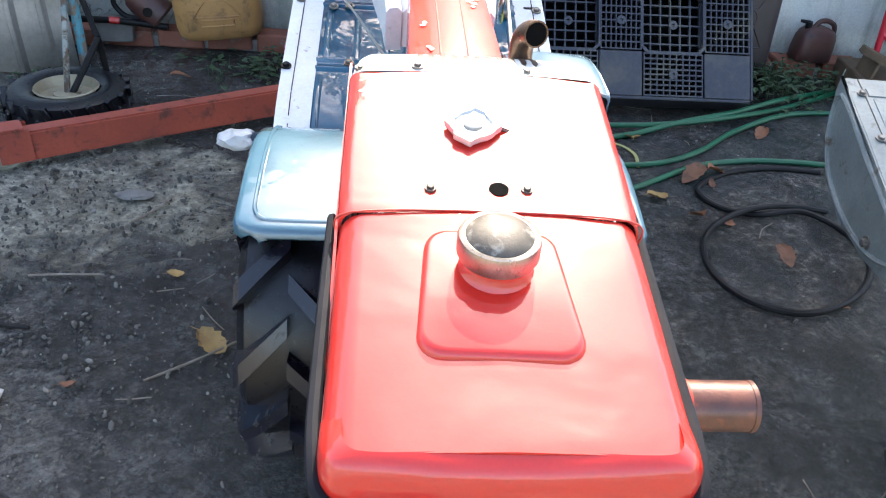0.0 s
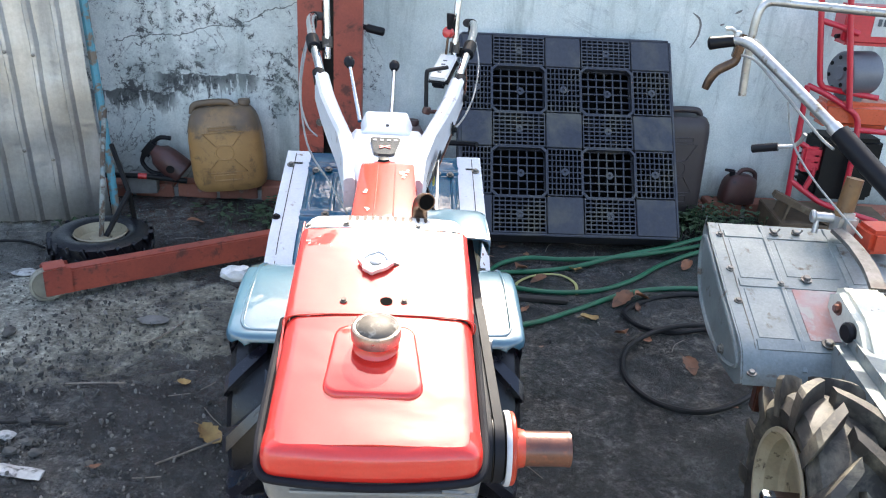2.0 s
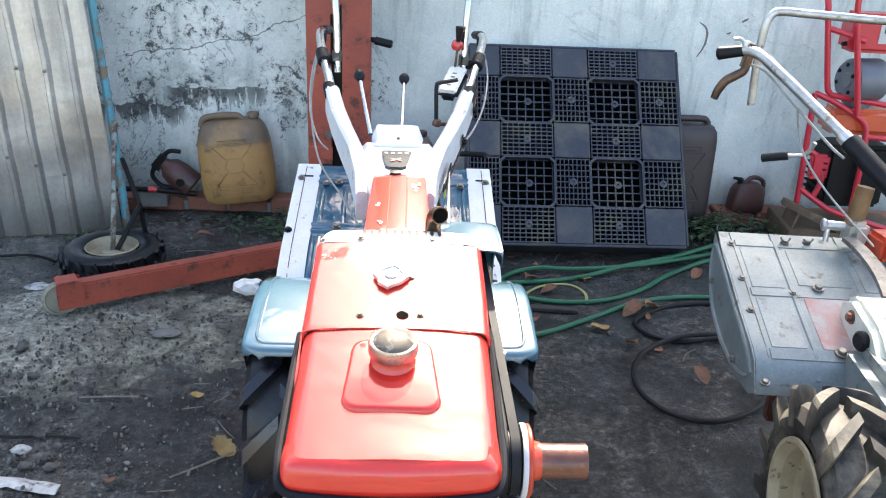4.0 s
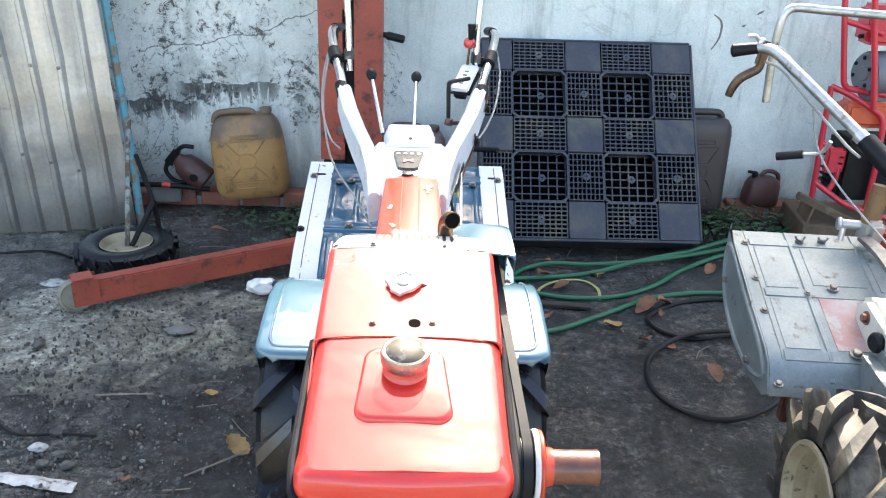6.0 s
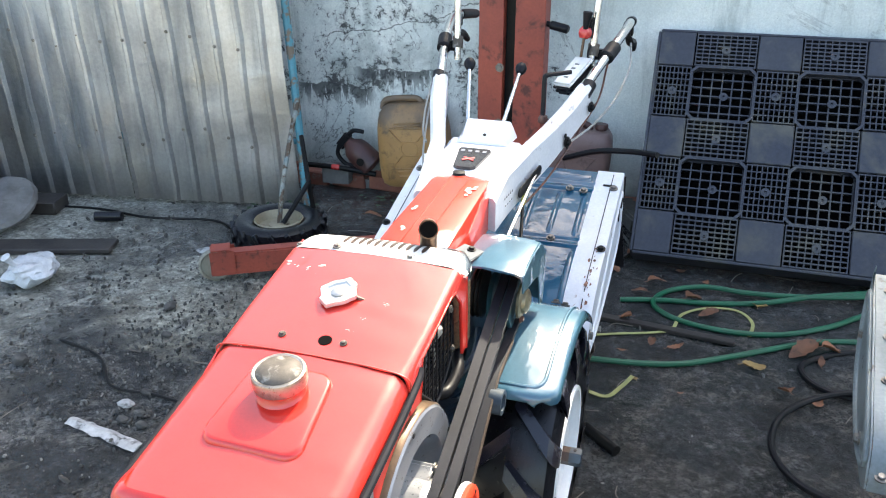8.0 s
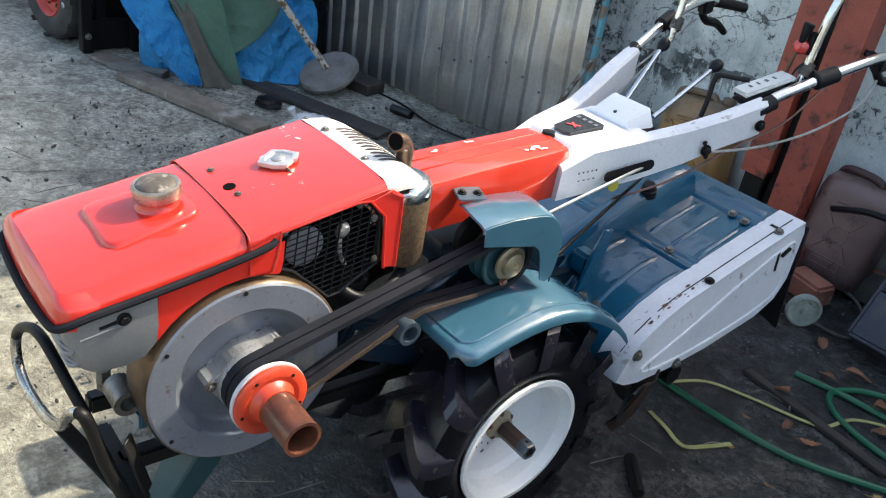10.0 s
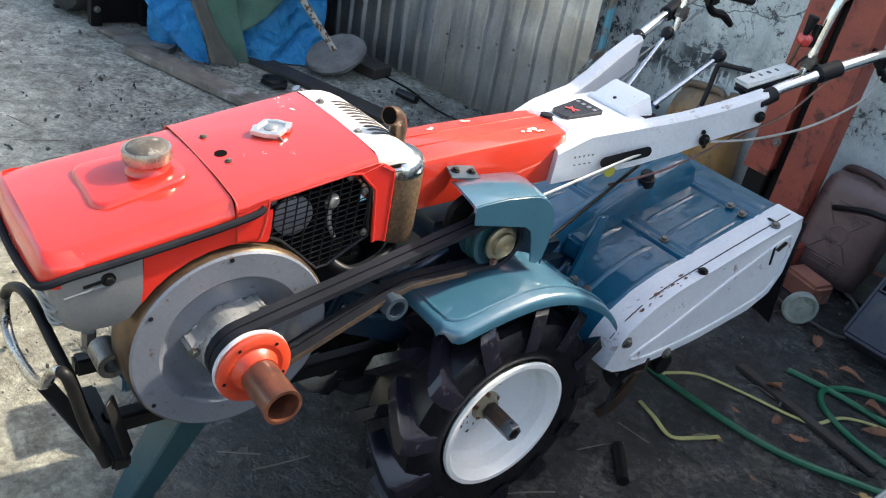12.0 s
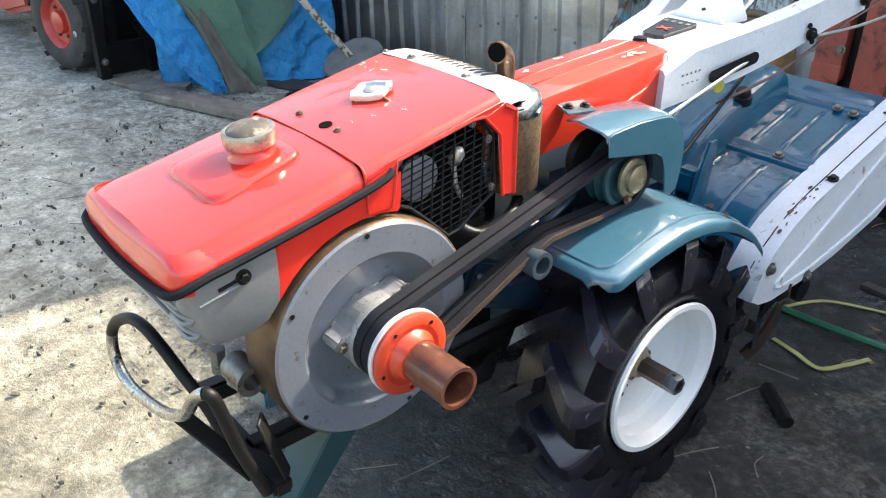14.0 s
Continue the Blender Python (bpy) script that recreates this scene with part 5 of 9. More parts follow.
for x in (-0.018, 0.024):
    bm = new_bm()
    tube(bm, [(x, y, 0.818 + (y - 0.5) * 0.0667 + 0.0022) for y in (0.35, 0.5, 0.62, 0.745)], 0.0016, 6, 3)
    part("crease", bm, COLUMN_RED, T)
bm = new_bm()
lathe(bm, [(0, 0), (0.014, 0), (0.016, 0.006), (0.013, 0.012), (0.015, 0.014), (0.0, 0.017)], (-0.006, 0.772, 0.828), (0, 0, 1), 14)
part("rubber_knob", bm, BLACK, T)
bolt(T, (0.0745, 0.745, 0.79), (1, 0, 0), 0.006, BLACK)
bolt(T, (0.0785, 0.345, 0.765), (1, 0, 0), 0.006, BLACK)

# white handle bracket: centre body and two arms
bm = new_bm()
sec = []
for y, w, zt, zb in ((0.745, 0.070, 0.80, 0.725), (0.785, 0.078, 0.833, 0.735), (0.90, 0.088, 0.846, 0.75), (0.965, 0.094, 0.850, 0.765), (1.0, 0.098, 0.852, 0.80)):
    r = 0.012
    p = [(-w, zb), (-w, zt - r), (-w + r, zt), (w - r, zt), (w, zt - r), (w, zb)]
    sec.append([Vector((x - 0.004, y, z)) for x, z in p])
ringed(bm, sec)
part("handle_bracket", bm, WHITE, T, "white pressed-steel handle bracket", 30)
for sx in (1, -1):
    bm = new_bm()
    sec = []
    for cx, y, zt, zb, th in ((0.084, 0.735, 0.800, 0.722, 0.030), (0.090, 0.82, 0.836, 0.732, 0.034), (0.114, 0.96, 0.858, 0.757, 0.038), (0.147, 1.06, 0.884, 0.795, 0.040), (0.177, 1.15, 0.915, 0.838, 0.042), (0.203, 1.255, 0.952, 0.872, 0.042)):
        q = (math.atan2(0.05, 0.16))
        nx, ny = math.cos(q), -math.sin(q)
        h = th / 2
        r = 0.008
        cs = [(-h, zb), (-h, zt - r), (-h + r, zt), (h - r, zt), (h, zt - r), (h, zb)]
        sec.append([Vector((sx * (cx + a * nx) - 0.005, y + a * ny, z)) for a, z in cs])
    ringed(bm, sec)
    arm = part("handle_arm", bm, WHITE_WORN, T, "scuffed white boxed handle arm", 30)
    # slot with its pull rod
    bm = new_bm()
    ol = []
    for a in range(-90, 91, 30):
        ol.append((0.962 + 0.013 * math.cos(math.radians(a)), 0.799 + 0.013 * math.sin(math.radians(a))))
    for a in range(90, 271, 30):
        ol.append((0.856 + 0.013 * math.cos(math.radians(a)), 0.775 + 0.013 * math.sin(math.radians(a))))
    if sx > 0:
        plate(bm, ol, 0.0016, lambda a, b, d: (0.1185 + 0.003 + (a - 0.856) * 0.20 + d, a, b))
        part("rod_slot", bm, BLACK, T)
        bm = new_bm()
        rod(bm, (0.138, 0.955, 0.795), (0.128, 0.66, 0.715), 0.0038, seg=8)
        part("pull_rod", bm, ALU, T)
        for y, z in ((1.096, 0.852), (1.103, 0.834), (1.11, 0.818)):
            bm = new_bm()
            lathe(bm, [(0, 0), (0.006, 0), (0.006, 0.002), (0, 0.002)], (0.1815 + (y - 1.1) * 0.28, y, z), (1, -0.3, 0), 10)
            part("arm_hole", bm, BLACK, T)
        bolt(T, (0.185, 1.103, 0.834), (1, -0.3, 0), 0.009, DARK)
        bolt(T, (0.222, 1.235, 0.896), (1, -0.3, 0), 0.009, DARK)
        bm = new_bm()
        lathe(bm, [(0, 0), (0.014, 0), (0.014, 0.0012), (0, 0.0012)], (0.1255, 0.875, 0.752), (1, -0.25, 0), 18)
        part("sticker", bm, YELLOW_MARK, T, "round yellow sticker")
        bm = new_bm()
        for i in range(5):
            block(bm, (0.1035 + i * 0.0015, 0.775 + i * 0.012, 0.786 + i * 0.0012), (0.001, 0.004, 0.004))
        for i in range(4):
            block(bm, (0.1045 + i * 0.0015, 0.778 + i * 0.014, 0.768 + i * 0.001), (0.001, 0.006, 0.0025))
        part("stencil_mark", bm, DARK_MARK, T, "small dark stencilled bars")
# gauge panel on the bracket
bm = new_bm()
ringed(bm, [[Vector((-0.006 + x * g, y, 0.8395 + (y - 0.81) * 0.125 + up)) for x, y in ((-0.016, 0.806), (0.016, 0.806), (0.027, 0.814), (0.0405, 0.905), (0.036, 0.912), (-0.036, 0.912), (-0.0405, 0.905), (-0.027, 0.814))] for g, up in ((1.0, -0.004), (1.0, 0.0025), (0.96, 0.004))])
gauge = part("gauge_panel", bm, PANEL_GLOSS, T, "glossy dark gauge panel with a red mark", 30)
bm = new_bm()
for a in (-35, 40):
    block(bm, (-0.006, 0.850, 0.8492), (0.034, 0.005, 0.0012), (7, 0, a))
part("red_mark", bm, RED_MARK, gauge)
bm = new_bm()
for i in range(4):
    block(bm, (-0.033 + i * 0.018, 0.893, 0.8545), (0.009, 0.010, 0.0012), (7, 0, 0))
part("gauge_bar", bm, GREY_CAST, gauge)
# dash console
bm = new_bm()
lo = [(-0.072, 0.962), (0.060, 0.962), (0.066, 1.048), (-0.080, 1.048)]
hi = [(-0.055, 0.972), (0.043, 0.972), (0.050, 1.040), (-0.064, 1.040)]
ringed(bm, [[Vector((x, y, 0.848)) for x, y in lo], [Vector((x, y, 0.854)) for x, y in lo], [Vector((x, y, 0.866 + (y - 0.972) * 0.42)) for x, y in hi]])
bevel_all(bm, list(bm.verts), 0.006, 2)
part("dash_console", bm, WHITE, T, "white trapezoid console box")
bm = new_bm()
lathe(bm, [(0, 0), (0.0045, 0), (0.0045, 0.002), (0, 0.002)], (-0.003, 0.981, 0.8697), (0, -0.4, 1), 12)
part("console_screw", bm, BLACK, T)

# handle tubes, grips, clamps, levers
for sx in (1, -1):
    X = lambda v: sx * v - 0.006
    bm = new_bm()
    tube(bm, [(X(0.200), 1.215, 0.912), (X(0.212), 1.29, 0.955), (X(0.245), 1.43, 1.008), (X(0.268), 1.56, 1.046), (X(0.272), 1.63, 1.055), (X(0.268), 1.72, 1.048)], 0.0135, 14, 5)
    part("handle_tube", bm, CHROME, T, "chromed handle tube")
    bm = new_bm()
    rod(bm, (X(0.203), 1.235, 0.922), (X(0.215), 1.282, 0.948), 0.019, seg=16, bevel=0.003)
    part("collar", bm, BLACK, T)
    bm = new_bm()
    rod(bm, (X(0.238), 1.395, 0.996), (X(0.252), 1.455, 1.017), 0.021, seg=16, bevel=0.003)
    block(bm, (X(0.222), 1.425, 1.0), (0.05, 0.03, 0.028), (0, 0, 0), 0.005)
    part("clamp", bm, BLACK, T)
    bm = new_bm()
    tube(bm, [(X(0.271), 1.675, 1.052), (X(0.268), 1.70, 1.05), (X(0.264), 1.78, 1.04), (X(0.262), 1.82, 1.034)], lambda f: 0.0145 + 0.002 * (1 - abs(f - 0.1)), 14, 4)
    part("grip", bm, BLACK, T, "ribbed black rubber grip")
    bm = new_bm()
    block(bm, (X(0.27), 1.63, 1.04), (0.03, 0.045, 0.045), (8, 0, 0), 0.006)
    tube(bm, [(X(0.272), 1.62, 1.02), (X(0.275), 1.66, 0.995), (X(0.278), 1.72, 0.985), (X(0.276), 1.775, 0.955)], lambda f: 0.009 + 0.004 * math.sin(3 * f), 8, 4)
    part("brake_lever", bm, DARK, T, "greasy dark hand lever")
    # raised rear bar
    bm = new_bm()
    tube(bm, [(X(0.198), 1.40, 0.965), (X(0.200), 1.412, 1.06), (X(0.204), 1.425, 1.16), (X(0.212), 1.46, 1.24), (X(0.225), 1.56, 1.30), (X(0.230), 1.75, 1.33), (X(0.20), 1.95, 1.345), (X(0.08), 2.0, 1.35), (X(-0.006), 2.0, 1.35)], 0.0105, 12, 6)
    part("rear_bar", bm, CHROME, T, "bent plated upper bar")
    bm = new_bm()
    rod(bm, (X(0.198), 1.405, 0.998), (X(0.2), 1.415, 1.03), 0.016, seg=12)
    part("bar_clamp", bm, BRASSY, T)
bm = new_bm()
lathe(bm, [(0, 0), (0.014, 0), (0.018, 0.008), (0.017, 0.022), (0.008, 0.03), (0, 0.031)], (0.178, 1.40, 1.06), (-0.5, -0.6, 0.2), 18)
part("tail_reflector", bm, RED_LENS, T, "round red reflector")
bm = new_bm()
block(bm, (0.182, 1.405, 1.075), (0.012, 0.02, 0.055), (0, 0, 0), 0.003)
part("reflector_bracket", bm, BLACK, T)
SB = pose(0.158, 1.315, 0.955, 20, 0, -17)
bm = new_bm()
block(bm, (0, 0, 0), (0.062, 0.155, 0.036), (0, 0, 0), 0.015, 3)
bmesh.ops.transform(bm, matrix=SB, verts=bm.verts)
box = part("switch_box", bm, BLACK, T, "black handlebar switch housing with a pale top")
bm = new_bm()
block(bm, (0, 0, 0.0165), (0.056, 0.146, 0.012), (0, 0, 0), 0.005, 2)
bmesh.ops.transform(bm, matrix=SB, verts=bm.verts)
part("switch_plate", bm, GREY_PLASTIC, box, "off-white switch plate")
for yy, ln in ((-0.038, 0.012), (-0.015, 0.009), (0.008, 0.014), (0.03, 0.010)):
    bm = new_bm()
    block(bm, (-0.002, yy, 0.0228), (0.013, ln * 0.55, 0.0016), (0, 0, 0), 0.0005)
    bmesh.ops.transform(bm, matrix=SB, verts=bm.verts)
    part("switch", bm, DARK_MARK, box)
bm = new_bm()
rod(bm, (0.163, 1.372, 0.975), (0.172, 1.382, 1.085), 0.0042, 0.0038, 10)
lv = part("throttle_lever", bm, STUB, T, "thin brown throttle lever with a flared black handle")
bm = new_bm()
rod(bm, (0.1715, 1.3815, 1.072), (0.1755, 1.386, 1.122), 0.007, 0.014, 14, 0.003)
part("knob", bm, BLACK, lv)
for a, b, rot in (((-0.085, 1.11, 0.845), (-0.126, 1.265, 0.978), 0), ((0.004, 1.125, 0.845), (0.007, 1.318, 0.963), 0)):
    bm = new_bm()
    rod(bm, a, b, 0.0065, 0.005, 12)
    lv = part("gear_lever", bm, CHROME, T, "chromed gear lever")
    d = (Vector(b) - Vector(a)).normalized()
    bm = new_bm()
    lathe(bm, [(0.0, -0.012), (0.009, -0.012), (0.0155, 0.0), (0.0165, 0.010), (0.012, 0.020), (0.0, 0.023)], b, d, 16)
    part("knob", bm, BLACK, lv, "black ball knob")
bm = new_bm()
tube(bm, [(0.105, 1.165, 0.87), (0.104, 1.175, 0.92), (0.103, 1.18, 0.972), (0.108, 1.185, 0.984), (0.14, 1.21, 0.986), (0.165, 1.225, 0.988)], 0.0062, 8, 4)
part("throttle_rod", bm, BLACK, T, "bent black throttle rod")
bm = new_bm()
lathe(bm, [(0, 0), (0.012, 0), (0.013, 0.01), (0.01, 0.02), (0, 0.02)], (0.105, 1.165, 0.862), (0.2, 0, 1), 12)
block(bm, (0.125, 1.165, 0.868), (0.05, 0.014, 0.01), (0, 0, 12), 0.003)
part("throttle_pivot", bm, RUST, T)
# cables
for name, pts, r, mt in (
        ("cable", [(0.276, 1.62, 1.0), (0.285, 1.55, 0.94), (0.265, 1.40, 0.88), (0.23, 1.25, 0.845), (0.19, 1.12, 0.83)], 0.0032, SHEATH),
        ("cable", [(0.265, 1.60, 1.06), (0.235, 1.46, 0.985), (0.23, 1.33, 0.90), (0.20, 1.2, 0.84), (0.15, 1.05, 0.75), (0.10, 0.92, 0.70)], 0.003, RUST),
        ("cable", [(-0.288, 1.62, 1.0), (-0.30, 1.53, 0.93), (-0.29, 1.38, 0.85), (-0.25, 1.22, 0.80), (-0.21, 1.13, 0.79)], 0.003, SHEATH),
        ("cable", [(-0.285, 1.60, 1.0), (-0.295, 1.45, 0.86), (-0.25, 1.22, 0.74), (-0.16, 0.98, 0.70), (-0.1, 0.80, 0.68)], 0.003, SHEATH),
        ("cable", [(0.205, 1.45, 1.0), (0.19, 1.41, 1.03), (0.185, 1.37, 1.0), (0.215, 1.34, 0.96)], 0.003, DARK)):
    bm = new_bm()
    tube(bm, pts, r, 6, 6)
    part(name, bm, mt, T)

# rotary cover
COVER = [(0.845, 0.33), (0.868, 0.385), (0.90, 0.425), (0.96, 0.468), (1.04, 0.503), (1.13, 0.529), (1.22, 0.556), (1.31, 0.582), (1.40, 0.607), (1.47, 0.626), (1.485, 0.63)]


def cover_at(y):
    for (a, b), (c, d) in zip(COVER, COVER[1:]):
        if a <= y <= c:
            return b + (d - b) * (y - a) / (c - a)
    return COVER[-1][1]


def cover_skin(bm, xa, xb, up, prof, thick=0.004, step=0.05):
    n = max(2, int((xb - xa) / step))
    rings = []
    for i in range(n + 1):
        x = xa + (xb - xa) * i / n
        rings.append([Vector((x, y, z + up)) for y, z in prof] + [Vector((x, y, z + up - thick)) for y, z in prof[::-1]])
    return ringed(bm, rings)


def build_cover(parent, side_mat, mid_mat, xl=-0.345, xr=0.305, band=0.075, ribs=True):
    bm = new_bm()
    cover_skin(bm, xl + band, xr - band, 0.0, COVER)
    mid = part("tiller_cover", bm, mid_mat, parent, "curved blue rotary tiller cover, wet and glossy" if mid_mat is BLUE else "curved rotary tiller cover", 30)
    # pressed ribs and the cross seam
    for y0, y1, cols in ((0.885, 1.118, (0.036, 0.14, 0.217)), (1.168, 1.372, (0.062, 0.135, 0.208))) if ribs else ():
        for x in [v for c in cols for v in (c, -0.04 - c)]:
            b = new_bm()
            ys = [y0 + (y1 - y0) * i / 12 for i in range(13)]
            hs = [0.0075 * min(1.0, 6 * i / 12, 6 * (12 - i) / 12) for i in range(13)]
            ringed(b, [[Vector((x + 0.0095 * math.cos(math.radians(a)), y, cover_at(y) - 0.0012 + h * math.sin(math.radians(a)) ** 1.5)) for a in (0, 25, 50, 75, 90, 105, 130, 155, 180)] for y, h in zip(ys, hs)])
            part("rib", b, mid_mat, mid, sharp=60)
    if ribs:
        for xa, xb in ((0.03, 0.215), (-0.255, -0.07)):
            b = new_bm()
            ys = [1.418, 1.424, 1.455, 1.461]
            ringed(b, [[Vector((xa + e, y, cover_at(y) - 0.001)), Vector((xa + 0.006 + e, y, cover_at(y) + h)), Vector((xb - 0.006 - e, y, cover_at(y) + h)), Vector((xb - e, y, cover_at(y) - 0.001))] for y, h, e in zip(ys, (0.0, 0.005, 0.005, 0.0), (0.004, 0.0, 0.0, 0.004))])
            part("pressed_panel", b, mid_mat, mid)
    for y in (1.145, 1.40):
        b = new_bm()
        xa, xb = xl + band + 0.002, xr - band - 0.002
        ringed(b, [[Vector((x, y + v, cover_at(y + v) + h)) for v, h in ((-0.024, -0.001), (-0.019, 0.007), (-0.012, 0.008), (-0.007, 0.004), (0.007, 0.004), (0.012, 0.008), (0.019, 0.007), (0.024, -0.001))] for x in (xa, xb)])
        part("cross_strip", b, mid_mat, mid, sharp=60)
    for sx, xa, xb in ((-1, xl, xl + band + 0.004), (1, xr - band - 0.004, xr)):
        bm = new_bm()
        cover_skin(bm, xa, xb, 0.0045, COVER, 0.004)
        sp = part("side_band", bm, side_mat, parent, "scuffed white painted cover band" if side_mat is WHITE_WORN else "", 30)
        xm = xa + (xb - xa) * (0.62 if sx > 0 else 0.38)
        b = new_bm()
        ys = [0.87 + 0.6 * i / 16 for i in range(17)]
        ringed(b, [[Vector((xm - 0.0012, y, cover_at(y) + 0.004)), Vector((xm - 0.0012, y, cover_at(y) + 0.0058)), Vector((xm + 0.0012, y, cover_at(y) + 0.0058)), Vector((xm + 0.0012, y, cover_at(y) + 0.004))] for y in ys])
        part("fold_line", b, DARK, sp)
        # side plate with its raised rim
        bm = new_bm()
        ol = [(y, z + 0.002) for y, z in COVER] + [(1.50, 0.60), (1.505, 0.46), (1.475, 0.40), (1.40, 0.362), (1.20, 0.322), (1.05, 0.305), (0.93, 0.302), (0.88, 0.312)]
        xo = xb - 0.004 if sx > 0 else xa
        plate(bm, ol, 0.004, yz(xo), 0.0008)
        sd = part("side_plate", bm, side_mat, parent)
        b = new_bm()
        xq = xo + (0.005 if sx > 0 else -0.001)
        tube(b, [(xq, 0.93, 0.345), (xq, 1.05, 0.40), (xq, 1.25, 0.50), (xq, 1.42, 0.575), (xq, 1.47, 0.57), (xq, 1.478, 0.47), (xq, 1.45, 0.42), (xq, 1.38, 0.39), (xq, 1.2, 0.35), (xq, 1.0, 0.328)], 0.004, 6, 4, closed=True)
        part("pressed_rim", b, side_mat, sd)
    return mid


mid = build_cover(T, WHITE_WORN, BLUE)
# blue gear case rising along the middle of the cover
bm = new_bm()
secs = []
for y, up in ((0.865, 0.02), (0.88, 0.05), (0.95, 0.062), (1.12, 0.078), (1.30, 0.085), (1.36, 0.08), (1.385, 0.05), (1.395, 0.005)):
    z = cover_at(y)
    secs.append([Vector((x - 0.02, y, z + h)) for x, h in ((-0.046, -0.012), (-0.042, up * 0.35), (-0.034, up * 0.92), (-0.026, up), (0.0, up + 0.004), (0.026, up), (0.034, up * 0.92), (0.042, up * 0.35), (0.046, -0.012))])
ringed(bm, secs)
part("gear_case", bm, BLUE, T, "raised blue case along the cover's middle", 45)
bm = new_bm()
lathe(bm, [(0.022, -0.01), (0.022, 0.010), (0.018, 0.012), (0.018, 0.024), (0.015, 0.028), (0, 0.028)], (0.004, 1.20, cover_at(1.20) + 0.078), (0.05, -0.25, 1), 20)
part("case_cap", bm, BLACK, T, "black rubber cap on the gear case")
bm = new_bm()
plate(bm, [(0.90, 0.435), (0.93, 0.535), (0.955, 0.60), (0.985, 0.598), (0.975, 0.53), (0.965, 0.45)], 0.010, yz(0.075), 0.002)
block(bm, (0.05, 0.945, 0.50), (0.06, 0.05, 0.06), (0, 0, 0), 0.01)
part("hitch_plate", bm, BLUE, T, "dark blue hitch plate")
for x, y in ((0.285, 1.398), (0.292, 1.126), (0.149, 1.146), (0.158, 1.378), (0.20, 1.372), (-0.20, 1.378), (-0.24, 1.372), (-0.335, 1.126), (-0.325, 1.398), (-0.19, 1.146)):
    bolt(T, (x, y, cover_at(y) + 0.0075), (0, -0.27, 1), 0.008, DARK if x in (0.292, -0.335) else STEEL)
bolt(T, (0.3055, 0.895, 0.395), (1, 0, 0), 0.010, STEEL)
bolt(T, (0.3055, 1.08, 0.312), (1, 0, 0), 0.010, STEEL)
bm = new_bm()
block(bm, (0.27, 1.41, 0.6165), (0.035, 0.008, 0.002), (15, 0, 0), 0.0006)
part("cover_slot", bm, BLACK, T)
bm = new_bm()
block(bm, (-0.305, 1.41, 0.6165), (0.035, 0.008, 0.002), (15, 0, 0), 0.0006)
part("cover_slot", bm, BLACK, T)
bm = new_bm()
block(bm, (0.3065, 1.405, 0.535), (0.004, 0.006, 0.06), (12, 0, 0))
block(bm, (0.3085, 1.43, 0.558), (0.008, 0.035, 0.007), (30, 0, 0))
part("side_hook", bm, DARK, T)
bm = new_bm()
rng = random.Random(8)
for _ in range(26):
    x, y = rng.choice(((0.275, 1.02), (0.285, 0.99), (0.28, 1.08), (0.29, 0.95)))
    x, y = min(0.3, x + rng.gauss(0, 0.008)), y + rng.gauss(0, 0.025)
    s = rng.uniform(0.002, 0.008)
    vs = [bm.verts.new((x + s * 0.6 * math.cos(a) * rng.uniform(0.5, 1), y + s * math.sin(a) * rng.uniform(0.6, 1.4), cover_at(y + s * math.sin(a)) + 0.0062)) for a in (0, 1, 2, 3, 4, 5)]
    bm.faces.new(vs)
tagged(part("rust_wear", bm, RUST, T, "rust-brown chips on the white band"), kind="stuff")
bm = new_bm()
ringed(bm, [[Vector((-0.34 + i * 0.065, 1.50 + 0.01 * math.sin(i * 1.9), 0.618)), Vector((-0.34 + i * 0.065, 1.512 + 0.012 * math.sin(i * 1.3), 0.46)), Vector((-0.34 + i * 0.067, 1.52 + 0.018 * math.sin(i * 1.7), 0.31)), Vector((-0.34 + i * 0.067, 1.524 + 0.018 * math.sin(i * 1.7), 0.31)), Vector((-0.34 + i * 0.065, 1.517 + 0.012 * math.sin(i * 1.3), 0.46)), Vector((-0.34 + i * 0.065, 1.505 + 0.01 * math.sin(i * 1.9), 0.618))] for i in range(11)])
part("rubber_flap", bm, RUBBER, T, "black rubber mud flap")
# rotor shaft and curved tines under the cover
bm = new_bm()
rod(bm, (-0.32, 1.12, 0.25), (0.29, 1.12, 0.25), 0.03, seg=16)
part("rotor_shaft", bm, DARK, T)
for i in range(10):
    x, a0 = -0.29 + i * 0.062, i * 2.4
    bm = new_bm()
    pts = []
    for k in range(6):
        r, a = 0.03 + 0.036 * k, a0 + 0.16 * k
        pts.append((x + (0.012 * (k - 3) if k > 3 else 0) * (1 if i % 2 else -1), 1.12 + r * math.cos(a), max(0.25 + r * math.sin(a), 0.012)))
    tube(bm, pts, 0.01, 4, 3, flat=(0.004, 0.016))
    part("tine", bm, DARK, T)
bm = new_bm()
tube(bm, [(0.292, 1.01, 0.315), (0.298, 0.99, 0.25), (0.292, 0.955, 0.185), (0.276, 0.92, 0.145)], 0.008, 8, 4, flat=(0.004, 0.016))
part("tine", bm, AXLE_RUST, T, "rusty curved tine hanging below the cover")
bm = new_bm()
block(bm, (0.17, 0.84, 0.36), (0.04, 0.05, 0.09), (0, 0, 0), 0.008)
part("hitch_bracket", bm, NAVY, T)
for a, b in (((0.165, 0.66, 0.61), (0.095, 1.02, 0.74)),):
    bm = new_bm()
    rod(bm, a, b, 0.0042, seg=8)
    part("control_rod", bm, DARK, T)

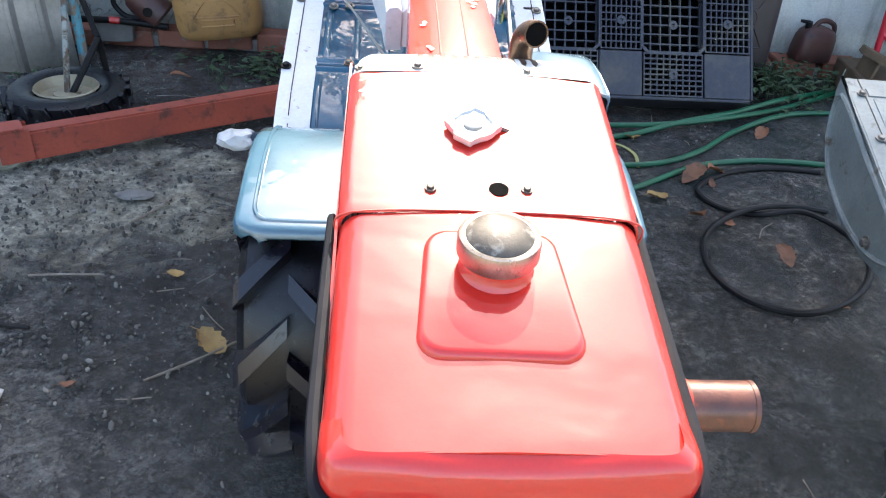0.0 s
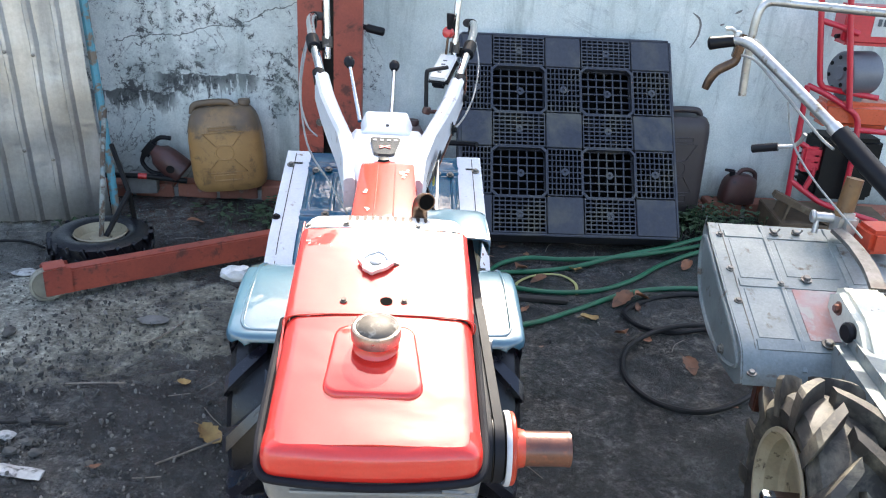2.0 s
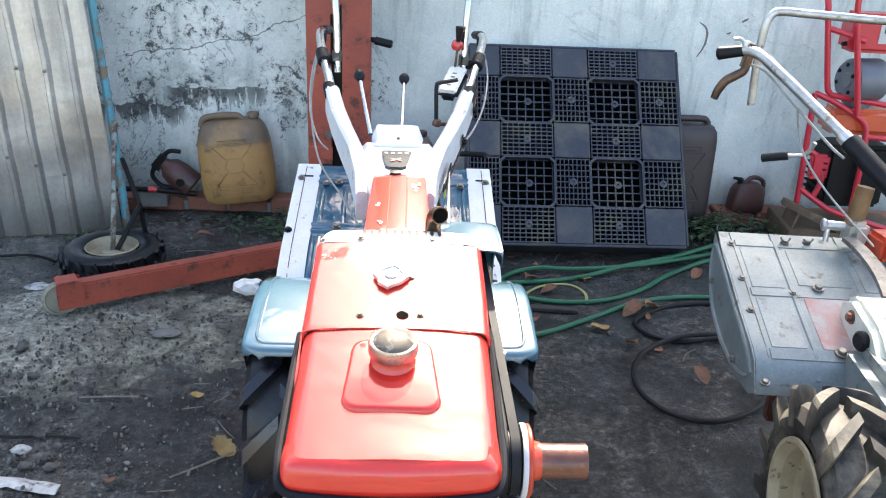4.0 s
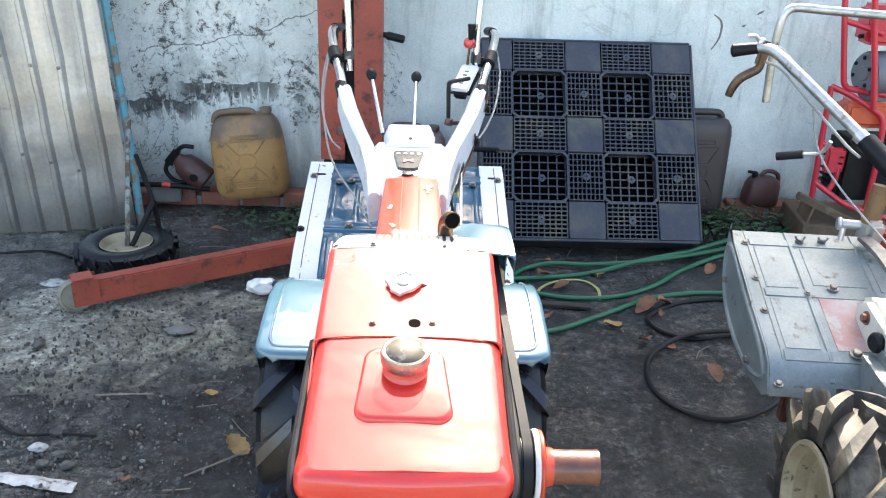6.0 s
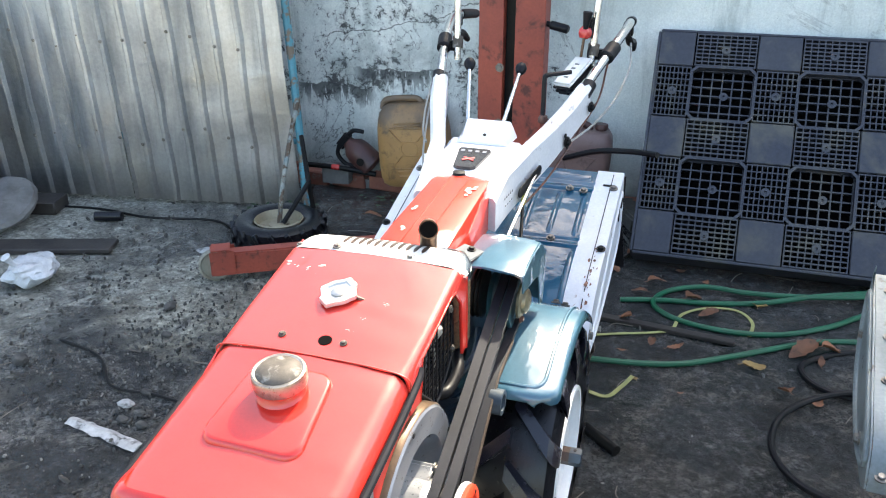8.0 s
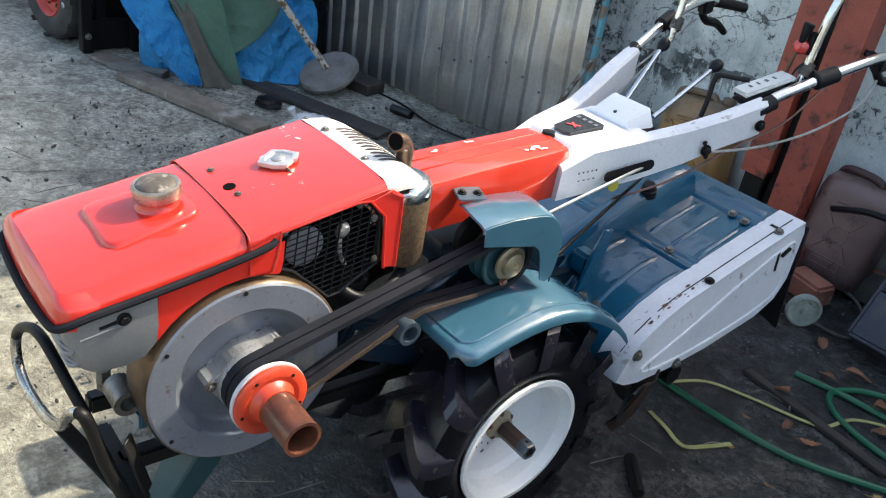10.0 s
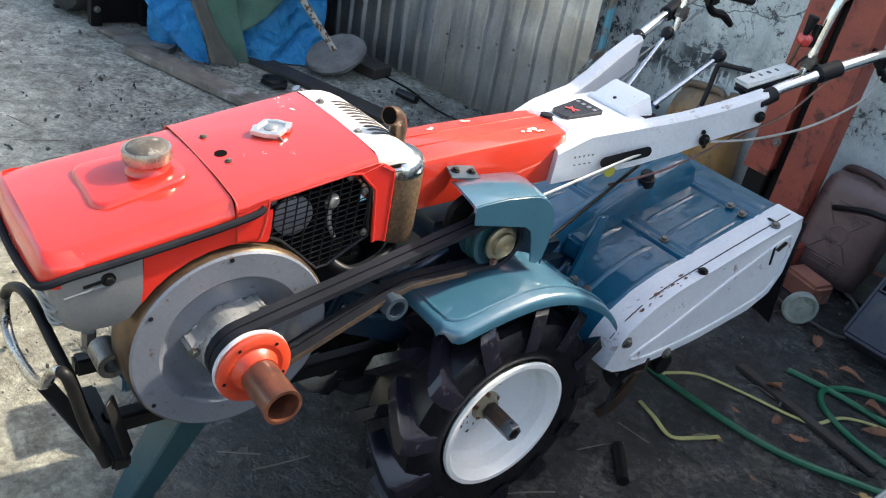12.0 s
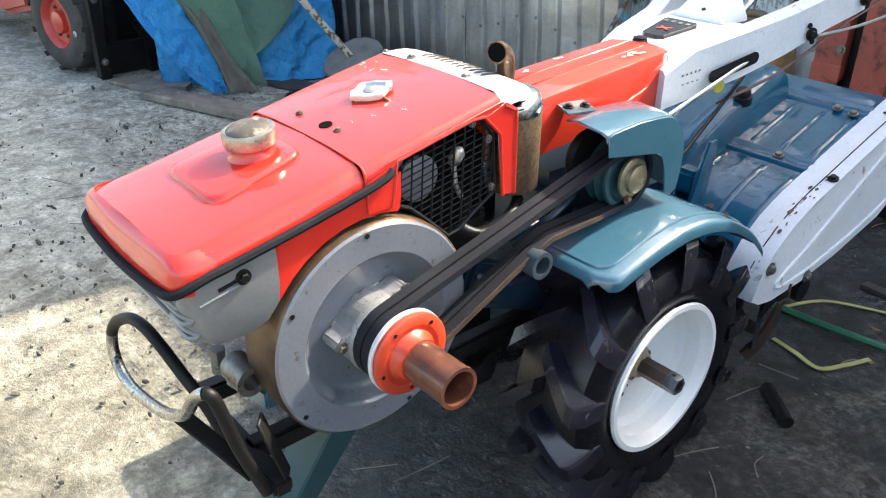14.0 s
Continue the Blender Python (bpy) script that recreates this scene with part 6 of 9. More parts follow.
bm = new_bm()
tube(bm, [(-0.20, 0.93, 0.455), (-0.30, 0.945, 0.44), (-0.43, 0.955, 0.422)], 0.014, 10, 3)
part("side_bar", bm, NAVY, T, "dark blue steel side bar")
bm = new_bm()
bmesh.ops.create_icosphere(bm, subdivisions=3, radius=1.0)
for v in bm.verts:
    d = v.co.normalized()
    k = 1 + 0.3 * noise.noise(d * 1.9) + 0.16 * abs(noise.noise(d * 5.0)) + 0.08 * noise.noise(d * 11)
    v.co = Vector((-0.425 + d.x * 0.045 * k, 0.955 + d.y * 0.028 * k, 0.424 + d.z * 0.022 * k))
part("plastic_wrap", bm, BAG, T, "crumpled clear plastic tied over the bar's end")

# mudguards
for sx in (1, -1):
    X = lambda v: sx * v - (0.004 if sx < 0 else 0)
    bm = new_bm()
    prof = [(v.x, v.y) for v in spline([(y, z, 0) for y, z in ((0.345, 0.578), (0.40, 0.592), (0.47, 0.606), (0.54, 0.612), (0.61, 0.604), (0.68, 0.58), (0.75, 0.54), (0.795, 0.50), (0.81, 0.482))], 4)]
    prof = [(0.3225, 0.560), (0.3235, 0.567), (0.328, 0.573), (0.336, 0.5765)] + prof
    rings = []
    for i, (y, z) in enumerate(prof):
        w = 0.322 - 0.045 * max(0.0, 1 - (y - 0.322) / 0.034) ** 2.2
        lip_z = 0.006 if i < 3 else 0.020
        xs = [(0.150, 0.004), (0.20, 0.004), (0.27, 0.004), (w - 0.012, 0.002), (w - 0.004, -0.001), (w, -0.007 if i > 2 else -0.003), (w + 0.001, -lip_z)]
        up = [Vector((X(a), y, z + d)) for a, d in xs]
        rings.append(up + [p + Vector((0, 0.002, -0.003)) for p in up[::-1]])
    ringed(bm, rings)
    mg = part("mudguard", bm, TEAL, T, "grey-blue pressed mudguard", 40)
    b = new_bm()
    ys = prof[7::3]
    tube(b, [(X(0.165), 0.346, 0.5815), (X(0.25), 0.346, 0.5815), (X(0.278), 0.350, 0.5825), (X(0.289), 0.366, 0.5865)] + [(X(0.291), y, z + 0.003) for y, z in ys], 0.004, 8, 4)
    part("bead", b, TEAL, mg)
    bm = new_bm()
    block(bm, (X(0.19), 0.50, 0.585), (0.10, 0.05, 0.02), (0, 0, 0), 0.004)
    part("mudguard_stay", bm, NAVY, T)
bolt(T, (0.262, 0.745, 0.552), (0, 0.6, 1), 0.007, BRASSY)
bolt(T, (0.245, 0.715, 0.572), (0, 0.6, 1), 0.007, BRASSY)


# wheels with cleated tyres
def build_wheel(parent, x_in, x_out, cy, cz, R, rr, tyre_mat, rim_mat, sgn, lug_mat=None, hub=True):
    """A wheel whose outer face looks along sgn * x."""
    ax, ox, w = (sgn, 0, 0), (x_in, cy, cz), abs(x_out - x_in)
    bm = new_bm()
    c = R - 0.040
    lathe(bm, [(rr + 0.004, 0.012), (rr + 0.03, 0.0), (c - 0.035, -0.004), (c - 0.008, 0.012), (c, 0.035), (c + 0.003, w / 2), (c, w - 0.035), (c - 0.008, w - 0.012), (c - 0.035, w + 0.004), (rr + 0.03, w), (rr + 0.004, w - 0.012)], ox, ax, 56, closed=True)
    tyre = part("tyre", bm, tyre_mat, parent, "black cleated tractor tyre, wet and dirty" if tyre_mat is RUBBER else "tractor tyre caked with pale mud")
    n = 13
    for side in (0, 1):
        for i in range(n):
            a0 = 2 * math.pi * (i + 0.5 * side) / n
            b = new_bm()
            secs = []
            for k in range(6):
                f = (0.0, 0.3, 0.6, 0.82, 0.93, 1.0)[k]
                xx = (w * (0.50 + 0.54 * f)) if side else (w * (0.50 - 0.54 * f))
                a = a0 + 0.34 * f
                rad = R - (0.0, 0.0, 0.001, 0.003, 0.012, 0.040)[k]
                base = c - (0.006, 0.006, 0.006, 0.012, 0.03, 0.055)[k]
                hw = 0.0185 + 0.005 * f
                ring = []
                for da, r in ((-hw * 1.12, base), (-hw * 0.9, rad - 0.006), (-hw * 0.82, rad - 0.0005), (hw * 0.82, rad - 0.0005), (hw * 0.9, rad - 0.006), (hw * 1.12, base)):
                    aa = a + da / R
                    ring.append(Vector((x_in + sgn * xx, cy + r * math.cos(aa), max(cz + r * math.sin(aa), 0.003))))
                secs.append(ring)
            ringed(b, secs)
            part("lug", b, lug_mat or tyre_mat, tyre, sharp=28)
    bm = new_bm()
    lathe(bm, [(rr + 0.008, w - 0.004), (rr + 0.006, w + 0.002), (rr - 0.004, w + 0.002), (rr - 0.008, w - 0.008), (rr - 0.018, w - 0.018), (rr - 0.020, w - 0.05), (rr - 0.032, w - 0.062), (rr - 0.07, w - 0.068), (0.04, w - 0.070), (0.0, w - 0.070)], ox, ax, 56)
    rim = part("rim", bm, rim_mat, parent, "white painted dished wheel rim" if rim_mat is RIM_WHITE else "dirty cream dished wheel rim", 32)
    if hub:
        bm = new_bm()
        lathe(bm, [(0.036, 0.0), (0.036, 0.005), (0.028, 0.009), (0.025, 0.018), (0, 0.018)], (x_in + sgn * (w - 0.072), cy, cz), ax, 24)
        part("hub_flange", bm, RIM_CREAM, rim, "dusty pale hub flange")
        for i in range(5):
            a = 2 * math.pi * i / 5 + 0.4
            bolt(rim, (x_in + sgn * (w - 0.066), cy + 0.030 * math.cos(a), cz + 0.030 * math.sin(a)), ax, 0.0045, RUST)
        bm = new_bm()
        p0 = Vector((x_in + sgn * (w - 0.06), cy, cz))
        lathe(bm, [(0.019, 0.0), (0.02, 0.004), (0.02, 0.085), (0.018, 0.089), (0.0125, 0.089), (0.0125, 0.05), (0, 0.05)], p0, ax, 6)
        part("axle_stub", bm, AXLE_RUST, rim, "six-sided rusty axle stub")
        bm = new_bm()
        lathe(bm, [(0.0203, 0.0), (0.0203, 0.022), (0.018, 0.026), (0.013, 0.026), (0.013, 0.0)], p0 + Vector((sgn * 0.064, 0, 0)), ax, 6)
        part("stub_end", bm, RING, rim, "blue-grey steel stub end")
        bm = new_bm()
        lathe(bm, [(0, 0), (0.004, 0), (0.004, 0.0015), (0, 0.0015)], p0 + Vector((sgn * 0.075, 0, 0.0172)), (0, 0, 1), 8)
        part("pin_hole", bm, BLACK, rim)
    return tyre


for sx in (1, -1):
    xi, xo = (0.150, 0.322) if sx > 0 else (-0.155, -0.327)
    build_wheel(T, xi, xo, 0.535, 0.292, 0.292, 0.150, RUBBER, RIM_WHITE, sx, LUG_RUBBER)
# rusty splashes on the dished rim round the hub
bm = new_bm()
rng = random.Random(21)
for _ in range(22):
    a, r, q = rng.gauss(2.7, 1.1), rng.uniform(0.04, 0.072), rng.uniform(0.0012, 0.0045)
    cy, cz = 0.535 + r * math.cos(a), 0.292 + r * math.sin(a)
    bm.faces.new([bm.verts.new((0.2530 + 0.0007 * (r > 0.06), cy + q * rng.uniform(0.5, 1.1) * math.cos(k), cz + 1.3 * q * rng.uniform(0.5, 1.1) * math.sin(k))) for k in (0, 0.9, 1.8, 2.7, 3.6, 4.5, 5.4)])
tagged(part("rust_wear", bm, AXLE_RUST, T, "rust-brown splashes on the white rim"), kind="stuff")

# chassis, engine block, gearbox, stand and front bar
bm = new_bm()
block(bm, (0.0, 0.05, 0.60), (0.20, 0.42, 0.18), (0, 0, 0), 0.02)
block(bm, (0.02, 0.17, 0.655), (0.22, 0.14, 0.05), (0, 0, 0), 0.015)
part("engine_block", bm, DARK, T)
bm = new_bm()
block(bm, (0.0, 0.60, 0.45), (0.17, 0.34, 0.40), (0, 0, 0), 0.03)
block(bm, (-0.02, 0.84, 0.40), (0.12, 0.22, 0.20), (0, 0, 0), 0.03)
part("gearbox", bm, NAVY, T)
bm = new_bm()
rod(bm, (-0.24, 0.535, 0.292), (0.24, 0.535, 0.292), 0.04, seg=20)
part("axle", bm, DARK, T)
for sx in (1, -1):
    bm = new_bm()
    block(bm, (sx * 0.085 + 0.01, 0.085, 0.388), (0.032, 0.60, 0.036), (0, 0, 0), 0.005)
    part("frame_rail", bm, DARK, T, "greasy black frame rail")
bm = new_bm()
block(bm, (0.10, 0.30, 0.50), (0.08, 0.26, 0.09), (-24, 0, 0), 0.008)
part("belt_side_frame", bm, NAVY, T)
bm = new_bm()
tube(bm, [(0.12, 0.16, 0.665), (0.145, 0.20, 0.64), (0.15, 0.26, 0.655), (0.13, 0.30, 0.67)], 0.011, 10, 5)
part("exhaust_elbow", bm, BLACK, T)
for pts in ([(0.12, 0.30, 0.58), (0.15, 0.36, 0.62), (0.14, 0.43, 0.64)], [(0.10, 0.32, 0.52), (0.15, 0.38, 0.55), (0.13, 0.46, 0.60)], [(0.14, 0.20, 0.56), (0.16, 0.27, 0.53), (0.12, 0.36, 0.50)]):
    bm = new_bm()
    tube(bm, pts, 0.007, 8, 5)
    part("linkage", bm, NAVY, T)
bm = new_bm()
block(bm, (0.13, 0.345, 0.585), (0.03, 0.03, 0.05), (0, 15, 0), 0.004)
part("tension_bracket", bm, TEAL, T)
bm = new_bm()
ringed(bm, [[Vector((x, y, z)) for x, y in q] for z, q in ((0.40, [(0.05, -0.09), (0.14, -0.09), (0.14, -0.02), (0.05, -0.02)]), (0.05, [(-0.085, -0.135), (-0.015, -0.135), (-0.015, -0.08), (-0.085, -0.08)]), (0.0, [(-0.095, -0.145), (-0.02, -0.145), (-0.02, -0.085), (-0.095, -0.085)]))])
bevel_all(bm, list(bm.verts), 0.004, 1)
part("front_stand", bm, STAND_TEAL, T, "dull dark teal folding front stand")
bm = new_bm()
block(bm, (0.10, -0.215, 0.388), (0.20, 0.03, 0.026), (0, 0, 0), 0.005)
part("front_crossmember", bm, DARK, T)
bm = new_bm()
pipe(bm, (0.05, -0.20, 0.515), (0.105, -0.20, 0.515), 0.024, 0.010, 18)
rod(bm, (0.03, -0.215, 0.54), (0.03, -0.215, 0.50), 0.012, seg=6)
part("front_lug", bm, STEEL, T)
bm = new_bm()
block(bm, (0.06, -0.17, 0.475), (0.10, 0.05, 0.035), (0, 0, 10), 0.004)
part("front_pad", bm, TEAL, T)
bm = new_bm()
BAR = spline([(0.185, -0.235, 0.385), (0.172, -0.262, 0.47), (0.165, -0.280, 0.55), (0.158, -0.290, 0.571), (0.138, -0.299, 0.556), (0.097, -0.301, 0.505), (0.03, -0.302, 0.463), (-0.04, -0.303, 0.440), (-0.12, -0.303, 0.424), (-0.170, -0.302, 0.436), (-0.186, -0.300, 0.474), (-0.165, -0.296, 0.518), (-0.12, -0.287, 0.548), (-0.08, -0.280, 0.552), (-0.045, -0.273, 0.536), (0.0, -0.262, 0.50), (0.045, -0.248, 0.455), (0.085, -0.235, 0.39)], 6)
tube(bm, BAR[:20], 0.0094, 14, 1)
tube(bm, BAR[63:], 0.0094, 14, 1)
part("front_bar", bm, DARK, T, "bent black front guard bar worn to bare steel")
bm = new_bm()
tube(bm, BAR[19:64], 0.0093, 14, 1)
part("front_bar", bm, BAR_STEEL, T, "front bend of the bar worn to bright steel")
for x0, y0, z0, x1, y1, z1, w, h in ((0.055, -0.295, 0.475, 0.15, -0.235, 0.392, 0.016, 0.003), (0.165, -0.225, 0.50, 0.185, -0.20, 0.395, 0.003, 0.016)):
    bm = new_bm()
    a, b = Vector((x0, y0, z0)), Vector((x1, y1, z1))
    block(bm, (a + b) / 2, (0.030, 0.005, (b - a).length), [math.degrees(v) for v in (b - a).to_track_quat("Z", "Y").to_euler()], 0.0015, 1)
    part("front_stay", bm, DARK, T)


# ---- the silver power tiller beside it ----
S = thing("power_tiller", "worn silver walking tractor with rotary tiller and mud-caked wheels", "power tiller", pose(1.185, 0.25, 0, 0, 0, -7))


def build_silver():
    # the cover stands in a frame of its own: x across, y towards the handles from its front foot
    M2 = S.matrix_world.inverted() @ pose(0.94, 0.519, 0, 0, 0, -4.4)
    prof = [(-0.016, 0.376), (-0.005, 0.398), (0.012, 0.43), (0.026, 0.447), (0.06, 0.466), (0.186, 0.506), (0.301, 0.547), (0.443, 0.592), (0.50, 0.607)]
    xl, xr = -0.034, 0.60

    def zc(y):
        for (a, b), (c, d) in zip(prof, prof[1:]):
            if a <= y <= c:
                return b + (d - b) * (y - a) / (c - a)
        return prof[-1][1]

    def put(name, b, material, parent, label="", sharp=38):
        bmesh.ops.transform(b, matrix=M2, verts=b.verts)
        return part(name, b, material, parent, label, sharp)

    def raised(b, x0, x1, y0, y1, h, n=6, inset=0.003):
        """A pressed area that follows the cover."""
        ys = [y0 + (y1 - y0) * i / n for i in range(n + 1)]
        return ringed(b, [[Vector((x0, y, zc(y) - 0.003)), Vector((x0 + inset, y, zc(y) + h)), Vector((x1 - inset, y, zc(y) + h)), Vector((x1, y, zc(y) - 0.003))] for y in ys])

    bm = new_bm()
    cover_skin(bm, xl, xr, 0.0, prof)
    cov = put("tiller_cover", bm, SILVER, S, "silver painted rotary cover rubbed to red in one panel", 30)
    for i, (x0, x1, y0, y1) in enumerate(((0.012, 0.104, 0.272, 0.428), (0.012, 0.104, 0.062, 0.234), (0.142, 0.29, 0.285, 0.428), (0.142, 0.29, 0.062, 0.238), (0.32, 0.56, 0.272, 0.428), (0.32, 0.56, 0.062, 0.234))):
        put("pressed_panel", raised(new_bm(), x0, x1, y0, y1, 0.002), SILVER_RED if i == 3 else SILVER, cov, "panel rubbed to red paint" if i == 3 else "")
    for x0, x1, y0, y1, h in ((0.111, 0.130, 0.0, 0.495, 0.0045), (0.298, 0.316, 0.0, 0.495, 0.0045)):
        put("rib", raised(new_bm(), x0, x1, y0, y1, h, 14, 0.005), SILVER, cov)
    for y0, y1 in ((0.436, 0.462), (0.240, 0.266), (0.030, 0.056)):
        put("cross_strip", raised(new_bm(), 0.004, xr - 0.004, y0, y1, 0.003, 3), SILVER, cov)
    put("band_seam", raised(new_bm(), -0.002, 0.001, 0.0, 0.495, 0.0025, 14, 0.0008), STEEL, cov)
    bm = new_bm()
    ol = prof + [(0.492, 0.632), (0.502, 0.58), (0.48, 0.47), (0.42, 0.40), (0.30, 0.352), (0.15, 0.34), (0.02, 0.352)]
    plate(bm, ol, 0.004, yz(xl - 0.005), 0.001)
    sd = put("side_plate", bm, SILVER, S, "dented silver side plate")
    b = new_bm()
    tube(b, [(xl - 0.007, y, z) for y, z in ((0.03, 0.40), (0.08, 0.45), (0.28, 0.52), (0.46, 0.58), (0.47, 0.50), (0.41, 0.42), (0.29, 0.372), (0.14, 0.36))], 0.006, 6, 4, closed=True)
    put("pressed_rim", b, SILVER, sd)
    bm = new_bm()
    plate(bm, ol, 0.004, yz(xr + 0.002), 0.001)
    put("side_plate", bm, SILVER, S)

    def cover_bolt(x, y, r, up=0.008, axis=(0, -0.3, 1)):
        bolt(S, M2 @ Vector((x, y, zc(y) + up)), M2.to_3x3() @ Vector(axis), r, STEEL)

    for x, y, r in ((-0.012, -0.004, 0.008), (-0.011, 0.186, 0.007), (-0.008, 0.301, 0.007), (-0.007, 0.443, 0.007), (0.192, 0.272, 0.010), (0.185, 0.05, 0.011), (0.151, 0.455, 0.008), (0.216, 0.462, 0.008), (0.118, 0.25, 0.006)):
        cover_bolt(x, y, r, 0.002 if x < 0 else 0.007)
    for x in (0.151, 0.216):
        b = new_bm()
        for sx in (-1, 1):
            tube(b, [(x, 0.455, zc(0.455) + 0.010), (x + sx * 0.010, 0.455, zc(0.455) + 0.014), (x + sx * 0.014, 0.455, zc(0.455) + 0.022)], 0.003, 6, 3)
        put("wing_nut", b, STEEL, cov)
    bolt(S, M2 @ Vector((-0.041, 0.153, 0.376)), M2.to_3x3() @ Vector((-1, 0, 0)), 0.010)
    bm = new_bm()
    block(bm, (0.03, 0.02, 0.33), (0.03, 0.03, 0.10), (0, 0, 0), 0.004)
    put("drain_stub", bm, RUST, S)
    # cream gear casting and its bolt knobs
    bm = new_bm()
    ringed(bm, [[Vector((x, y, z)) for y, z in ((0.0, 0.455), (0.10, 0.455), (0.195, 0.50), (0.20, 0.555), (0.14, 0.585), (0.0, 0.56), (-0.08, 0.50))] for x in (0.222, 0.34)])
    bevel_all(bm, list(bm.verts), 0.016, 3)
    put("gear_casting", bm, CREAM, S, "cream painted gear casting")
    bolt(S, M2 @ Vector((0.2205, 0.12, 0.535)), M2.to_3x3() @ Vector((-1, 0, 0)), 0.012, RUST)
    bm = new_bm()
    lathe(bm, [(0, 0), (0.022, 0), (0.026, 0.006), (0.026, 0.016), (0.02, 0.022), (0, 0.022)], (0.224, 0.03, 0.515), (-1, -0.2, 0), 18)
    put("filler_plug", bm, BLACK, S)
    bm = new_bm()
    tube(bm, [(0.26, 0.445, 0.615), (0.262, 0.45, 0.64), (0.262, 0.455, 0.662)], 0.008, 10, 3)
    rod(bm, (0.245, 0.458, 0.662), (0.31, 0.45, 0.662), 0.014, seg=14, bevel=0.004)
    rod(bm, (0.245, 0.458, 0.662), (0.258, 0.456, 0.662), 0.019, seg=14, bevel=0.004)
    block(bm, (0.335, 0.44, 0.65), (0.06, 0.07, 0.075), (0, 0, 10), 0.015)
    put("adjuster_casting", bm, ALU, S, "bare aluminium adjuster casting")
    bm = new_bm()
    rod(bm, (0.33, 0.45, 0.66), (0.345, 0.46, 0.78), 0.026, 0.024, 16)
    put("adjuster_post", bm, GREASED, S, "yellow-brown greasy post")
    bm = new_bm()
    tube(bm, [(0.30, 0.40, 0.645), (0.325, 0.33, 0.625), (0.335, 0.24, 0.60), (0.33, 0.16, 0.575)], 0.012, 10, 5, flat=(0.020, 0.006))
    put("hitch_strap", bm, STEEL, S)
    bm = new_bm()
    block(bm, (0.42, 0.40, 0.63), (0.10, 0.10, 0.07), (0, 0, 8), 0.012)
    put("red_lever", bm, ORANGE, S)
    bm = new_bm()
    block(bm, (0.12, 0.28, 0.36), (0.10, 0.16, 0.26), (0, 0, 0), 0.02)
    block(bm, (0.06, 0.10, 0.42), (0.30, 0.40, 0.18), (0, 0, 0), 0.03)
    part("gearbox", bm, SILVER, S)
    bm = new_bm()
    rod(bm, (-0.20, 0.0, 0.285), (0.2, 0.0, 0.285), 0.04, seg=18)
    part("axle", bm, DARK, S)
    # handle with its sleeve, grip, lever and rear bar
    L = S.matrix_world.inverted()

    def w(x, y, z):
        return L @ Vector((x, y, z))

    bm = new_bm()
    tube(bm, [w(0.995, 1.205, 1.108), w(1.03, 1.16, 1.105), w(1.07, 1.08, 1.065), w(1.125, 0.98, 1.005), w(1.185, 0.868, 0.938), w(1.20, 0.84, 0.92)], 0.0155, 14, 6)
    part("handle_tube", bm, DULL_PLATE, S, "dull plated handle tube")
    bm = new_bm()
    tube(bm, [w(1.19, 0.86, 0.932), w(1.235, 0.77, 0.875), w(1.29, 0.65, 0.80), w(1.30, 0.55, 0.70)], 0.027, 16, 4)
    part("handle_sleeve", bm, BLACK, S, "thick black rubber sleeve")
    bm = new_bm()
    rod(bm, w(1.178, 0.88, 0.944), w(1.192, 0.855, 0.928), 0.020, seg=14)
    part("collar", bm, ALU, S)
    bm = new_bm()
    tube(bm, [w(1.0, 1.20, 1.106), w(0.985, 1.205, 1.104), w(0.96, 1.213, 1.099), w(0.938, 1.221, 1.094), w(0.928, 1.224, 1.092)], lambda f: 0.0155 + 0.005 * f - 0.012 * max(0.0, f - 0.82) / 0.18, 16, 5)
    part("grip", bm, BLACK, S, "black rubber grip")
    bm = new_bm()
    block(bm, w(1.012, 1.19, 1.092), (0.026, 0.03, 0.075), (0, 10, 0), 0.006)
    tube(bm, [w(1.012, 1.19, 1.075), w(1.006, 1.19, 1.05), w(0.988, 1.195, 1.036), w(0.962, 1.20, 1.018), w(0.946, 1.205, 0.99), w(0.938, 1.207, 0.962)], lambda f: 0.011 + 0.003 * math.sin(3.1 * f), 10, 5)
    part("clutch_lever", bm, STUB, S, "greasy brown hand lever")
    bm = new_bm()
    lathe(bm, [(0, 0), (0.012, 0), (0.014, 0.008), (0.01, 0.02), (0, 0.02)], w(1.005, 1.2, 1.115), (0, 0, 1), 10)
    tube(bm, [w(1.0, 1.2, 1.128), w(0.985, 1.2, 1.14), w(0.968, 1.205, 1.138)], 0.006, 8, 3)
    part("decompression_lever", bm, ALU, S)
    bm = new_bm()
    tube(bm, [w(1.077, 1.26, 0.935), w(1.072, 1.262, 1.06), w(1.076, 1.264, 1.16), w(1.088, 1.265, 1.20), w(1.115, 1.262, 1.215), w(1.20, 1.25, 1.212), w(1.40, 1.22, 1.205), w(1.60, 1.2, 1.2)], 0.0125, 12, 6)
    part("rear_bar", bm, DULL_PLATE, S, "bent plated upper bar")
    for pts, r in (([w(1.012, 1.19, 1.118), w(1.05, 1.15, 1.112), w(1.10, 1.03, 1.035), w(1.17, 0.90, 0.955)], 0.0035),
                   ([w(1.01, 1.19, 1.07), w(1.05, 1.14, 1.06), w(1.10, 1.02, 0.99), w(1.16, 0.90, 0.91), w(1.18, 0.85, 0.89)], 0.004),
                   ([w(1.10, 1.0, 0.98), w(1.13, 0.98, 0.87), w(1.18, 0.90, 0.78), w(1.26, 0.75, 0.68)], 0.003)):
        b = new_bm()
        tube(b, pts, r, 6, 5)
        part("cable", b, SHEATH, S)
    bm = new_bm()
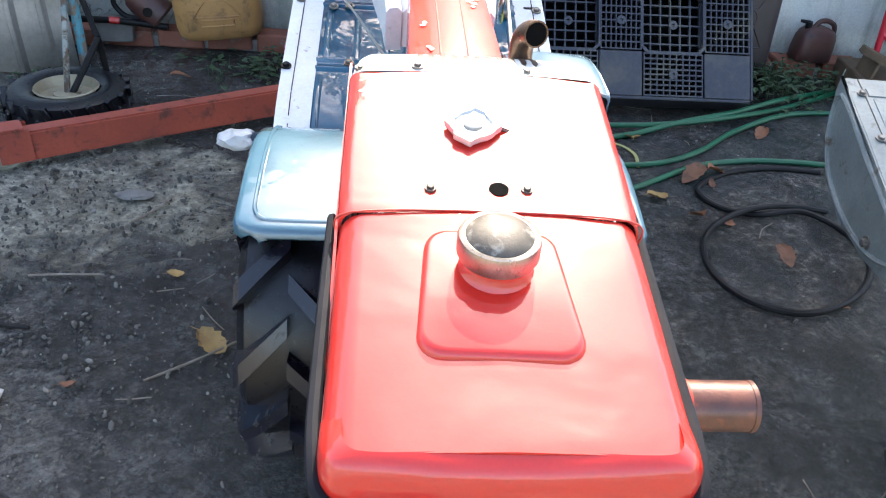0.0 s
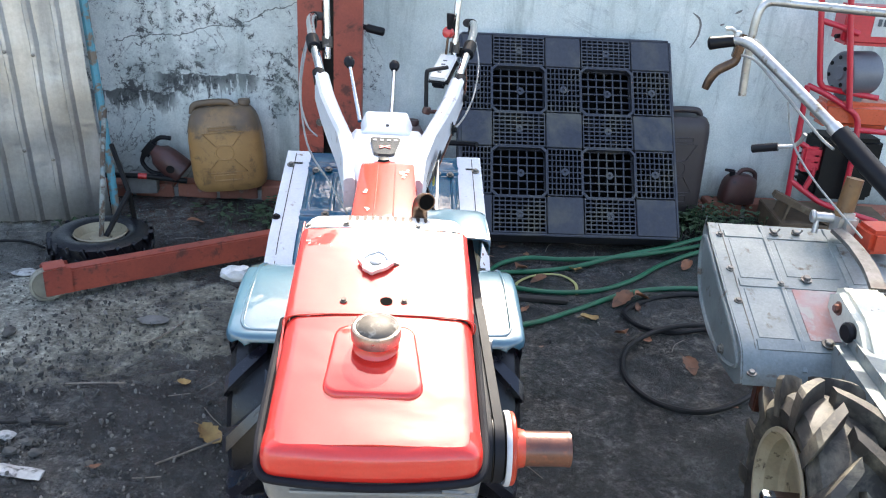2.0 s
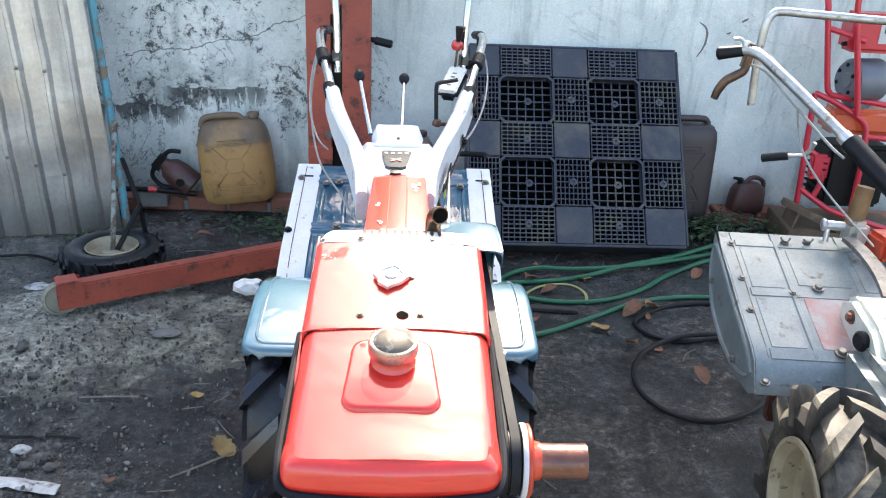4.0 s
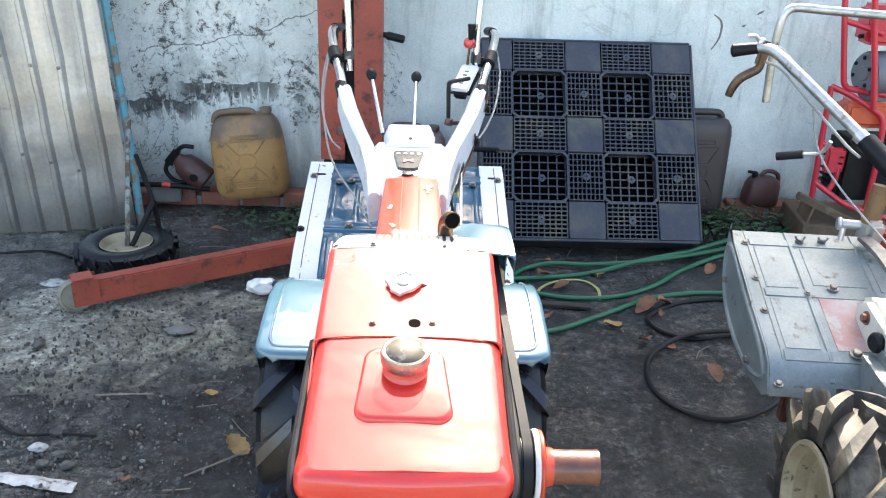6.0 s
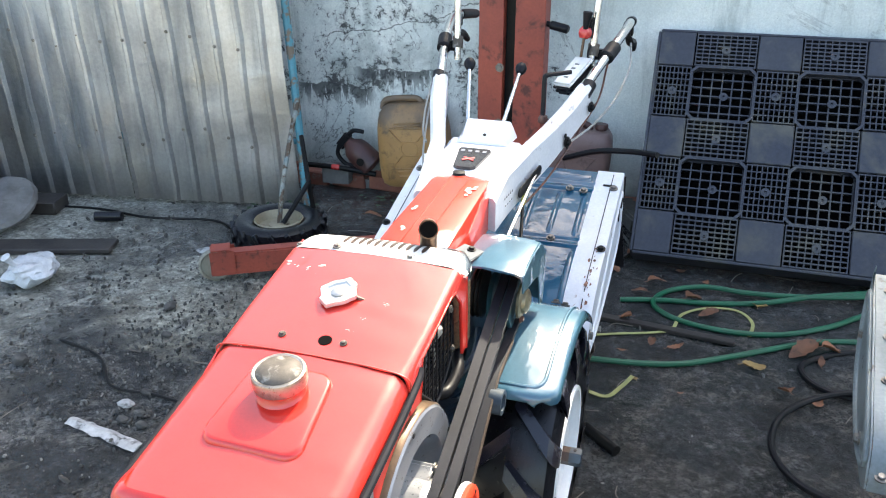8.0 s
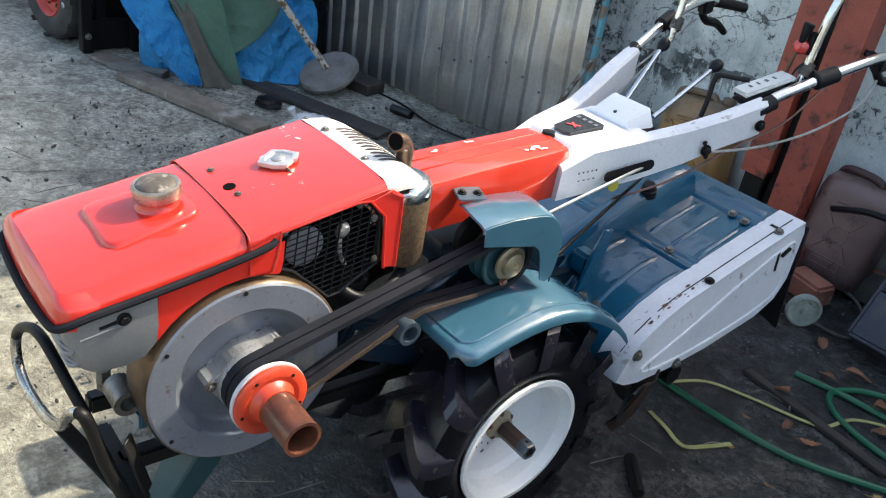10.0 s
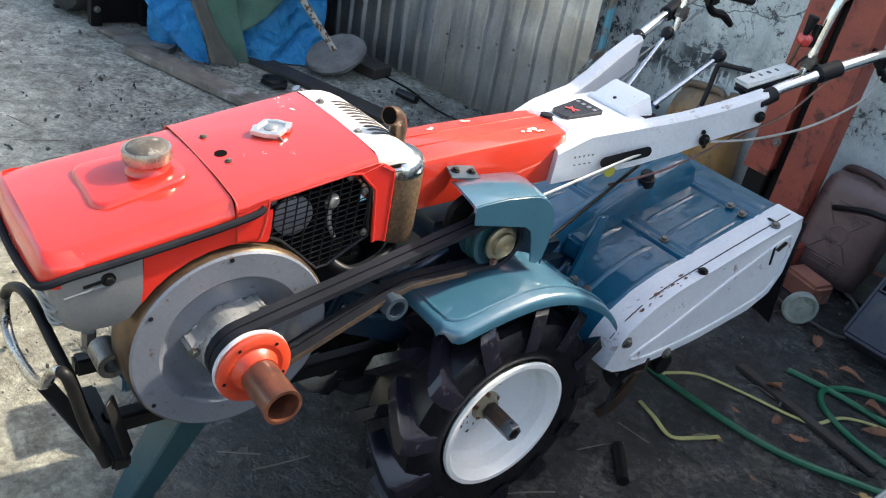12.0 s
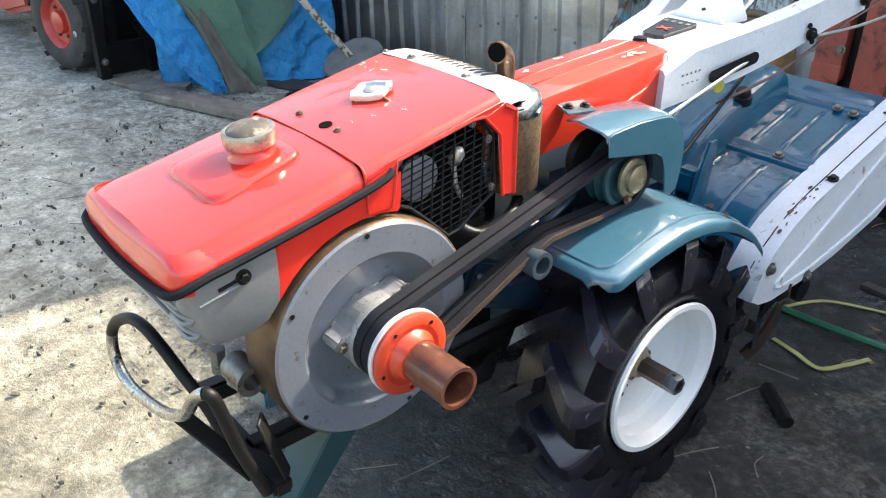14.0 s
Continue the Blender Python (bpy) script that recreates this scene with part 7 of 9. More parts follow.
    tube(bm, [w(1.045, 1.04, 0.83), w(1.07, 1.02, 0.84), w(1.10, 1.00, 0.85)], 0.012, 10, 3)
    part("throttle_grip", bm, BLACK, S)
    bm = new_bm()
    tube(bm, [w(1.10, 1.00, 0.85), w(1.14, 0.98, 0.862), w(1.15, 0.96, 0.90)], 0.006, 8, 3)
    part("throttle_arm", bm, DULL_PLATE, S)
    # wheels
    build_wheel(S, -0.145, -0.295, -0.095, 0.277, 0.277, 0.152, MUD_RUBBER, RIM_CREAM, -1)
    build_wheel(S, 0.165, 0.32, -0.095, 0.277, 0.277, 0.152, MUD_RUBBER, RIM_CREAM, 1)
    bm = new_bm()
    block(bm, (0.0, -0.25, 0.45), (0.22, 0.40, 0.34), (0, 0, 0), 0.03)
    part("engine_block", bm, DARK, S)


build_silver()


# ---- leaning plastic pallet ----
def build_pallet():
    lean = math.degrees(math.atan2(0.55, 0.77))
    e = thing("plastic_pallet", "dark plastic pallet leaning against the wall, dusty", "pallet", pose(0.305, 2.15, 0.09, -lean, 0, 0.8))
    # local: x across, z up the face, y into the pallet
    xs, zs = [0.0, 0.145, 0.392, 0.560, 0.80, 0.985], [0.0, 0.175, 0.405, 0.575, 0.800, 0.950]

    def cell(x0, x1, z0, z1, y, nx, nz, bx, bz, depth):
        """One connected lattice: bars along both edges and between."""
        xe = [v for i in range(nx + 1) for v in (x0 + (x1 - x0 - bx) * i / nx, x0 + (x1 - x0 - bx) * i / nx + bx)]
        ze = [v for i in range(nz + 1) for v in (z0 + (z1 - z0 - bz) * i / nz, z0 + (z1 - z0 - bz) * i / nz + bz)]
        b = new_bm()
        fr = [[b.verts.new((x, y, z)) for z in ze] for x in xe]
        bk = [[b.verts.new((x, y + depth, z)) for z in ze] for x in xe]
        nX, nZ = len(xe) - 1, len(ze) - 1

        def solid(i, j):
            return 0 <= i < nX and 0 <= j < nZ and (i % 2 == 0 or j % 2 == 0)

        for i in range(nX):
            for j in range(nZ):
                if not solid(i, j):
                    continue
                for g in (fr, bk):
                    b.faces.new((g[i][j], g[i + 1][j], g[i + 1][j + 1], g[i][j + 1]))
                for di, dj, a, c in ((-1, 0, (i, j), (i, j + 1)), (1, 0, (i + 1, j), (i + 1, j + 1)), (0, -1, (i, j), (i + 1, j)), (0, 1, (i, j + 1), (i + 1, j + 1))):
                    if not solid(i + di, j + dj):
                        b.faces.new((fr[a[0]][a[1]], fr[c[0]][c[1]], bk[c[0]][c[1]], bk[a[0]][a[1]]))
        return b

    for i in range(5):
        for j in range(5):
            x0, x1, z0, z1 = xs[i], xs[i + 1], zs[j], zs[j + 1]
            if i % 2 == 0 and j % 2 == 0:
                b = new_bm()
                block(b, ((x0 + x1) / 2, 0.012, (z0 + z1) / 2), (x1 - x0 - 0.001, 0.024, z1 - z0 - 0.001), (0, 0, 0), 0.004, 1)
                part("deck_panel", b, PALLET, e)
                b = new_bm()
                block(b, ((x0 + x1) / 2, 0.075, (z0 + z1) / 2), (x1 - x0 - 0.03, 0.10, z1 - z0 - 0.03), (0, 0, 0), 0.006, 1)
                part("foot_block", b, PALLET, e)
            elif i % 2 and j % 2:
                b = new_bm()
                xm, zm, hx, hz, rr = (x0 + x1) / 2, (z0 + z1) / 2, (x1 - x0) / 2, (z1 - z0) / 2, 0.03
                outer, inner = [], []
                for k in range(32):
                    a = 2 * math.pi * (k + 0.5) / 32
                    ca, sa = math.cos(a), math.sin(a)
                    f = 1 / max(abs(ca), abs(sa))
                    outer.append((ca * f * (hx + 0.006), sa * f * (hz + 0.006)))
                    g = (abs(ca) ** 16 + abs(sa) ** 16) ** (-1 / 16)
                    inner.append((ca * g * (hx - 0.003), sa * g * (hz - 0.003)))
                loops = [(outer, 0.002), (inner, 0.0015), (inner, 0.034), (outer, 0.034)]
                rings = [[Vector((xm + loops[m][0][k][0], loops[m][1], zm + loops[m][0][k][1])) for m in range(4)] for k in range(32)]
                ringed(b, rings + rings[:1], False)
                bmesh.ops.remove_doubles(b, verts=b.verts, dist=1e-6)
                part("opening_rim", b, PALLET, e)
                part("lower_grid", cell(x0, x1, z0, z1, 0.036, 6, 6, 0.0056, 0.0056, 0.014), PALLET, e)
                b = new_bm()
                lathe(b, [(0.006, 0), (0.017, 0), (0.018, 0.003), (0.006, 0.004)], (xm + 0.01, 0.035, zm), (0, -1, 0), 12, closed=True)
                part("anti_slip_ring", b, PALLET, e)
            else:
                wide = i % 2
                part("deck_grate", cell(x0 + 0.004, x1 - 0.004, z0 + 0.004, z1 - 0.004, 0.001, 9 if wide else 8, 8 if wide else 8, 0.0045, 0.006 if wide else 0.005, 0.022), PALLET, e)
                b = new_bm()
                p = ((x0 + x1) / 2, -0.001, (z0 + z1) / 2)
                lathe(b, [(0.006, 0), (0.017, 0), (0.018, 0.003), (0.006, 0.004)], (p[0], p[1] + 0.002, p[2]), (0, -1, 0), 12, closed=True)
                part("anti_slip_ring", b, PALLET, e)
    for z in (-0.004, 0.954):
        b = new_bm()
        block(b, (0.4925, 0.066, z), (0.985, 0.13, 0.012), (0, 0, 0), 0.003)
        part("edge_strip", b, PALLET, e)
    for x in (-0.004, 0.989):
        b = new_bm()
        block(b, (x, 0.066, 0.475), (0.012, 0.13, 0.95), (0, 0, 0), 0.003)
        part("edge_strip", b, PALLET, e)
    # black sheet added behind the openings, standing in for the shade inside
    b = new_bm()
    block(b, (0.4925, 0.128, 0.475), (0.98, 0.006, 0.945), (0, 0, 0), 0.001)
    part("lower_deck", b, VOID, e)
    return e


build_pallet()


# ---- shop hoist: mast and leg ----
def build_hoist():
    e = thing("shop_hoist", "red-oxide painted steel engine hoist with mast and castor leg", "hoist")
    for xa, xb, z0, z1 in ((-0.43, -0.325, 0.36, 1.9), (-0.275, -0.150, 0.05, 1.9)):
        bm = new_bm()
        t = 0.006
        ol = [(xa, 2.55), (xa, 2.447), (xb, 2.447), (xb, 2.55), (xb - t, 2.55), (xb - t, 2.447 + t), (xa + t, 2.447 + t), (xa + t, 2.55)]
        plate(bm, ol, z1 - z0, xy(z0), 0.001)
        part("mast_channel", bm, HOIST, e)
    bm = new_bm()
    block(bm, (-0.30, 2.52, 0.75), (0.055, 0.05, 1.3), (0, 0, 0), 0.004)
    block(bm, (-0.375, 2.50, 0.20), (0.09, 0.08, 0.34), (0, 0, 0), 0.004)
    part("mast_core", bm, DARK, e)
    bm = new_bm()
    plate(bm, [(-0.33, 1.0), (-0.27, 1.06), (-0.27, 1.4), (-0.33, 1.4)], 0.006, xz(2.443))
    part("gusset", bm, HOIST, e)
    bm = new_bm()
    plate(bm, [(-0.43, 0.34), (-0.32, 0.34), (-0.32, 0.42), (-0.43, 0.42)], 0.012, xz(2.436), 0.002)
    part("mast_shoe", bm, HOIST, e)
    bm = new_bm()
    rod(bm, (-0.155, 2.48, 0.905), (-0.115, 2.475, 0.90), 0.012, seg=12)
    rod(bm, (-0.135, 2.475, 0.902), (-0.055, 2.46, 0.888), 0.018, seg=14, bevel=0.005)
    part("mast_handle", bm, BLACK, e, "black rubber crank handle")
    for z in (0.48, 0.72, 1.08, 1.3):
        bolt(e, (-0.31 if z > 1 else -0.335, 2.441, z), (0, -1, 0), 0.012)
    bm = new_bm()
    block(bm, (-0.29, 2.42, 0.10), (0.42, 0.14, 0.10), (0, 0, 0), 0.006)
    part("base", bm, HOIST, e)
    a, b = Vector((-1.205, 1.585, 0.074)), Vector((-0.36, 2.085, 0.074))
    d = (b - a).normalized()
    bm = new_bm()
    c = (a + b) / 2
    block(bm, c, ((b - a).length, 0.06, 0.095), (0, 0, math.degrees(math.atan2(d.y, d.x))), 0.006)
    part("leg", bm, HOIST, e, "rust-spotted red steel box leg")
    bm = new_bm()
    block(bm, (-0.33, 2.24, 0.085), (0.09, 0.34, 0.09), (0, 0, -4), 0.006)
    part("leg_root", bm, HOIST, e)
    bm = new_bm()
    for sd in (-1, 1):
        block(bm, a - d * 0.015 + Vector((d.y * sd * 0.036, -d.x * sd * 0.036, 0.008)), (0.095, 0.006, 0.10), (0, 0, math.degrees(math.atan2(d.y, d.x))), 0.002)
    block(bm, a - d * 0.02 + Vector((0, 0, 0.062)), (0.075, 0.074, 0.006), (0, 0, math.degrees(math.atan2(d.y, d.x))), 0.002)
    part("leg_end", bm, HOIST, e)
    bm = new_bm()
    nrm = Vector((d.y, -d.x, 0))
    wc = a - d * 0.045 - nrm * 0.012
    lathe(bm, [(0, -0.016), (0.02, -0.018), (0.056, -0.014), (0.066, -0.01), (0.066, 0.01), (0.058, 0.014), (0.054, 0.008), (0.02, 0.008), (0, 0.016)], (wc.x + nrm.x * 0.012, wc.y + nrm.y * 0.012, 0.066), nrm, 32)
    part("castor_wheel", bm, CASTOR, e, "worn grey castor wheel")
    bm = new_bm()
    lathe(bm, [(0, 0.012), (0.012, 0.014), (0.014, 0.006), (0.045, 0.004), (0.05, 0.014), (0.056, 0.016), (0.062, 0.012), (0.062, -0.012), (0.05, -0.014), (0, -0.014)], (0.125, 2.175, 0.062), (0.78, -0.62, 0), 32)
    part("castor_wheel", bm, CASTOR_PALE, e, "pale grey-green castor wheel")
    bm = new_bm()
    block(bm, (-0.15, 2.24, 0.09), (0.09, 0.44, 0.08), (0, 0, 36), 0.006)
    part("leg_stub", bm, HOIST, e)
    return e


build_hoist()


# ---- canisters along the wall ----
def jerry_can(name, label, material, m, w=0.30, d=0.20, h=0.42, handle=None, cap=True, k=0.42, soft=False):
    e = thing(name, label, "jerry can", m)
    bm = new_bm()
    rings = []
    for z, gx, gy in ((0.0, 0.90, 0.86), (0.012, 0.97, 0.95), (0.05, 1.0, 1.0), (0.16, 0.995, 0.99), (0.24, 1.0, 1.0), (h * 0.82, 1.0, 1.0), (h * 0.90, 0.97, 0.95), (h * 0.955, 0.86, 0.84), (h * 0.965, 0.80, 0.78)) if not soft else ((0.0, 0.84, 0.8), (0.014, 0.94, 0.9), (0.05, 0.99, 0.98), (0.16, 1.0, 1.0), (0.24, 0.985, 0.99), (h * 0.70, 0.965, 0.96), (h * 0.80, 0.925, 0.91), (h * 0.88, 0.86, 0.82), (h * 0.94, 0.76, 0.66), (h * 0.97, 0.62, 0.45)):
        ring = []
        for i in range(32):
            a = 2 * math.pi * i / 32
            ca, sa = math.cos(a), math.sin(a)
            ring.append(Vector((math.copysign(abs(ca) ** k, ca) * w / 2 * gx, math.copysign(abs(sa) ** k, sa) * d / 2 * gy, z)))
        rings.append(ring)
    ringed(bm, rings)
    body = part("body", bm, material, e)
    bm = new_bm()
    x0, x1 = (-w * 0.40, w * 0.14) if cap else (-w * 0.38, w * 0.38)
    tube(bm, [(x0, 0, h * 0.90), (x0 + 0.012, 0, h * 0.985), (x0 + 0.05, 0, h * 1.012), (x1 - 0.04, 0, h * 1.012), (x1 - 0.008, 0, h * 0.985), (x1, 0, h * 0.92)], 0.0165, 12, 5)
    part("handle", bm, handle or material, e)
    if cap:
        bm = new_bm()
        lathe(bm, [(0.024, -0.01), (0.024, 0.008), (0.029, 0.008), (0.029, 0.026), (0.026, 0.03), (0, 0.03)], (w * 0.30, 0, h * 0.96), (0, 0, 1), 18)
        part("cap", bm, handle or material, e)
    f, g = w / 0.30, h / 0.42
    for s in (-1, 1):
        bm = new_bm()
        y = s * (d / 2 - 0.001)
        for pts in ([(-0.08, 0.30), (0.08, 0.30), (0.034, 0.235), (-0.034, 0.235)], [(-0.034, 0.165), (0.034, 0.165), (0.08, 0.10), (-0.08, 0.10)], [(-0.055, 0.327), (0.055, 0.327), (0.055, 0.312), (-0.055, 0.312)], [(-0.055, 0.088), (0.055, 0.088), (0.055, 0.062), (-0.055, 0.062)]):
            tube(bm, [(x * f, y, z * g) for x, z in pts], 0.0035, 6, 1, closed=True)
        tube(bm, [(0.036 * math.cos(a) * f, y, 0.2 * g + 0.036 * math.sin(a)) for a in (0, 0.8, 1.6, 2.4, 3.2, 4.0, 4.8, 5.5)], 0.0035, 6, 3, closed=True)
        part("embossing", bm, material, body)
    return e


jerry_can("jerry_can", "oil-stained yellow plastic jerry can on the brick kerb", JERRY, pose(-0.79, 2.675, 0.08, -2, -5, 6), 0.355, 0.22, 0.41, None, True, 0.6, True)
jerry_can("jerry_can", "dull brown plastic canister leaning at the wall beside the pallet", BROWN_CAN, pose(1.385, 2.68, 0.03, -3, 0, 4), 0.30, 0.19, 0.51, None, False)
jerry_can("jerry_can", "large plum-brown plastic canister standing in front of the wall", PLUM_CAN, pose(-0.03, 2.62, 0.03, -2, 4, 8), 0.30, 0.22, 0.42, RUST_CAN)


def build_oil_can():
    e = thing("oil_can", "small rust-red plastic oil can on the brick kerb", "oil can", pose(1.755, 2.715, 0.078, 0, 2, 5))
    bm = new_bm()
    rings = []
    for z, gx, gy, dx in ((0.0, 0.93, 0.9, 0), (0.008, 1.0, 1.0, 0), (0.05, 1.0, 1.0, 0), (0.10, 0.95, 0.95, 0.002), (0.125, 0.86, 0.85, 0.004), (0.14, 0.66, 0.7, 0.002), (0.148, 0.4, 0.5, -0.004)):
        ring = []
        for i in range(28):
            a = 2 * math.pi * i / 28
            ca, sa = math.cos(a), math.sin(a)
            ring.append(Vector((dx + math.copysign(abs(ca) ** 0.5, ca) * 0.088 * gx, math.copysign(abs(sa) ** 0.5, sa) * 0.055 * gy, z)))
        rings.append(ring)
    ringed(bm, rings)
    part("body", bm, RUST_CAN, e)
    bm = new_bm()
    tube(bm, [(-0.02, 0, 0.138), (0.0, 0, 0.168), (0.04, 0, 0.172), (0.075, 0, 0.15), (0.082, 0, 0.10)], 0.011, 10, 5)
    part("handle", bm, RUST_CAN, e)
    bm = new_bm()
    rod(bm, (-0.045, 0, 0.13), (-0.05, 0, 0.165), 0.015, seg=14)
    rod(bm, (-0.045, 0, 0.162), (-0.088, 0, 0.168), 0.009, 0.007, 10)
    part("spout", bm, BLACK, e, "black screw spout")
    return e


build_oil_can()



def build_jug():
    e = thing("oil_jug", "rust-red tilted jug with a black pump head", "oil jug", pose(-1.015, 2.67, 0.13, 0, -50, 0))
    bm = new_bm()
    lathe(bm, [(0, 0), (0.06, 0.0), (0.068, 0.01), (0.066, 0.10), (0.058, 0.14), (0.034, 0.165), (0.03, 0.18), (0, 0.18)], (0, 0, 0.01), (0, 0, 1), 24)
    part("body", bm, RUST_CAN, e)
    bm = new_bm()
    block(bm, (-0.01, 0, 0.205), (0.09, 0.05, 0.045), (0, 0, 0), 0.01)
    tube(bm, [(0.03, 0, 0.21), (0.07, 0, 0.20), (0.10, 0.0, 0.16)], 0.011, 8, 4)
    tube(bm, [(-0.05, 0, 0.21), (-0.09, 0, 0.19), (-0.10, 0, 0.13), (-0.07, 0, 0.08)], 0.011, 8, 4)
    part("pump_head", bm, BLACK, e)
    bm = new_bm()
    rod(bm, (0.0, -0.061, 0.07), (0, -0.068, 0.07), 0.02, seg=14)
    part("dark_label", bm, DARK, e)
    p = thing("iron_pipe", "dark iron pipe with a red tape band on the kerb", "pipe")
    bm = new_bm()
    tube(bm, [(-1.40, 2.60, 0.135), (-1.25, 2.61, 0.135), (-1.13, 2.62, 0.125), (-1.0, 2.63, 0.11)], 0.013, 10, 4)
    part("tube", bm, DARK, p)
    bm = new_bm()
    rod(bm, (-1.225, 2.612, 0.1345), (-1.185, 2.615, 0.132), 0.0145, seg=12)
    part("tape", bm, RED_LENS, p)
    bm = new_bm()
    block(bm, (-1.22, 2.66, 0.085), (0.14, 0.08, 0.09), (0, 0, 6), 0.004, 1)
    solo("concrete_block", bm, CONCRETE, "grey concrete block on the kerb", "block")


build_jug()


# ---- red-framed pump unit at the wall ----
def build_genset():
    e = thing("engine_unit", "crimson tube-frame engine pump with an orange-red tank", "engine pump")
    for pts in ([(1.93, 2.46, 1.235), (1.865, 2.46, 1.21), (1.842, 2.46, 1.15), (1.846, 2.455, 1.117), (1.882, 2.45, 0.93), (1.914, 2.45, 0.785), (1.93, 2.45, 0.748), (1.975, 2.45, 0.73), (2.20, 2.44, 0.70)],
                [(1.862, 2.455, 1.03), (1.94, 2.43, 1.01), (2.02, 2.40, 0.985)],
                [(1.945, 2.40, 1.16), (1.955, 2.40, 1.09), (2.02, 2.39, 0.80), (2.05, 2.385, 0.66)],
                [(1.868, 2.45, 0.742), (1.96, 2.43, 0.705), (2.06, 2.40, 0.65), (2.10, 2.395, 0.615), (2.115, 2.39, 0.56), (2.12, 2.38, 0.42), (2.125, 2.38, 0.16)],
                [(1.868, 2.45, 0.742), (1.872, 2.45, 0.62), (1.880, 2.45, 0.45), (1.890, 2.45, 0.26), (1.895, 2.45, 0.12)],
                [(1.888, 2.45, 0.29), (1.97, 2.42, 0.235), (2.06, 2.39, 0.19), (2.30, 2.35, 0.13)],
                [(1.88, 2.45, 0.48), (1.96, 2.44, 0.43), (1.975, 2.43, 0.33), (1.955, 2.43, 0.255)],
                [(2.12, 2.39, 0.56), (2.35, 2.38, 0.55)],
                [(1.93, 2.46, 1.235), (2.05, 2.46, 1.225), (2.3, 2.46, 1.22)]):
        b = new_bm()
        tube(b, pts, 0.0135, 10, 5)
        part("frame_tube", b, FRAME_RED, e)
    bm = new_bm()
    block(bm, (2.13, 2.50, 0.615), (0.34, 0.15, 0.12), (0, 0, -4), 0.025, 3)
    part("fuel_tank", bm, GENSET, e, "orange-red fuel tank")
    bm = new_bm()
    block(bm, (2.13, 2.50, 0.36), (0.30, 0.18, 0.30), (0, 0, 0), 0.02)
    eng = part("engine", bm, DARK, e)
    for i in range(6):
        bm = new_bm()
        block(bm, (1.975, 2.50, 0.27 + i * 0.03), (0.02, 0.16, 0.008))
        part("fin", bm, DARK, eng)
    bm = new_bm()
    block(bm, (1.955, 2.44, 0.40), (0.09, 0.04, 0.12), (0, 0, 0), 0.01)
    part("air_box", bm, FRAME_RED, e)
    bm = new_bm()
    lathe(bm, [(0, 0), (0.03, 0), (0.035, 0.008), (0.085, 0.012), (0.098, 0.03), (0.098, 0.16), (0, 0.16)], (2.005, 2.47, 0.80), (1, 0.25, 0), 30)
    block(bm, (2.09, 2.49, 0.705), (0.10, 0.10, 0.05), (0, 0, 12), 0.01)
    motor = part("pump_casing", bm, GREY_CAST, e, "grey cast motor casing")
    for a in (0.5, 1.6, 2.7, 3.8, 4.9, 6.0):
        bolt(motor, (1.998, 2.47 + 0.07 * math.cos(a), 0.80 + 0.07 * math.sin(a)), (-1, -0.25, 0), 0.006, DARK)
    bm = new_bm()
    block(bm, (2.09, 2.49, 1.015), (0.24, 0.15, 0.17), (0, 0, -4), 0.02, 3)
    box = part("control_box", bm, FRAME_RED, e)
    bm = new_bm()
    block(bm, (2.13, 2.410, 1.02), (0.10, 0.004, 0.09), (0, 0, -4), 0.001)
    part("name_plate", bm, GREY_PLASTIC, box)
    bm = new_bm()
    for i in range(3):
        block(bm, (2.105 + i * 0.025, 2.4065 - i * 0.0018, 1.035), (0.016, 0.002, 0.03), (0, 0, -4))
    part("label_bar", bm, DARK_MARK, box)
    bm = new_bm()
    rod(bm, (1.975, 2.47, 0.965), (1.95, 2.465, 0.962), 0.010, seg=10)
    part("switch_knob", bm, BLACK, box)
    bm = new_bm()
    block(bm, (2.12, 2.47, 0.06), (0.56, 0.34, 0.11), (0, 0, -6), 0.004)
    part("skid", bm, WOOD_BROWN, e, "weathered wooden skid under the frame")
    bm = new_bm()
    block(bm, (1.95, 2.36, 0.175), (0.34, 0.05, 0.03), (0, 22, -14), 0.003)
    solo("wooden_batten", bm, WOOD_BROWN, "weathered wooden batten propped against the red frame", "batten")
    bm = new_bm()
    block(bm, (1.86, 2.44, 0.10), (0.012, 0.16, 0.20), (0, 12, -8), 0.002)
    solo("brown_board", bm, WOOD_BROWN, "small brown board leaning beside the wooden skid", "board")


build_genset()


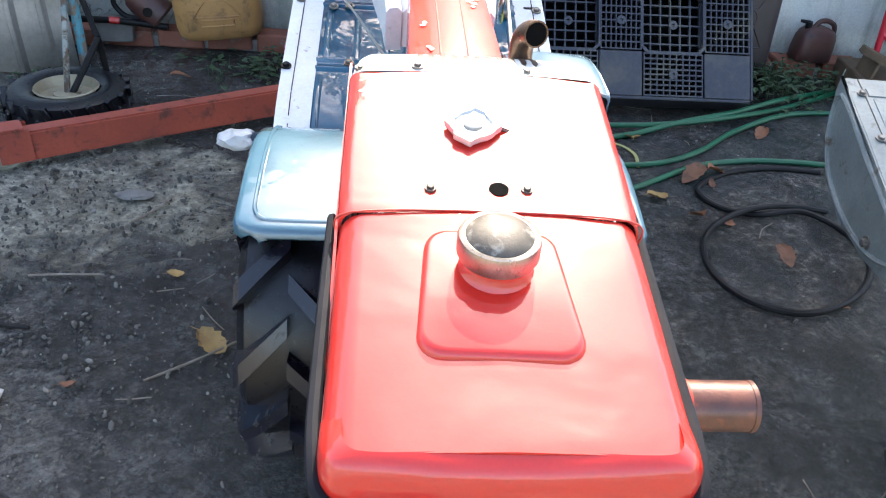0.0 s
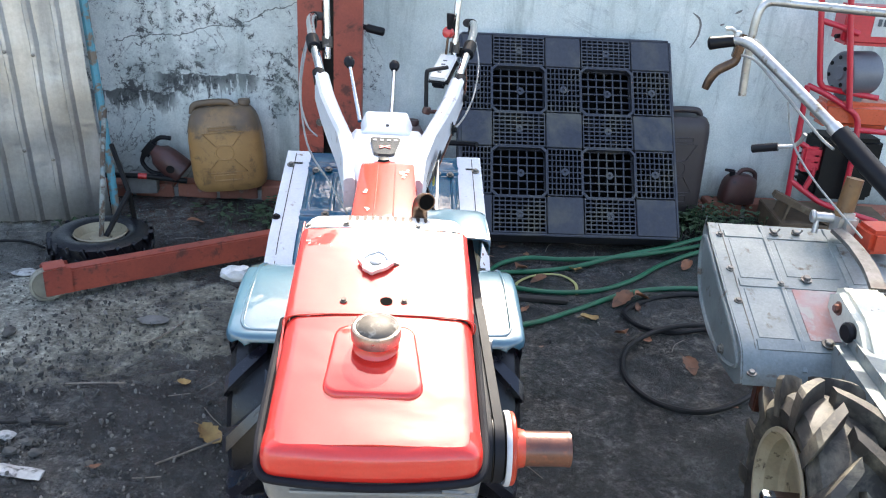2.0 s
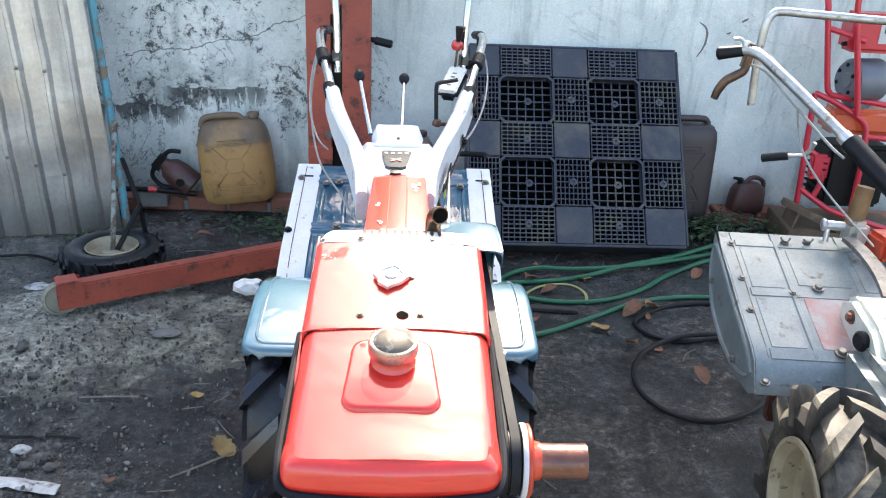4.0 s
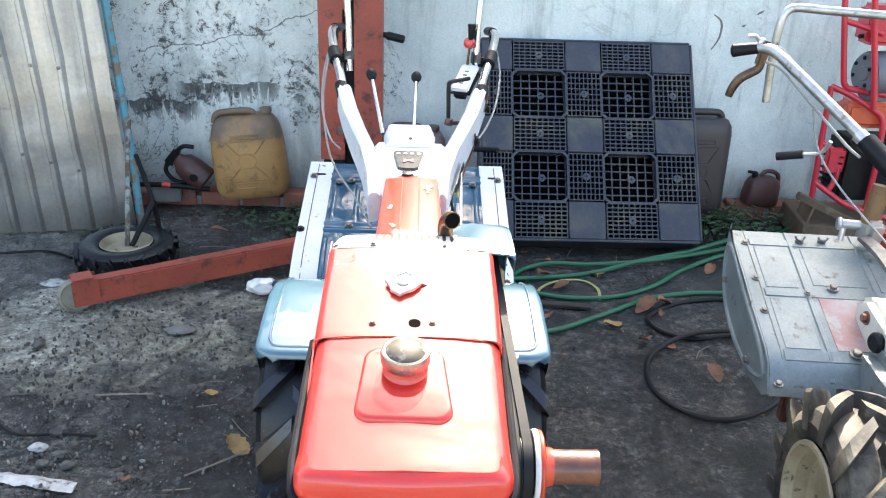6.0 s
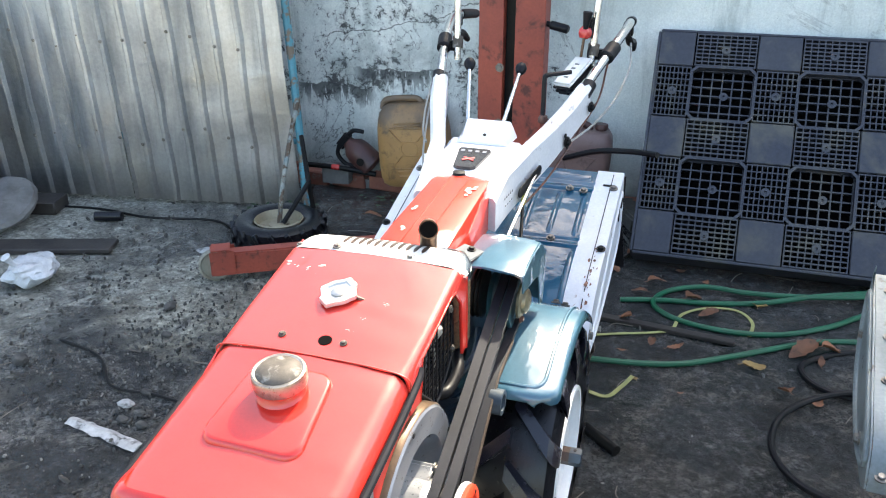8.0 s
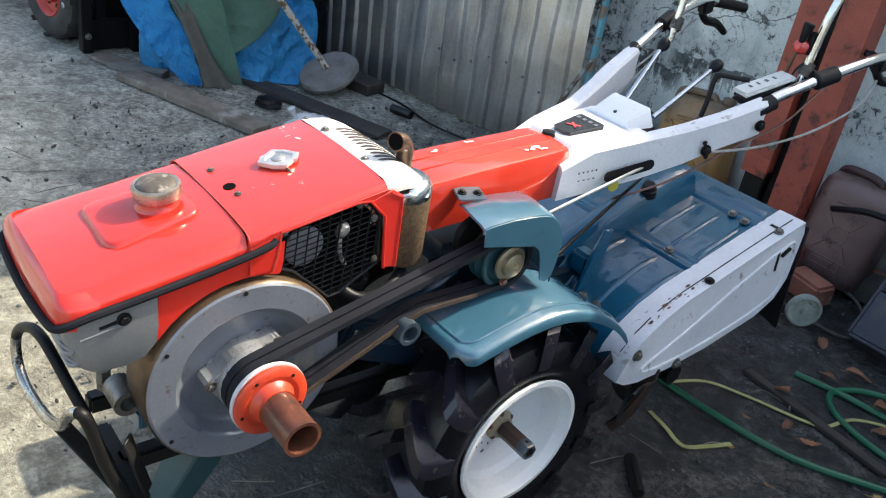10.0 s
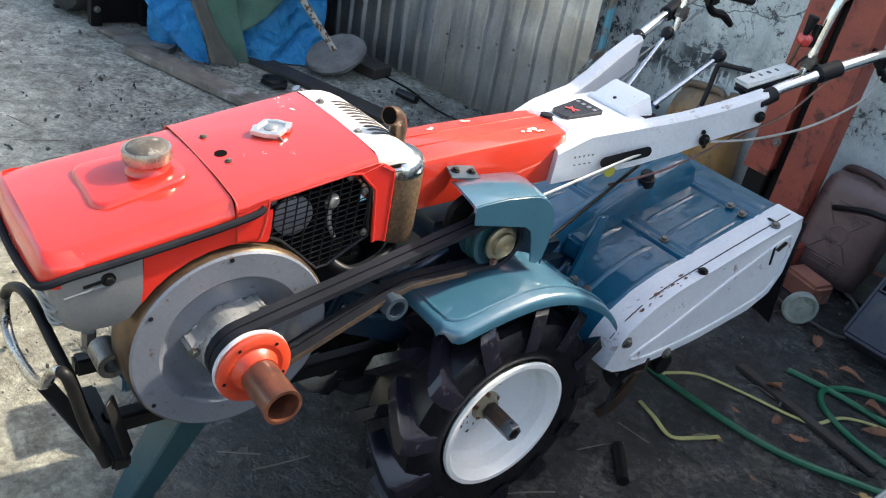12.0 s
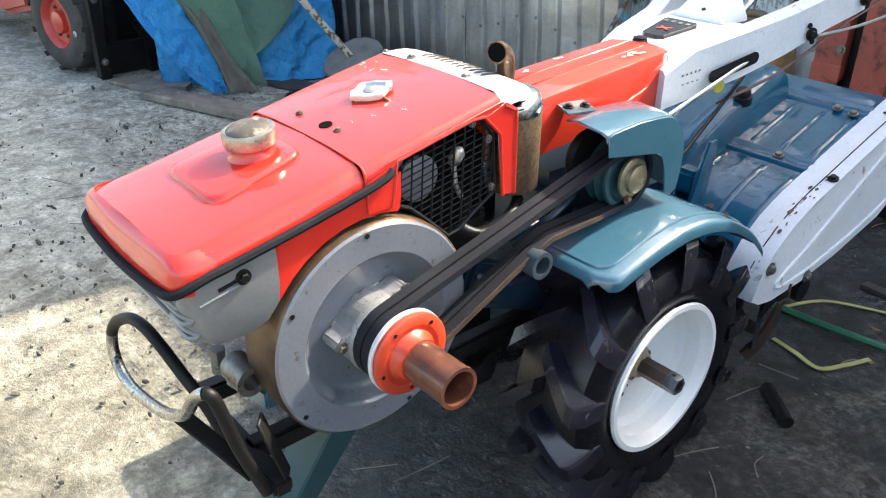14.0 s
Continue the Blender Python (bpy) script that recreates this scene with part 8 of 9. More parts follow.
# ---- wheel-footed stand by the fence ----
def build_stand():
    e = thing("tyre_stand", "flaking steel post standing on a small tractor wheel", "stand")
    C = Vector((-1.205, 2.01, 0.0))
    bm = new_bm()
    lathe(bm, [(0.105, 0.02), (0.125, 0.005), (0.17, 0.0), (0.195, 0.015), (0.20, 0.05), (0.195, 0.085), (0.17, 0.10), (0.125, 0.095), (0.105, 0.08)], C, (0, 0, 1), 40, closed=True)
    ty = part("tyre", bm, RUBBER, e, "worn black tyre lying flat")
    for i in range(18):
        for s in (0, 1):
            a = 2 * math.pi * (i + 0.5 * s) / 18
            b = new_bm()
            block(b, (C.x + 0.199 * math.cos(a), C.y + 0.199 * math.sin(a), 0.03 + 0.042 * s), (0.022, 0.02, 0.045), (28 if s else -28, 0, math.degrees(a)), 0.003, 1)
            part("lug", b, RUBBER, ty)
    bm = new_bm()
    lathe(bm, [(0.108, 0.09), (0.104, 0.095), (0.098, 0.08), (0.09, 0.06), (0.05, 0.055), (0.045, 0.07), (0.0, 0.072)], C, (0, 0, 1), 36)
    part("rim", bm, RIM_CREAM, e, "rusty dirty cream rim")
    bm = new_bm()
    tube(bm, [(C.x, C.y, 0.06), (C.x + 0.004, C.y + 0.05, 0.22), (C.x - 0.03, C.y + 0.22, 0.40), (-1.262, 2.37, 0.52)], 0.011, 8, 4)
    part("post", bm, STAND_PAINT, e, "flaking white and cyan steel post")
    for a, b in (((C.x + 0.02, C.y, 0.07), (C.x + 0.085, C.y + 0.14, 0.22)), ((C.x + 0.085, C.y + 0.14, 0.22), (-1.235, 2.33, 0.37)), ((C.x + 0.085, C.y + 0.14, 0.22), (C.x + 0.10, C.y + 0.16, 0.0))):
        bm = new_bm()
        rod(bm, a, b, 0.011, seg=8)
        part("brace", bm, DARK, e)


build_stand()


# ---- hose, cables, straps ----
def ground_line(name, pts, r, material, label, category, flat=None, steps=7):
    bm = new_bm()
    tube(bm, [(x, y, r if len(q) == 0 else q[0]) for x, y, *q in pts], r, 8, steps, flat=flat)
    return solo(name, bm, material, label, category)


ground_line("garden_hose", [(0.05, 1.40), (0.25, 1.41), (0.514, 1.458), (0.72, 1.58), (0.955, 1.74), (1.15, 1.80), (1.327, 1.807), (1.55, 1.79), (1.75, 1.85), (1.9, 2.05), (1.8, 2.25), (1.5, 2.24), (1.207, 2.05), (1.02, 1.87), (0.844, 1.76), (0.66, 1.735), (0.50, 1.775), (0.42, 1.87), (0.47, 1.99), (0.60, 2.045, 0.02), (0.75, 2.03, 0.025), (0.953, 2.05, 0.03), (1.2, 2.13, 0.03), (1.476, 2.29), (1.75, 2.46), (2.022, 2.65)], 0.0098, HOSE, "long green garden hose coiled loosely on wet ground", "hose")
ground_line("garden_hose", [(0.30, 1.86), (0.454, 1.905), (0.62, 1.93), (0.80, 1.99), (1.0, 2.06, 0.035), (1.25, 2.18, 0.035), (1.5, 2.34, 0.03), (1.8, 2.52)], 0.0098, HOSE, "second length of green hose beside the coil", "hose")
ground_line("black_cable", [(1.40, 1.735), (1.22, 1.75), (1.05, 1.70), (0.93, 1.60), (0.915, 1.53), (0.96, 1.46), (1.06, 1.425), (1.20, 1.435, 0.02), (1.29, 1.36), (1.305, 1.22), (1.25, 1.08), (1.13, 0.965), (0.99, 0.915), (0.87, 0.965), (0.81, 1.09), (0.83, 1.24), (0.91, 1.36), (1.03, 1.42, 0.03), (1.16, 1.45, 0.03), (1.30, 1.46)], 0.0095, BLACK, "black cable lying in a loop on the wet ground", "cable")
ground_line("plastic_strap", [(0.19, 1.25), (0.26, 1.235), (0.335, 1.216), (0.372, 1.28), (0.401, 1.355)], 0.005, STRAP, "faded yellow packing strap on the ground", "strap", flat=(0.007, 0.0012), steps=5)
ground_line("plastic_strap", [(0.12, 1.40), (0.18, 1.533), (0.30, 1.60), (0.44, 1.655), (0.50, 1.70), (0.529, 1.82), (0.62, 1.90), (0.721, 1.907), (0.77, 1.83), (0.758, 1.729)], 0.006, STRAP, "tangled yellow packing strap beside the hose", "strap", flat=(0.006, 0.0012), steps=6)
ground_line("black_cable", [(-0.05, 2.50, 0.33), (0.1, 2.42, 0.40), (0.25, 2.33, 0.44), (0.36, 2.22, 0.47)], 0.012, BLACK, "black hose slung from the wall to the pallet", "hose")
ground_line("grey_cable", [(-0.02, 2.26), (0.12, 2.24), (0.25, 2.25), (0.29, 2.33), (0.24, 2.43, 0.03), (0.15, 2.53, 0.03), (0.06, 2.58, 0.02), (-0.06, 2.60)], 0.006, RUBBLE, "dirty grey cable loop by the pallet", "cable")
ground_line("iron_wire", [(-2.55, 1.98), (-2.2, 2.04), (-1.9, 2.02), (-1.6, 2.08), (-1.45, 2.02)], 0.006, DARK, "thin rusty wire near the fence", "wire")
ground_line("iron_wire", [(-1.5, 0.98), (-1.3, 0.93), (-1.15, 0.80), (-1.0, 0.80), (-0.9, 0.79)], 0.005, DARK, "thin dark wire on the ground", "wire")
bm = new_bm()
block(bm, (0.46, 1.69, 0.008), (0.50, 0.035, 0.014), (0, 0, -6), 0.002)
solo("wood_strip", bm, WOOD_WET, "wet dark wooden strip on the ground", "wood strip")


# ---- far side: tarpaulins, planks, disc-footed pole, vehicle ----
def along(pts, f):
    """The point at share f of a smooth line."""
    q = f * (len(pts) - 1)
    i = min(int(q), len(pts) - 2)
    return pts[i].lerp(pts[i + 1], q - i)


def cloth(name, label, material, near, far, seed, fold=0.02, folds=2.0, crease=0.0, category="tarpaulin"):
    """A hanging sheet between two edges that run from top to bottom, with soft folds and sharp creases."""
    bm = new_bm()
    n, m = 70, 90
    ea, eb = spline([Vector(p) for p in near], 10), spline([Vector(p) for p in far], 10)
    sheet = []
    for i in range(n + 1):
        f = i / n
        col = []
        for j in range(m + 1):
            g = j / m
            p = along(ea, g).lerp(along(eb, g), f)
            w = Vector((p.y * 1.0, p.z * 1.0, seed))
            d = fold * (math.sin(f * folds * 2 * math.pi + 1.6 * g + seed + 1.4 * noise.noise(w * 3.0)) + 0.5 * noise.noise(w * 6.0))
            ridge = 0.0
            if crease:
                turn = Vector((w.x * 0.8 + w.y * 0.6, w.y * 0.8 - w.x * 0.6, seed))
                ridge = abs(noise.noise(Vector((turn.x * 7, turn.y * 12, seed)))) + 0.6 * abs(noise.noise(Vector((turn.x * 22, turn.y * 12, seed + 3)))) + 0.3 * abs(noise.noise(Vector((w.x * 34, w.y * 30, seed + 5))))
            p = p + Vector((d - crease * ridge, 0.25 * d, 0.004 * noise.noise(w * 12)))
            p.z = max(p.z, 0.004 + 0.004 * f)
            col.append(bm.verts.new(p))
        sheet.append(col)
    fs = []
    for a, b in zip(sheet, sheet[1:]):
        for j in range(m):
            fs.append(bm.faces.new((a[j], b[j], b[j + 1], a[j + 1])))
    bmesh.ops.solidify(bm, geom=fs, thickness=0.003)
    return solo(name, bm, material, label, category, sharp=180)


cloth("tarpaulin", "creased blue tarpaulin draped to the ground beside the fence", TARP_BLUE, [(-2.82, 1.26, 0.98), (-2.78, 1.32, 0.60), (-2.73, 1.30, 0.30), (-2.66, 1.32, 0.008)], [(-2.80, 1.62, 0.98), (-2.74, 1.68, 0.68), (-2.68, 1.765, 0.35), (-2.62, 1.735, 0.10), (-2.56, 1.62, 0.008)], 3.0, 0.016, 1.6, 0.035)
cloth("tarpaulin", "bright blue tarpaulin strip hanging to a point", TARP_BLUE, [(-2.78, 0.50, 0.92), (-2.70, 0.70, 0.51), (-2.66, 0.80, 0.32), (-2.65, 0.99, 0.07), (-2.65, 1.095, 0.008)], [(-2.80, 0.76, 0.92), (-2.70, 0.945, 0.475), (-2.66, 1.06, 0.255), (-2.64, 1.10, 0.12), (-2.63, 1.12, 0.008)], 7.0, 0.012, 0.8, 0.03)
cloth("tarpaulin", "dusty blue tarpaulin bundle low behind the strip", TARP_BLUE, [(-3.02, 0.96, 0.21), (-2.95, 0.93, 0.17), (-2.92, 0.92, 0.09), (-2.93, 0.95, 0.006)], [(-2.95, 1.18, 0.28), (-2.84, 1.16, 0.24), (-2.80, 1.14, 0.10), (-2.82, 1.14, 0.006)], 17.0, 0.014, 1.2, 0.03)
cloth("canvas_sheet", "grey-green canvas flap falling in one long fold to the ground", TARP_GREEN, [(-2.76, 0.72, 0.95), (-2.70, 0.90, 0.56), (-2.69, 1.0, 0.38), (-2.68, 1.10, 0.18), (-2.67, 1.17, 0.012)], [(-2.70, 1.04, 0.95), (-2.63, 1.10, 0.72), (-2.60, 1.20, 0.44), (-2.60, 1.29, 0.16), (-2.61, 1.335, 0.010)], 5.0, 0.014, 0.9, 0.008, "canvas")
cloth("canvas_sheet", "grey-green canvas corner hanging behind the long flap", TARP_GREEN, [(-2.78, 1.06, 0.90), (-2.74, 1.13, 0.60), (-2.70, 1.18, 0.30), (-2.68, 1.21, 0.145)], [(-2.76, 1.36, 0.80), (-2.68, 1.485, 0.53), (-2.66, 1.535, 0.385), (-2.66, 1.42, 0.235), (-2.67, 1.25, 0.14)], 9.0, 0.012, 0.8, 0.01, "canvas")
cloth("canvas_sheet", "grey-brown canvas border hanging over the green sheet", TARP_GREY, [(-2.76, 1.00, 0.97), (-2.71, 1.13, 0.75), (-2.67, 1.30, 0.64), (-2.648, 1.455, 0.525)], [(-2.78, 1.26, 0.97), (-2.70, 1.38, 0.71), (-2.67, 1.44, 0.60), (-2.645, 1.478, 0.518)], 21.0, 0.004, 0.8, 0.006, "canvas")
cloth("canvas_sheet", "grey-brown canvas trailing on the planks", TARP_GREY, [(-2.75, 0.90, 0.58), (-2.675, 0.99, 0.40), (-2.645, 1.07, 0.20), (-2.63, 1.13, 0.010)], [(-2.74, 0.98, 0.58), (-2.655, 1.065, 0.40), (-2.625, 1.15, 0.20), (-2.59, 1.27, 0.008)], 12.0, 0.008, 1.5, 0.012, "canvas")
# crate coloured near black so the space under the sheets looks shaded
bm = new_bm()
block(bm, (-3.14, 1.53, 0.45), (0.50, 0.86, 0.9), (0, 0, 4), 0.03)
solo("covered_crate", bm, DARK, "crate under the tarpaulins coloured near black for shade", "crate")


def plank(a, b, w, h, material, label):
    a, b = Vector(a), Vector(b)
    d = b - a
    bm = new_bm()
    block(bm, ((a + b) / 2) + Vector((0, 0, h / 2)), (d.length, w, h), (0, 0, math.degrees(math.atan2(d.y, d.x))), 0.004, 1)
    for v in bm.verts:
        v.co += Vector((noise.noise(v.co * 7), noise.noise(v.co * 9), 0)) * 0.006
    return solo("wooden_plank", bm, material, label, "plank")


plank((-2.86, 0.83, 0), (-2.02, 1.14, 0), 0.13, 0.035, WOOD, "long weathered plank lying on the ground")
plank((-2.74, 1.38, 0), (-1.83, 1.69, 0), 0.12, 0.022, WOOD_WET, "dark damp plank lying on the ground")
plank((-2.86, 1.86, 0), (-2.36, 1.99, 0), 0.14, 0.06, WOOD_WET, "thick dark plank against the fence")
plank((-3.20, 0.80, 0), (-3.00, 0.88, 0), 0.13, 0.018, WOOD, "short scrap of weathered board on the ground")


def build_disc_pole():
    e = thing("sign_pole", "toppled flaking steel pole on a round concrete foot", "pole")
    bm = new_bm()
    ax2 = Vector((0.06, -0.44, 0.88)).normalized()
    rng = random.Random(2)
    prof = [(0, 0), (0.13, 0.0), (0.158, 0.008), (0.165, 0.03), (0.155, 0.046), (0.05, 0.052), (0, 0.052)]
    lathe(bm, prof, (-2.478, 1.765, 0.078), ax2, 28)
    for v in bm.verts:
        v.co += Vector((rng.uniform(-1, 1), rng.uniform(-1, 1), rng.uniform(-1, 1))) * 0.004
    part("concrete_foot", bm, CONCRETE, e, "broken round concrete foot")
    bm = new_bm()
    rod(bm, (-2.480, 1.755, 0.105), (-2.565, 1.405, 0.560), 0.017, seg=14)
    part("pole", bm, FLAKED, e, "white paint flaking from rusty steel")


build_disc_pole()


def build_vehicle():
    e = thing("parked_vehicle", "red industrial vehicle with black tyre and dark steel mast plate", "vehicle")
    bm = new_bm()
    cx, cy, R = -3.58, 0.735, 0.25
    lathe(bm, [(0.135, -0.08), (0.16, -0.09), (0.215, -0.09), (R - 0.008, -0.07), (R, -0.04), (R, 0.04), (R - 0.008, 0.07), (0.215, 0.09), (0.16, 0.09), (0.135, 0.08)], (cx, cy, R), (0.21, -0.978, 0), 48, closed=True)
    ty = part("tyre", bm, DUSTY_RUBBER, e, "dusty solid black tyre")
    for i in range(22):
        a = 2 * math.pi * i / 22
        b = new_bm()
        u, v, d = frame_of((0.21, -0.978, 0))
        w = u * math.cos(a) + v * math.sin(a)
        q = Vector((cx, cy, R)) + w * (R - 0.004) + d * (0.055 if i % 2 else -0.055)
        m = Matrix((w, d, w.cross(d))).transposed().to_euler()
        block(b, q, (0.012, 0.07, 0.03), [math.degrees(t) for t in m], 0.002, 1)
        part("lug", b, DUSTY_RUBBER, ty)
    bm = new_bm()
    lathe(bm, [(0.137, 0.08), (0.130, 0.086), (0.120, 0.075), (0.108, 0.05), (0.06, 0.045), (0.055, 0.075), (0.03, 0.085), (0, 0.085)], (cx, cy, R), (0.21, -0.978, 0), 36)
    rim = part("rim", bm, RED_WORN, e, "red painted wheel rim")
    for i in range(6):
        a = 2 * math.pi * i / 6
        u, v, d = frame_of((0.21, -0.978, 0))
        bolt(rim, Vector((cx, cy, R)) + (u * math.cos(a) + v * math.sin(a)) * 0.08 + d * 0.05, (0.21, -0.978, 0), 0.009, RUST)
    bm = new_bm()
    lathe(bm, [(0, 0), (0.016, 0), (0.016, 0.002), (0, 0.002)], Vector((cx, cy, R)) + Vector((0.21, -0.978, 0)) * 0.089 + Vector((0.178, 0.038, -0.03)), (0.21, -0.978, 0), 12)
    part("chalk_spot", bm, PAPER, e)
    for y, w in ((0.765, 0.055), (1.02, 0.05)):
        bm = new_bm()
        block(bm, (-3.29, y, 0.42), (0.06, w, 0.84), (0, 0, 4), 0.004)
        part("mast_rail", bm, DARK, e, "dark greasy steel mast rail")
    for z, h in ((0.09, 0.16), (0.52, 0.10), (0.80, 0.08)):
        bm = new_bm()
        block(bm, (-3.31, 0.89, z), (0.03, 0.21, h), (0, 0, 4), 0.004)
        part("mast_crossbar", bm, DARK, e)
    bm = new_bm()
    block(bm, (-3.33, 0.855, 0.40), (0.03, 0.05, 0.78), (0, 0, 4), 0.004)
    part("mast_chain_guide", bm, DARK, e)
    # dark panel added behind the mast so the shaded gap reads black
    bm = new_bm()
    block(bm, (-3.42, 0.95, 0.44), (0.02, 0.30, 0.82), (0, 0, 4), 0.004)
    part("carriage_plate", bm, DARK, e)
    bolt(e, (-3.258, 0.768, 0.40), (1, 0.1, 0), 0.012)
    bolt(e, (-3.258, 0.768, 0.09), (1, 0.1, 0), 0.012)
    bm = new_bm()
    ringed(bm, [[Vector((x, y, z)) for x, z in ((-3.90, 0.26), (-3.90, 0.9), (-4.2, 1.15), (-5.2, 1.15), (-5.5, 0.7), (-5.4, 0.2), (-4.4, 0.15))] for y in (0.62, 1.45)])
    bevel_all(bm, list(bm.verts), 0.03, 2)
    part("body", bm, RED_WORN, e, "red painted body panel")
    bm = new_bm()
    lathe(bm, [(0.10, -0.06), (0.18, -0.07), (0.20, -0.04), (0.20, 0.04), (0.18, 0.07), (0.10, 0.06)], (-4.95, 0.60, 0.20), (0.0, -1, 0), 40, closed=True)
    part("tyre", bm, DUSTY_RUBBER, e)
    bm = new_bm()
    rod(bm, (-3.59, 0.70, R), (-3.45, 1.40, R), 0.05, seg=16)
    rod(bm, (-4.95, 0.60, 0.20), (-4.95, 1.35, 0.20), 0.06, seg=16)
    rod(bm, (-3.55, 1.05, 0.25), (-4.1, 1.05, 0.30), 0.05, seg=12)
    rod(bm, (-3.30, 1.02, 0.20), (-3.55, 1.05, 0.25), 0.04, seg=12)
    part("axle", bm, DARK, e)


build_vehicle()


# ---- bags, leaves, weeds, litter ----
def crumpled(name, label, material, c, size, seed, knot=None, category="bag"):
    bm = new_bm()
    bmesh.ops.create_icosphere(bm, subdivisions=4, radius=1.0)
    for v in bm.verts:
        d = v.co.normalized()
        k = 1 + 0.28 * noise.noise(d * 1.6 + Vector((seed, 0, 0))) + 0.16 * abs(noise.noise(d * 4.5 + Vector((0, seed, 0)))) + 0.07 * noise.noise(d * 11)
        v.co = Vector((d.x * size[0], d.y * size[1], d.z * size[2])) * k
    lo = min(v.co.z for v in bm.verts)
    for v in bm.verts:
        v.co.z = max(v.co.z - lo * 0.72, 0.0)
        v.co += Vector(c)
    if knot:
        tube(bm, [Vector(c) + Vector((0, 0, size[2] * 1.2)), Vector(c) + Vector(knot) * 0.6, Vector(c) + Vector(knot)], lambda f: 0.022 - 0.014 * math.sin(3 * f), 8, 4)
    return solo(name, bm, material, label, category)


crumpled("plastic_bag", "knotted white plastic bag on the muddy ground", BAG, (-1.93, 1.33, 0.0), (0.085, 0.105, 0.055), 2.0, (-0.02, -0.09, 0.14))
crumpled("rag", "dark crumpled rag on the ground", DARK, (-2.34, 1.34, 0.0), (0.07, 0.06, 0.025), 6.0, category="rag")
crumpled("mud_lump", "dark lump of mud on the concrete", STONE, (-1.62, 0.62, 0.0), (0.022, 0.02, 0.016), 3.0, category="lump")
crumpled("mud_lump", "dark lump of mud on the concrete", STONE, (-1.52, 0.82, 0.0), (0.026, 0.022, 0.02), 4.0, category="lump")
crumpled("mud_lump", "small dark lump near the hoist leg", STONE, (-1.28, 1.30, 0.0), (0.02, 0.026, 0.012), 8.0, category="lump")
crumpled("flat_stone", "flat grey stone chip on the wet ground", CONCRETE, (-0.83, 1.42, 0.0), (0.05, 0.03, 0.008), 13.0, category="stone")
for sx, sy, seed in ((-1.02, 0.80, 21.0), (-0.97, 0.70, 22.0), (-0.93, 0.655, 23.0), (-1.0, 0.66, 24.0), (-1.17, 1.12, 25.0)):
    crumpled("mud_lump", "small black lump of mud on the ground", STONE, (sx, sy, 0.0), (0.018, 0.012, 0.010), seed, category="lump")
bm = new_bm()
tube(bm, [(-2.12, 1.93, 0.02), (-2.0, 1.965, 0.02)], 0.022, 14, 1)
solo("rubber_stub", bm, RUBBER, "short black rubber tube stub on the ground", "rubber stub")
bm = new_bm()
ringed(bm, [[Vector((-3.02, 0.78, z)), Vector((-2.92, 0.86, z)), Vector((-2.80, 0.98, z)), Vector((-2.86, 1.04, z)), Vector((-2.99, 0.95, z))] for z in (0.0, 0.03)])
solo("broken_slab", bm, CONCRETE, "broken grey concrete slab piece", "slab")
for c, s, r in (((0.17, 2.66, 0.045), (0.20, 0.13, 0.09), 12), ((0.02, 2.40, 0.045), (0.17, 0.10, 0.09), -14), ((0.30, 2.60, 0.04), (0.14, 0.12, 0.08), 30)):
    bm = new_bm()
    block(bm, c, s, (4, 0, r), 0.012, 2)
    solo("rubble_block", bm, RUBBLE if r > 0 else BRICK, "dirty rubble block behind the tiller", "rubble", group="rubble by the wall")


def leaf_mesh(seed, material, ln=0.05, wd=0.026, name="fallen_leaf"):
    rng = random.Random(seed)
    bm = new_bm()
    n, m = 10, 3
    curl, bend = rng.uniform(0.25, 0.6), rng.uniform(-0.3, 0.3)
    rows = []
    for i in range(n + 1):
        f = i / n
        w = wd * math.sin(math.pi * min(0.985, f * 0.94 + 0.04)) ** 0.75 * (1 + 0.16 * math.sin(i * 2.7 + seed))
        z = 0.014 * math.sin(f * 2.6 + seed)
        row = []
        for k in range(-m, m + 1):
            g = k / m
            row.append(Vector((g * w * rng.uniform(0.93, 1.05) + bend * ln * (f - 0.5) ** 2, (f - 0.5) * ln * 2, z + curl * wd * g * g * (0.6 + 0.4 * math.sin(f * 5)) + 0.003 * rng.random())))
        rows.append(row)
    lo = min(p.z for r in rows for p in r)
    ringed(bm, [r + [p - Vector((0, 0, 0.0012)) for p in r[::-1]] for r in [[p - Vector((0, 0, lo - 0.003)) for p in r] for r in rows]])
    a = rows[0][m] - Vector((0, 0, lo - 0.003))
    tube(bm, [a, a + Vector((0.003, -ln * 0.3, -0.002)), a + Vector((0.007, -ln * 0.5, 0.001))], 0.0011, 5, 1)
    return as_mesh(name, bm, material, 60)


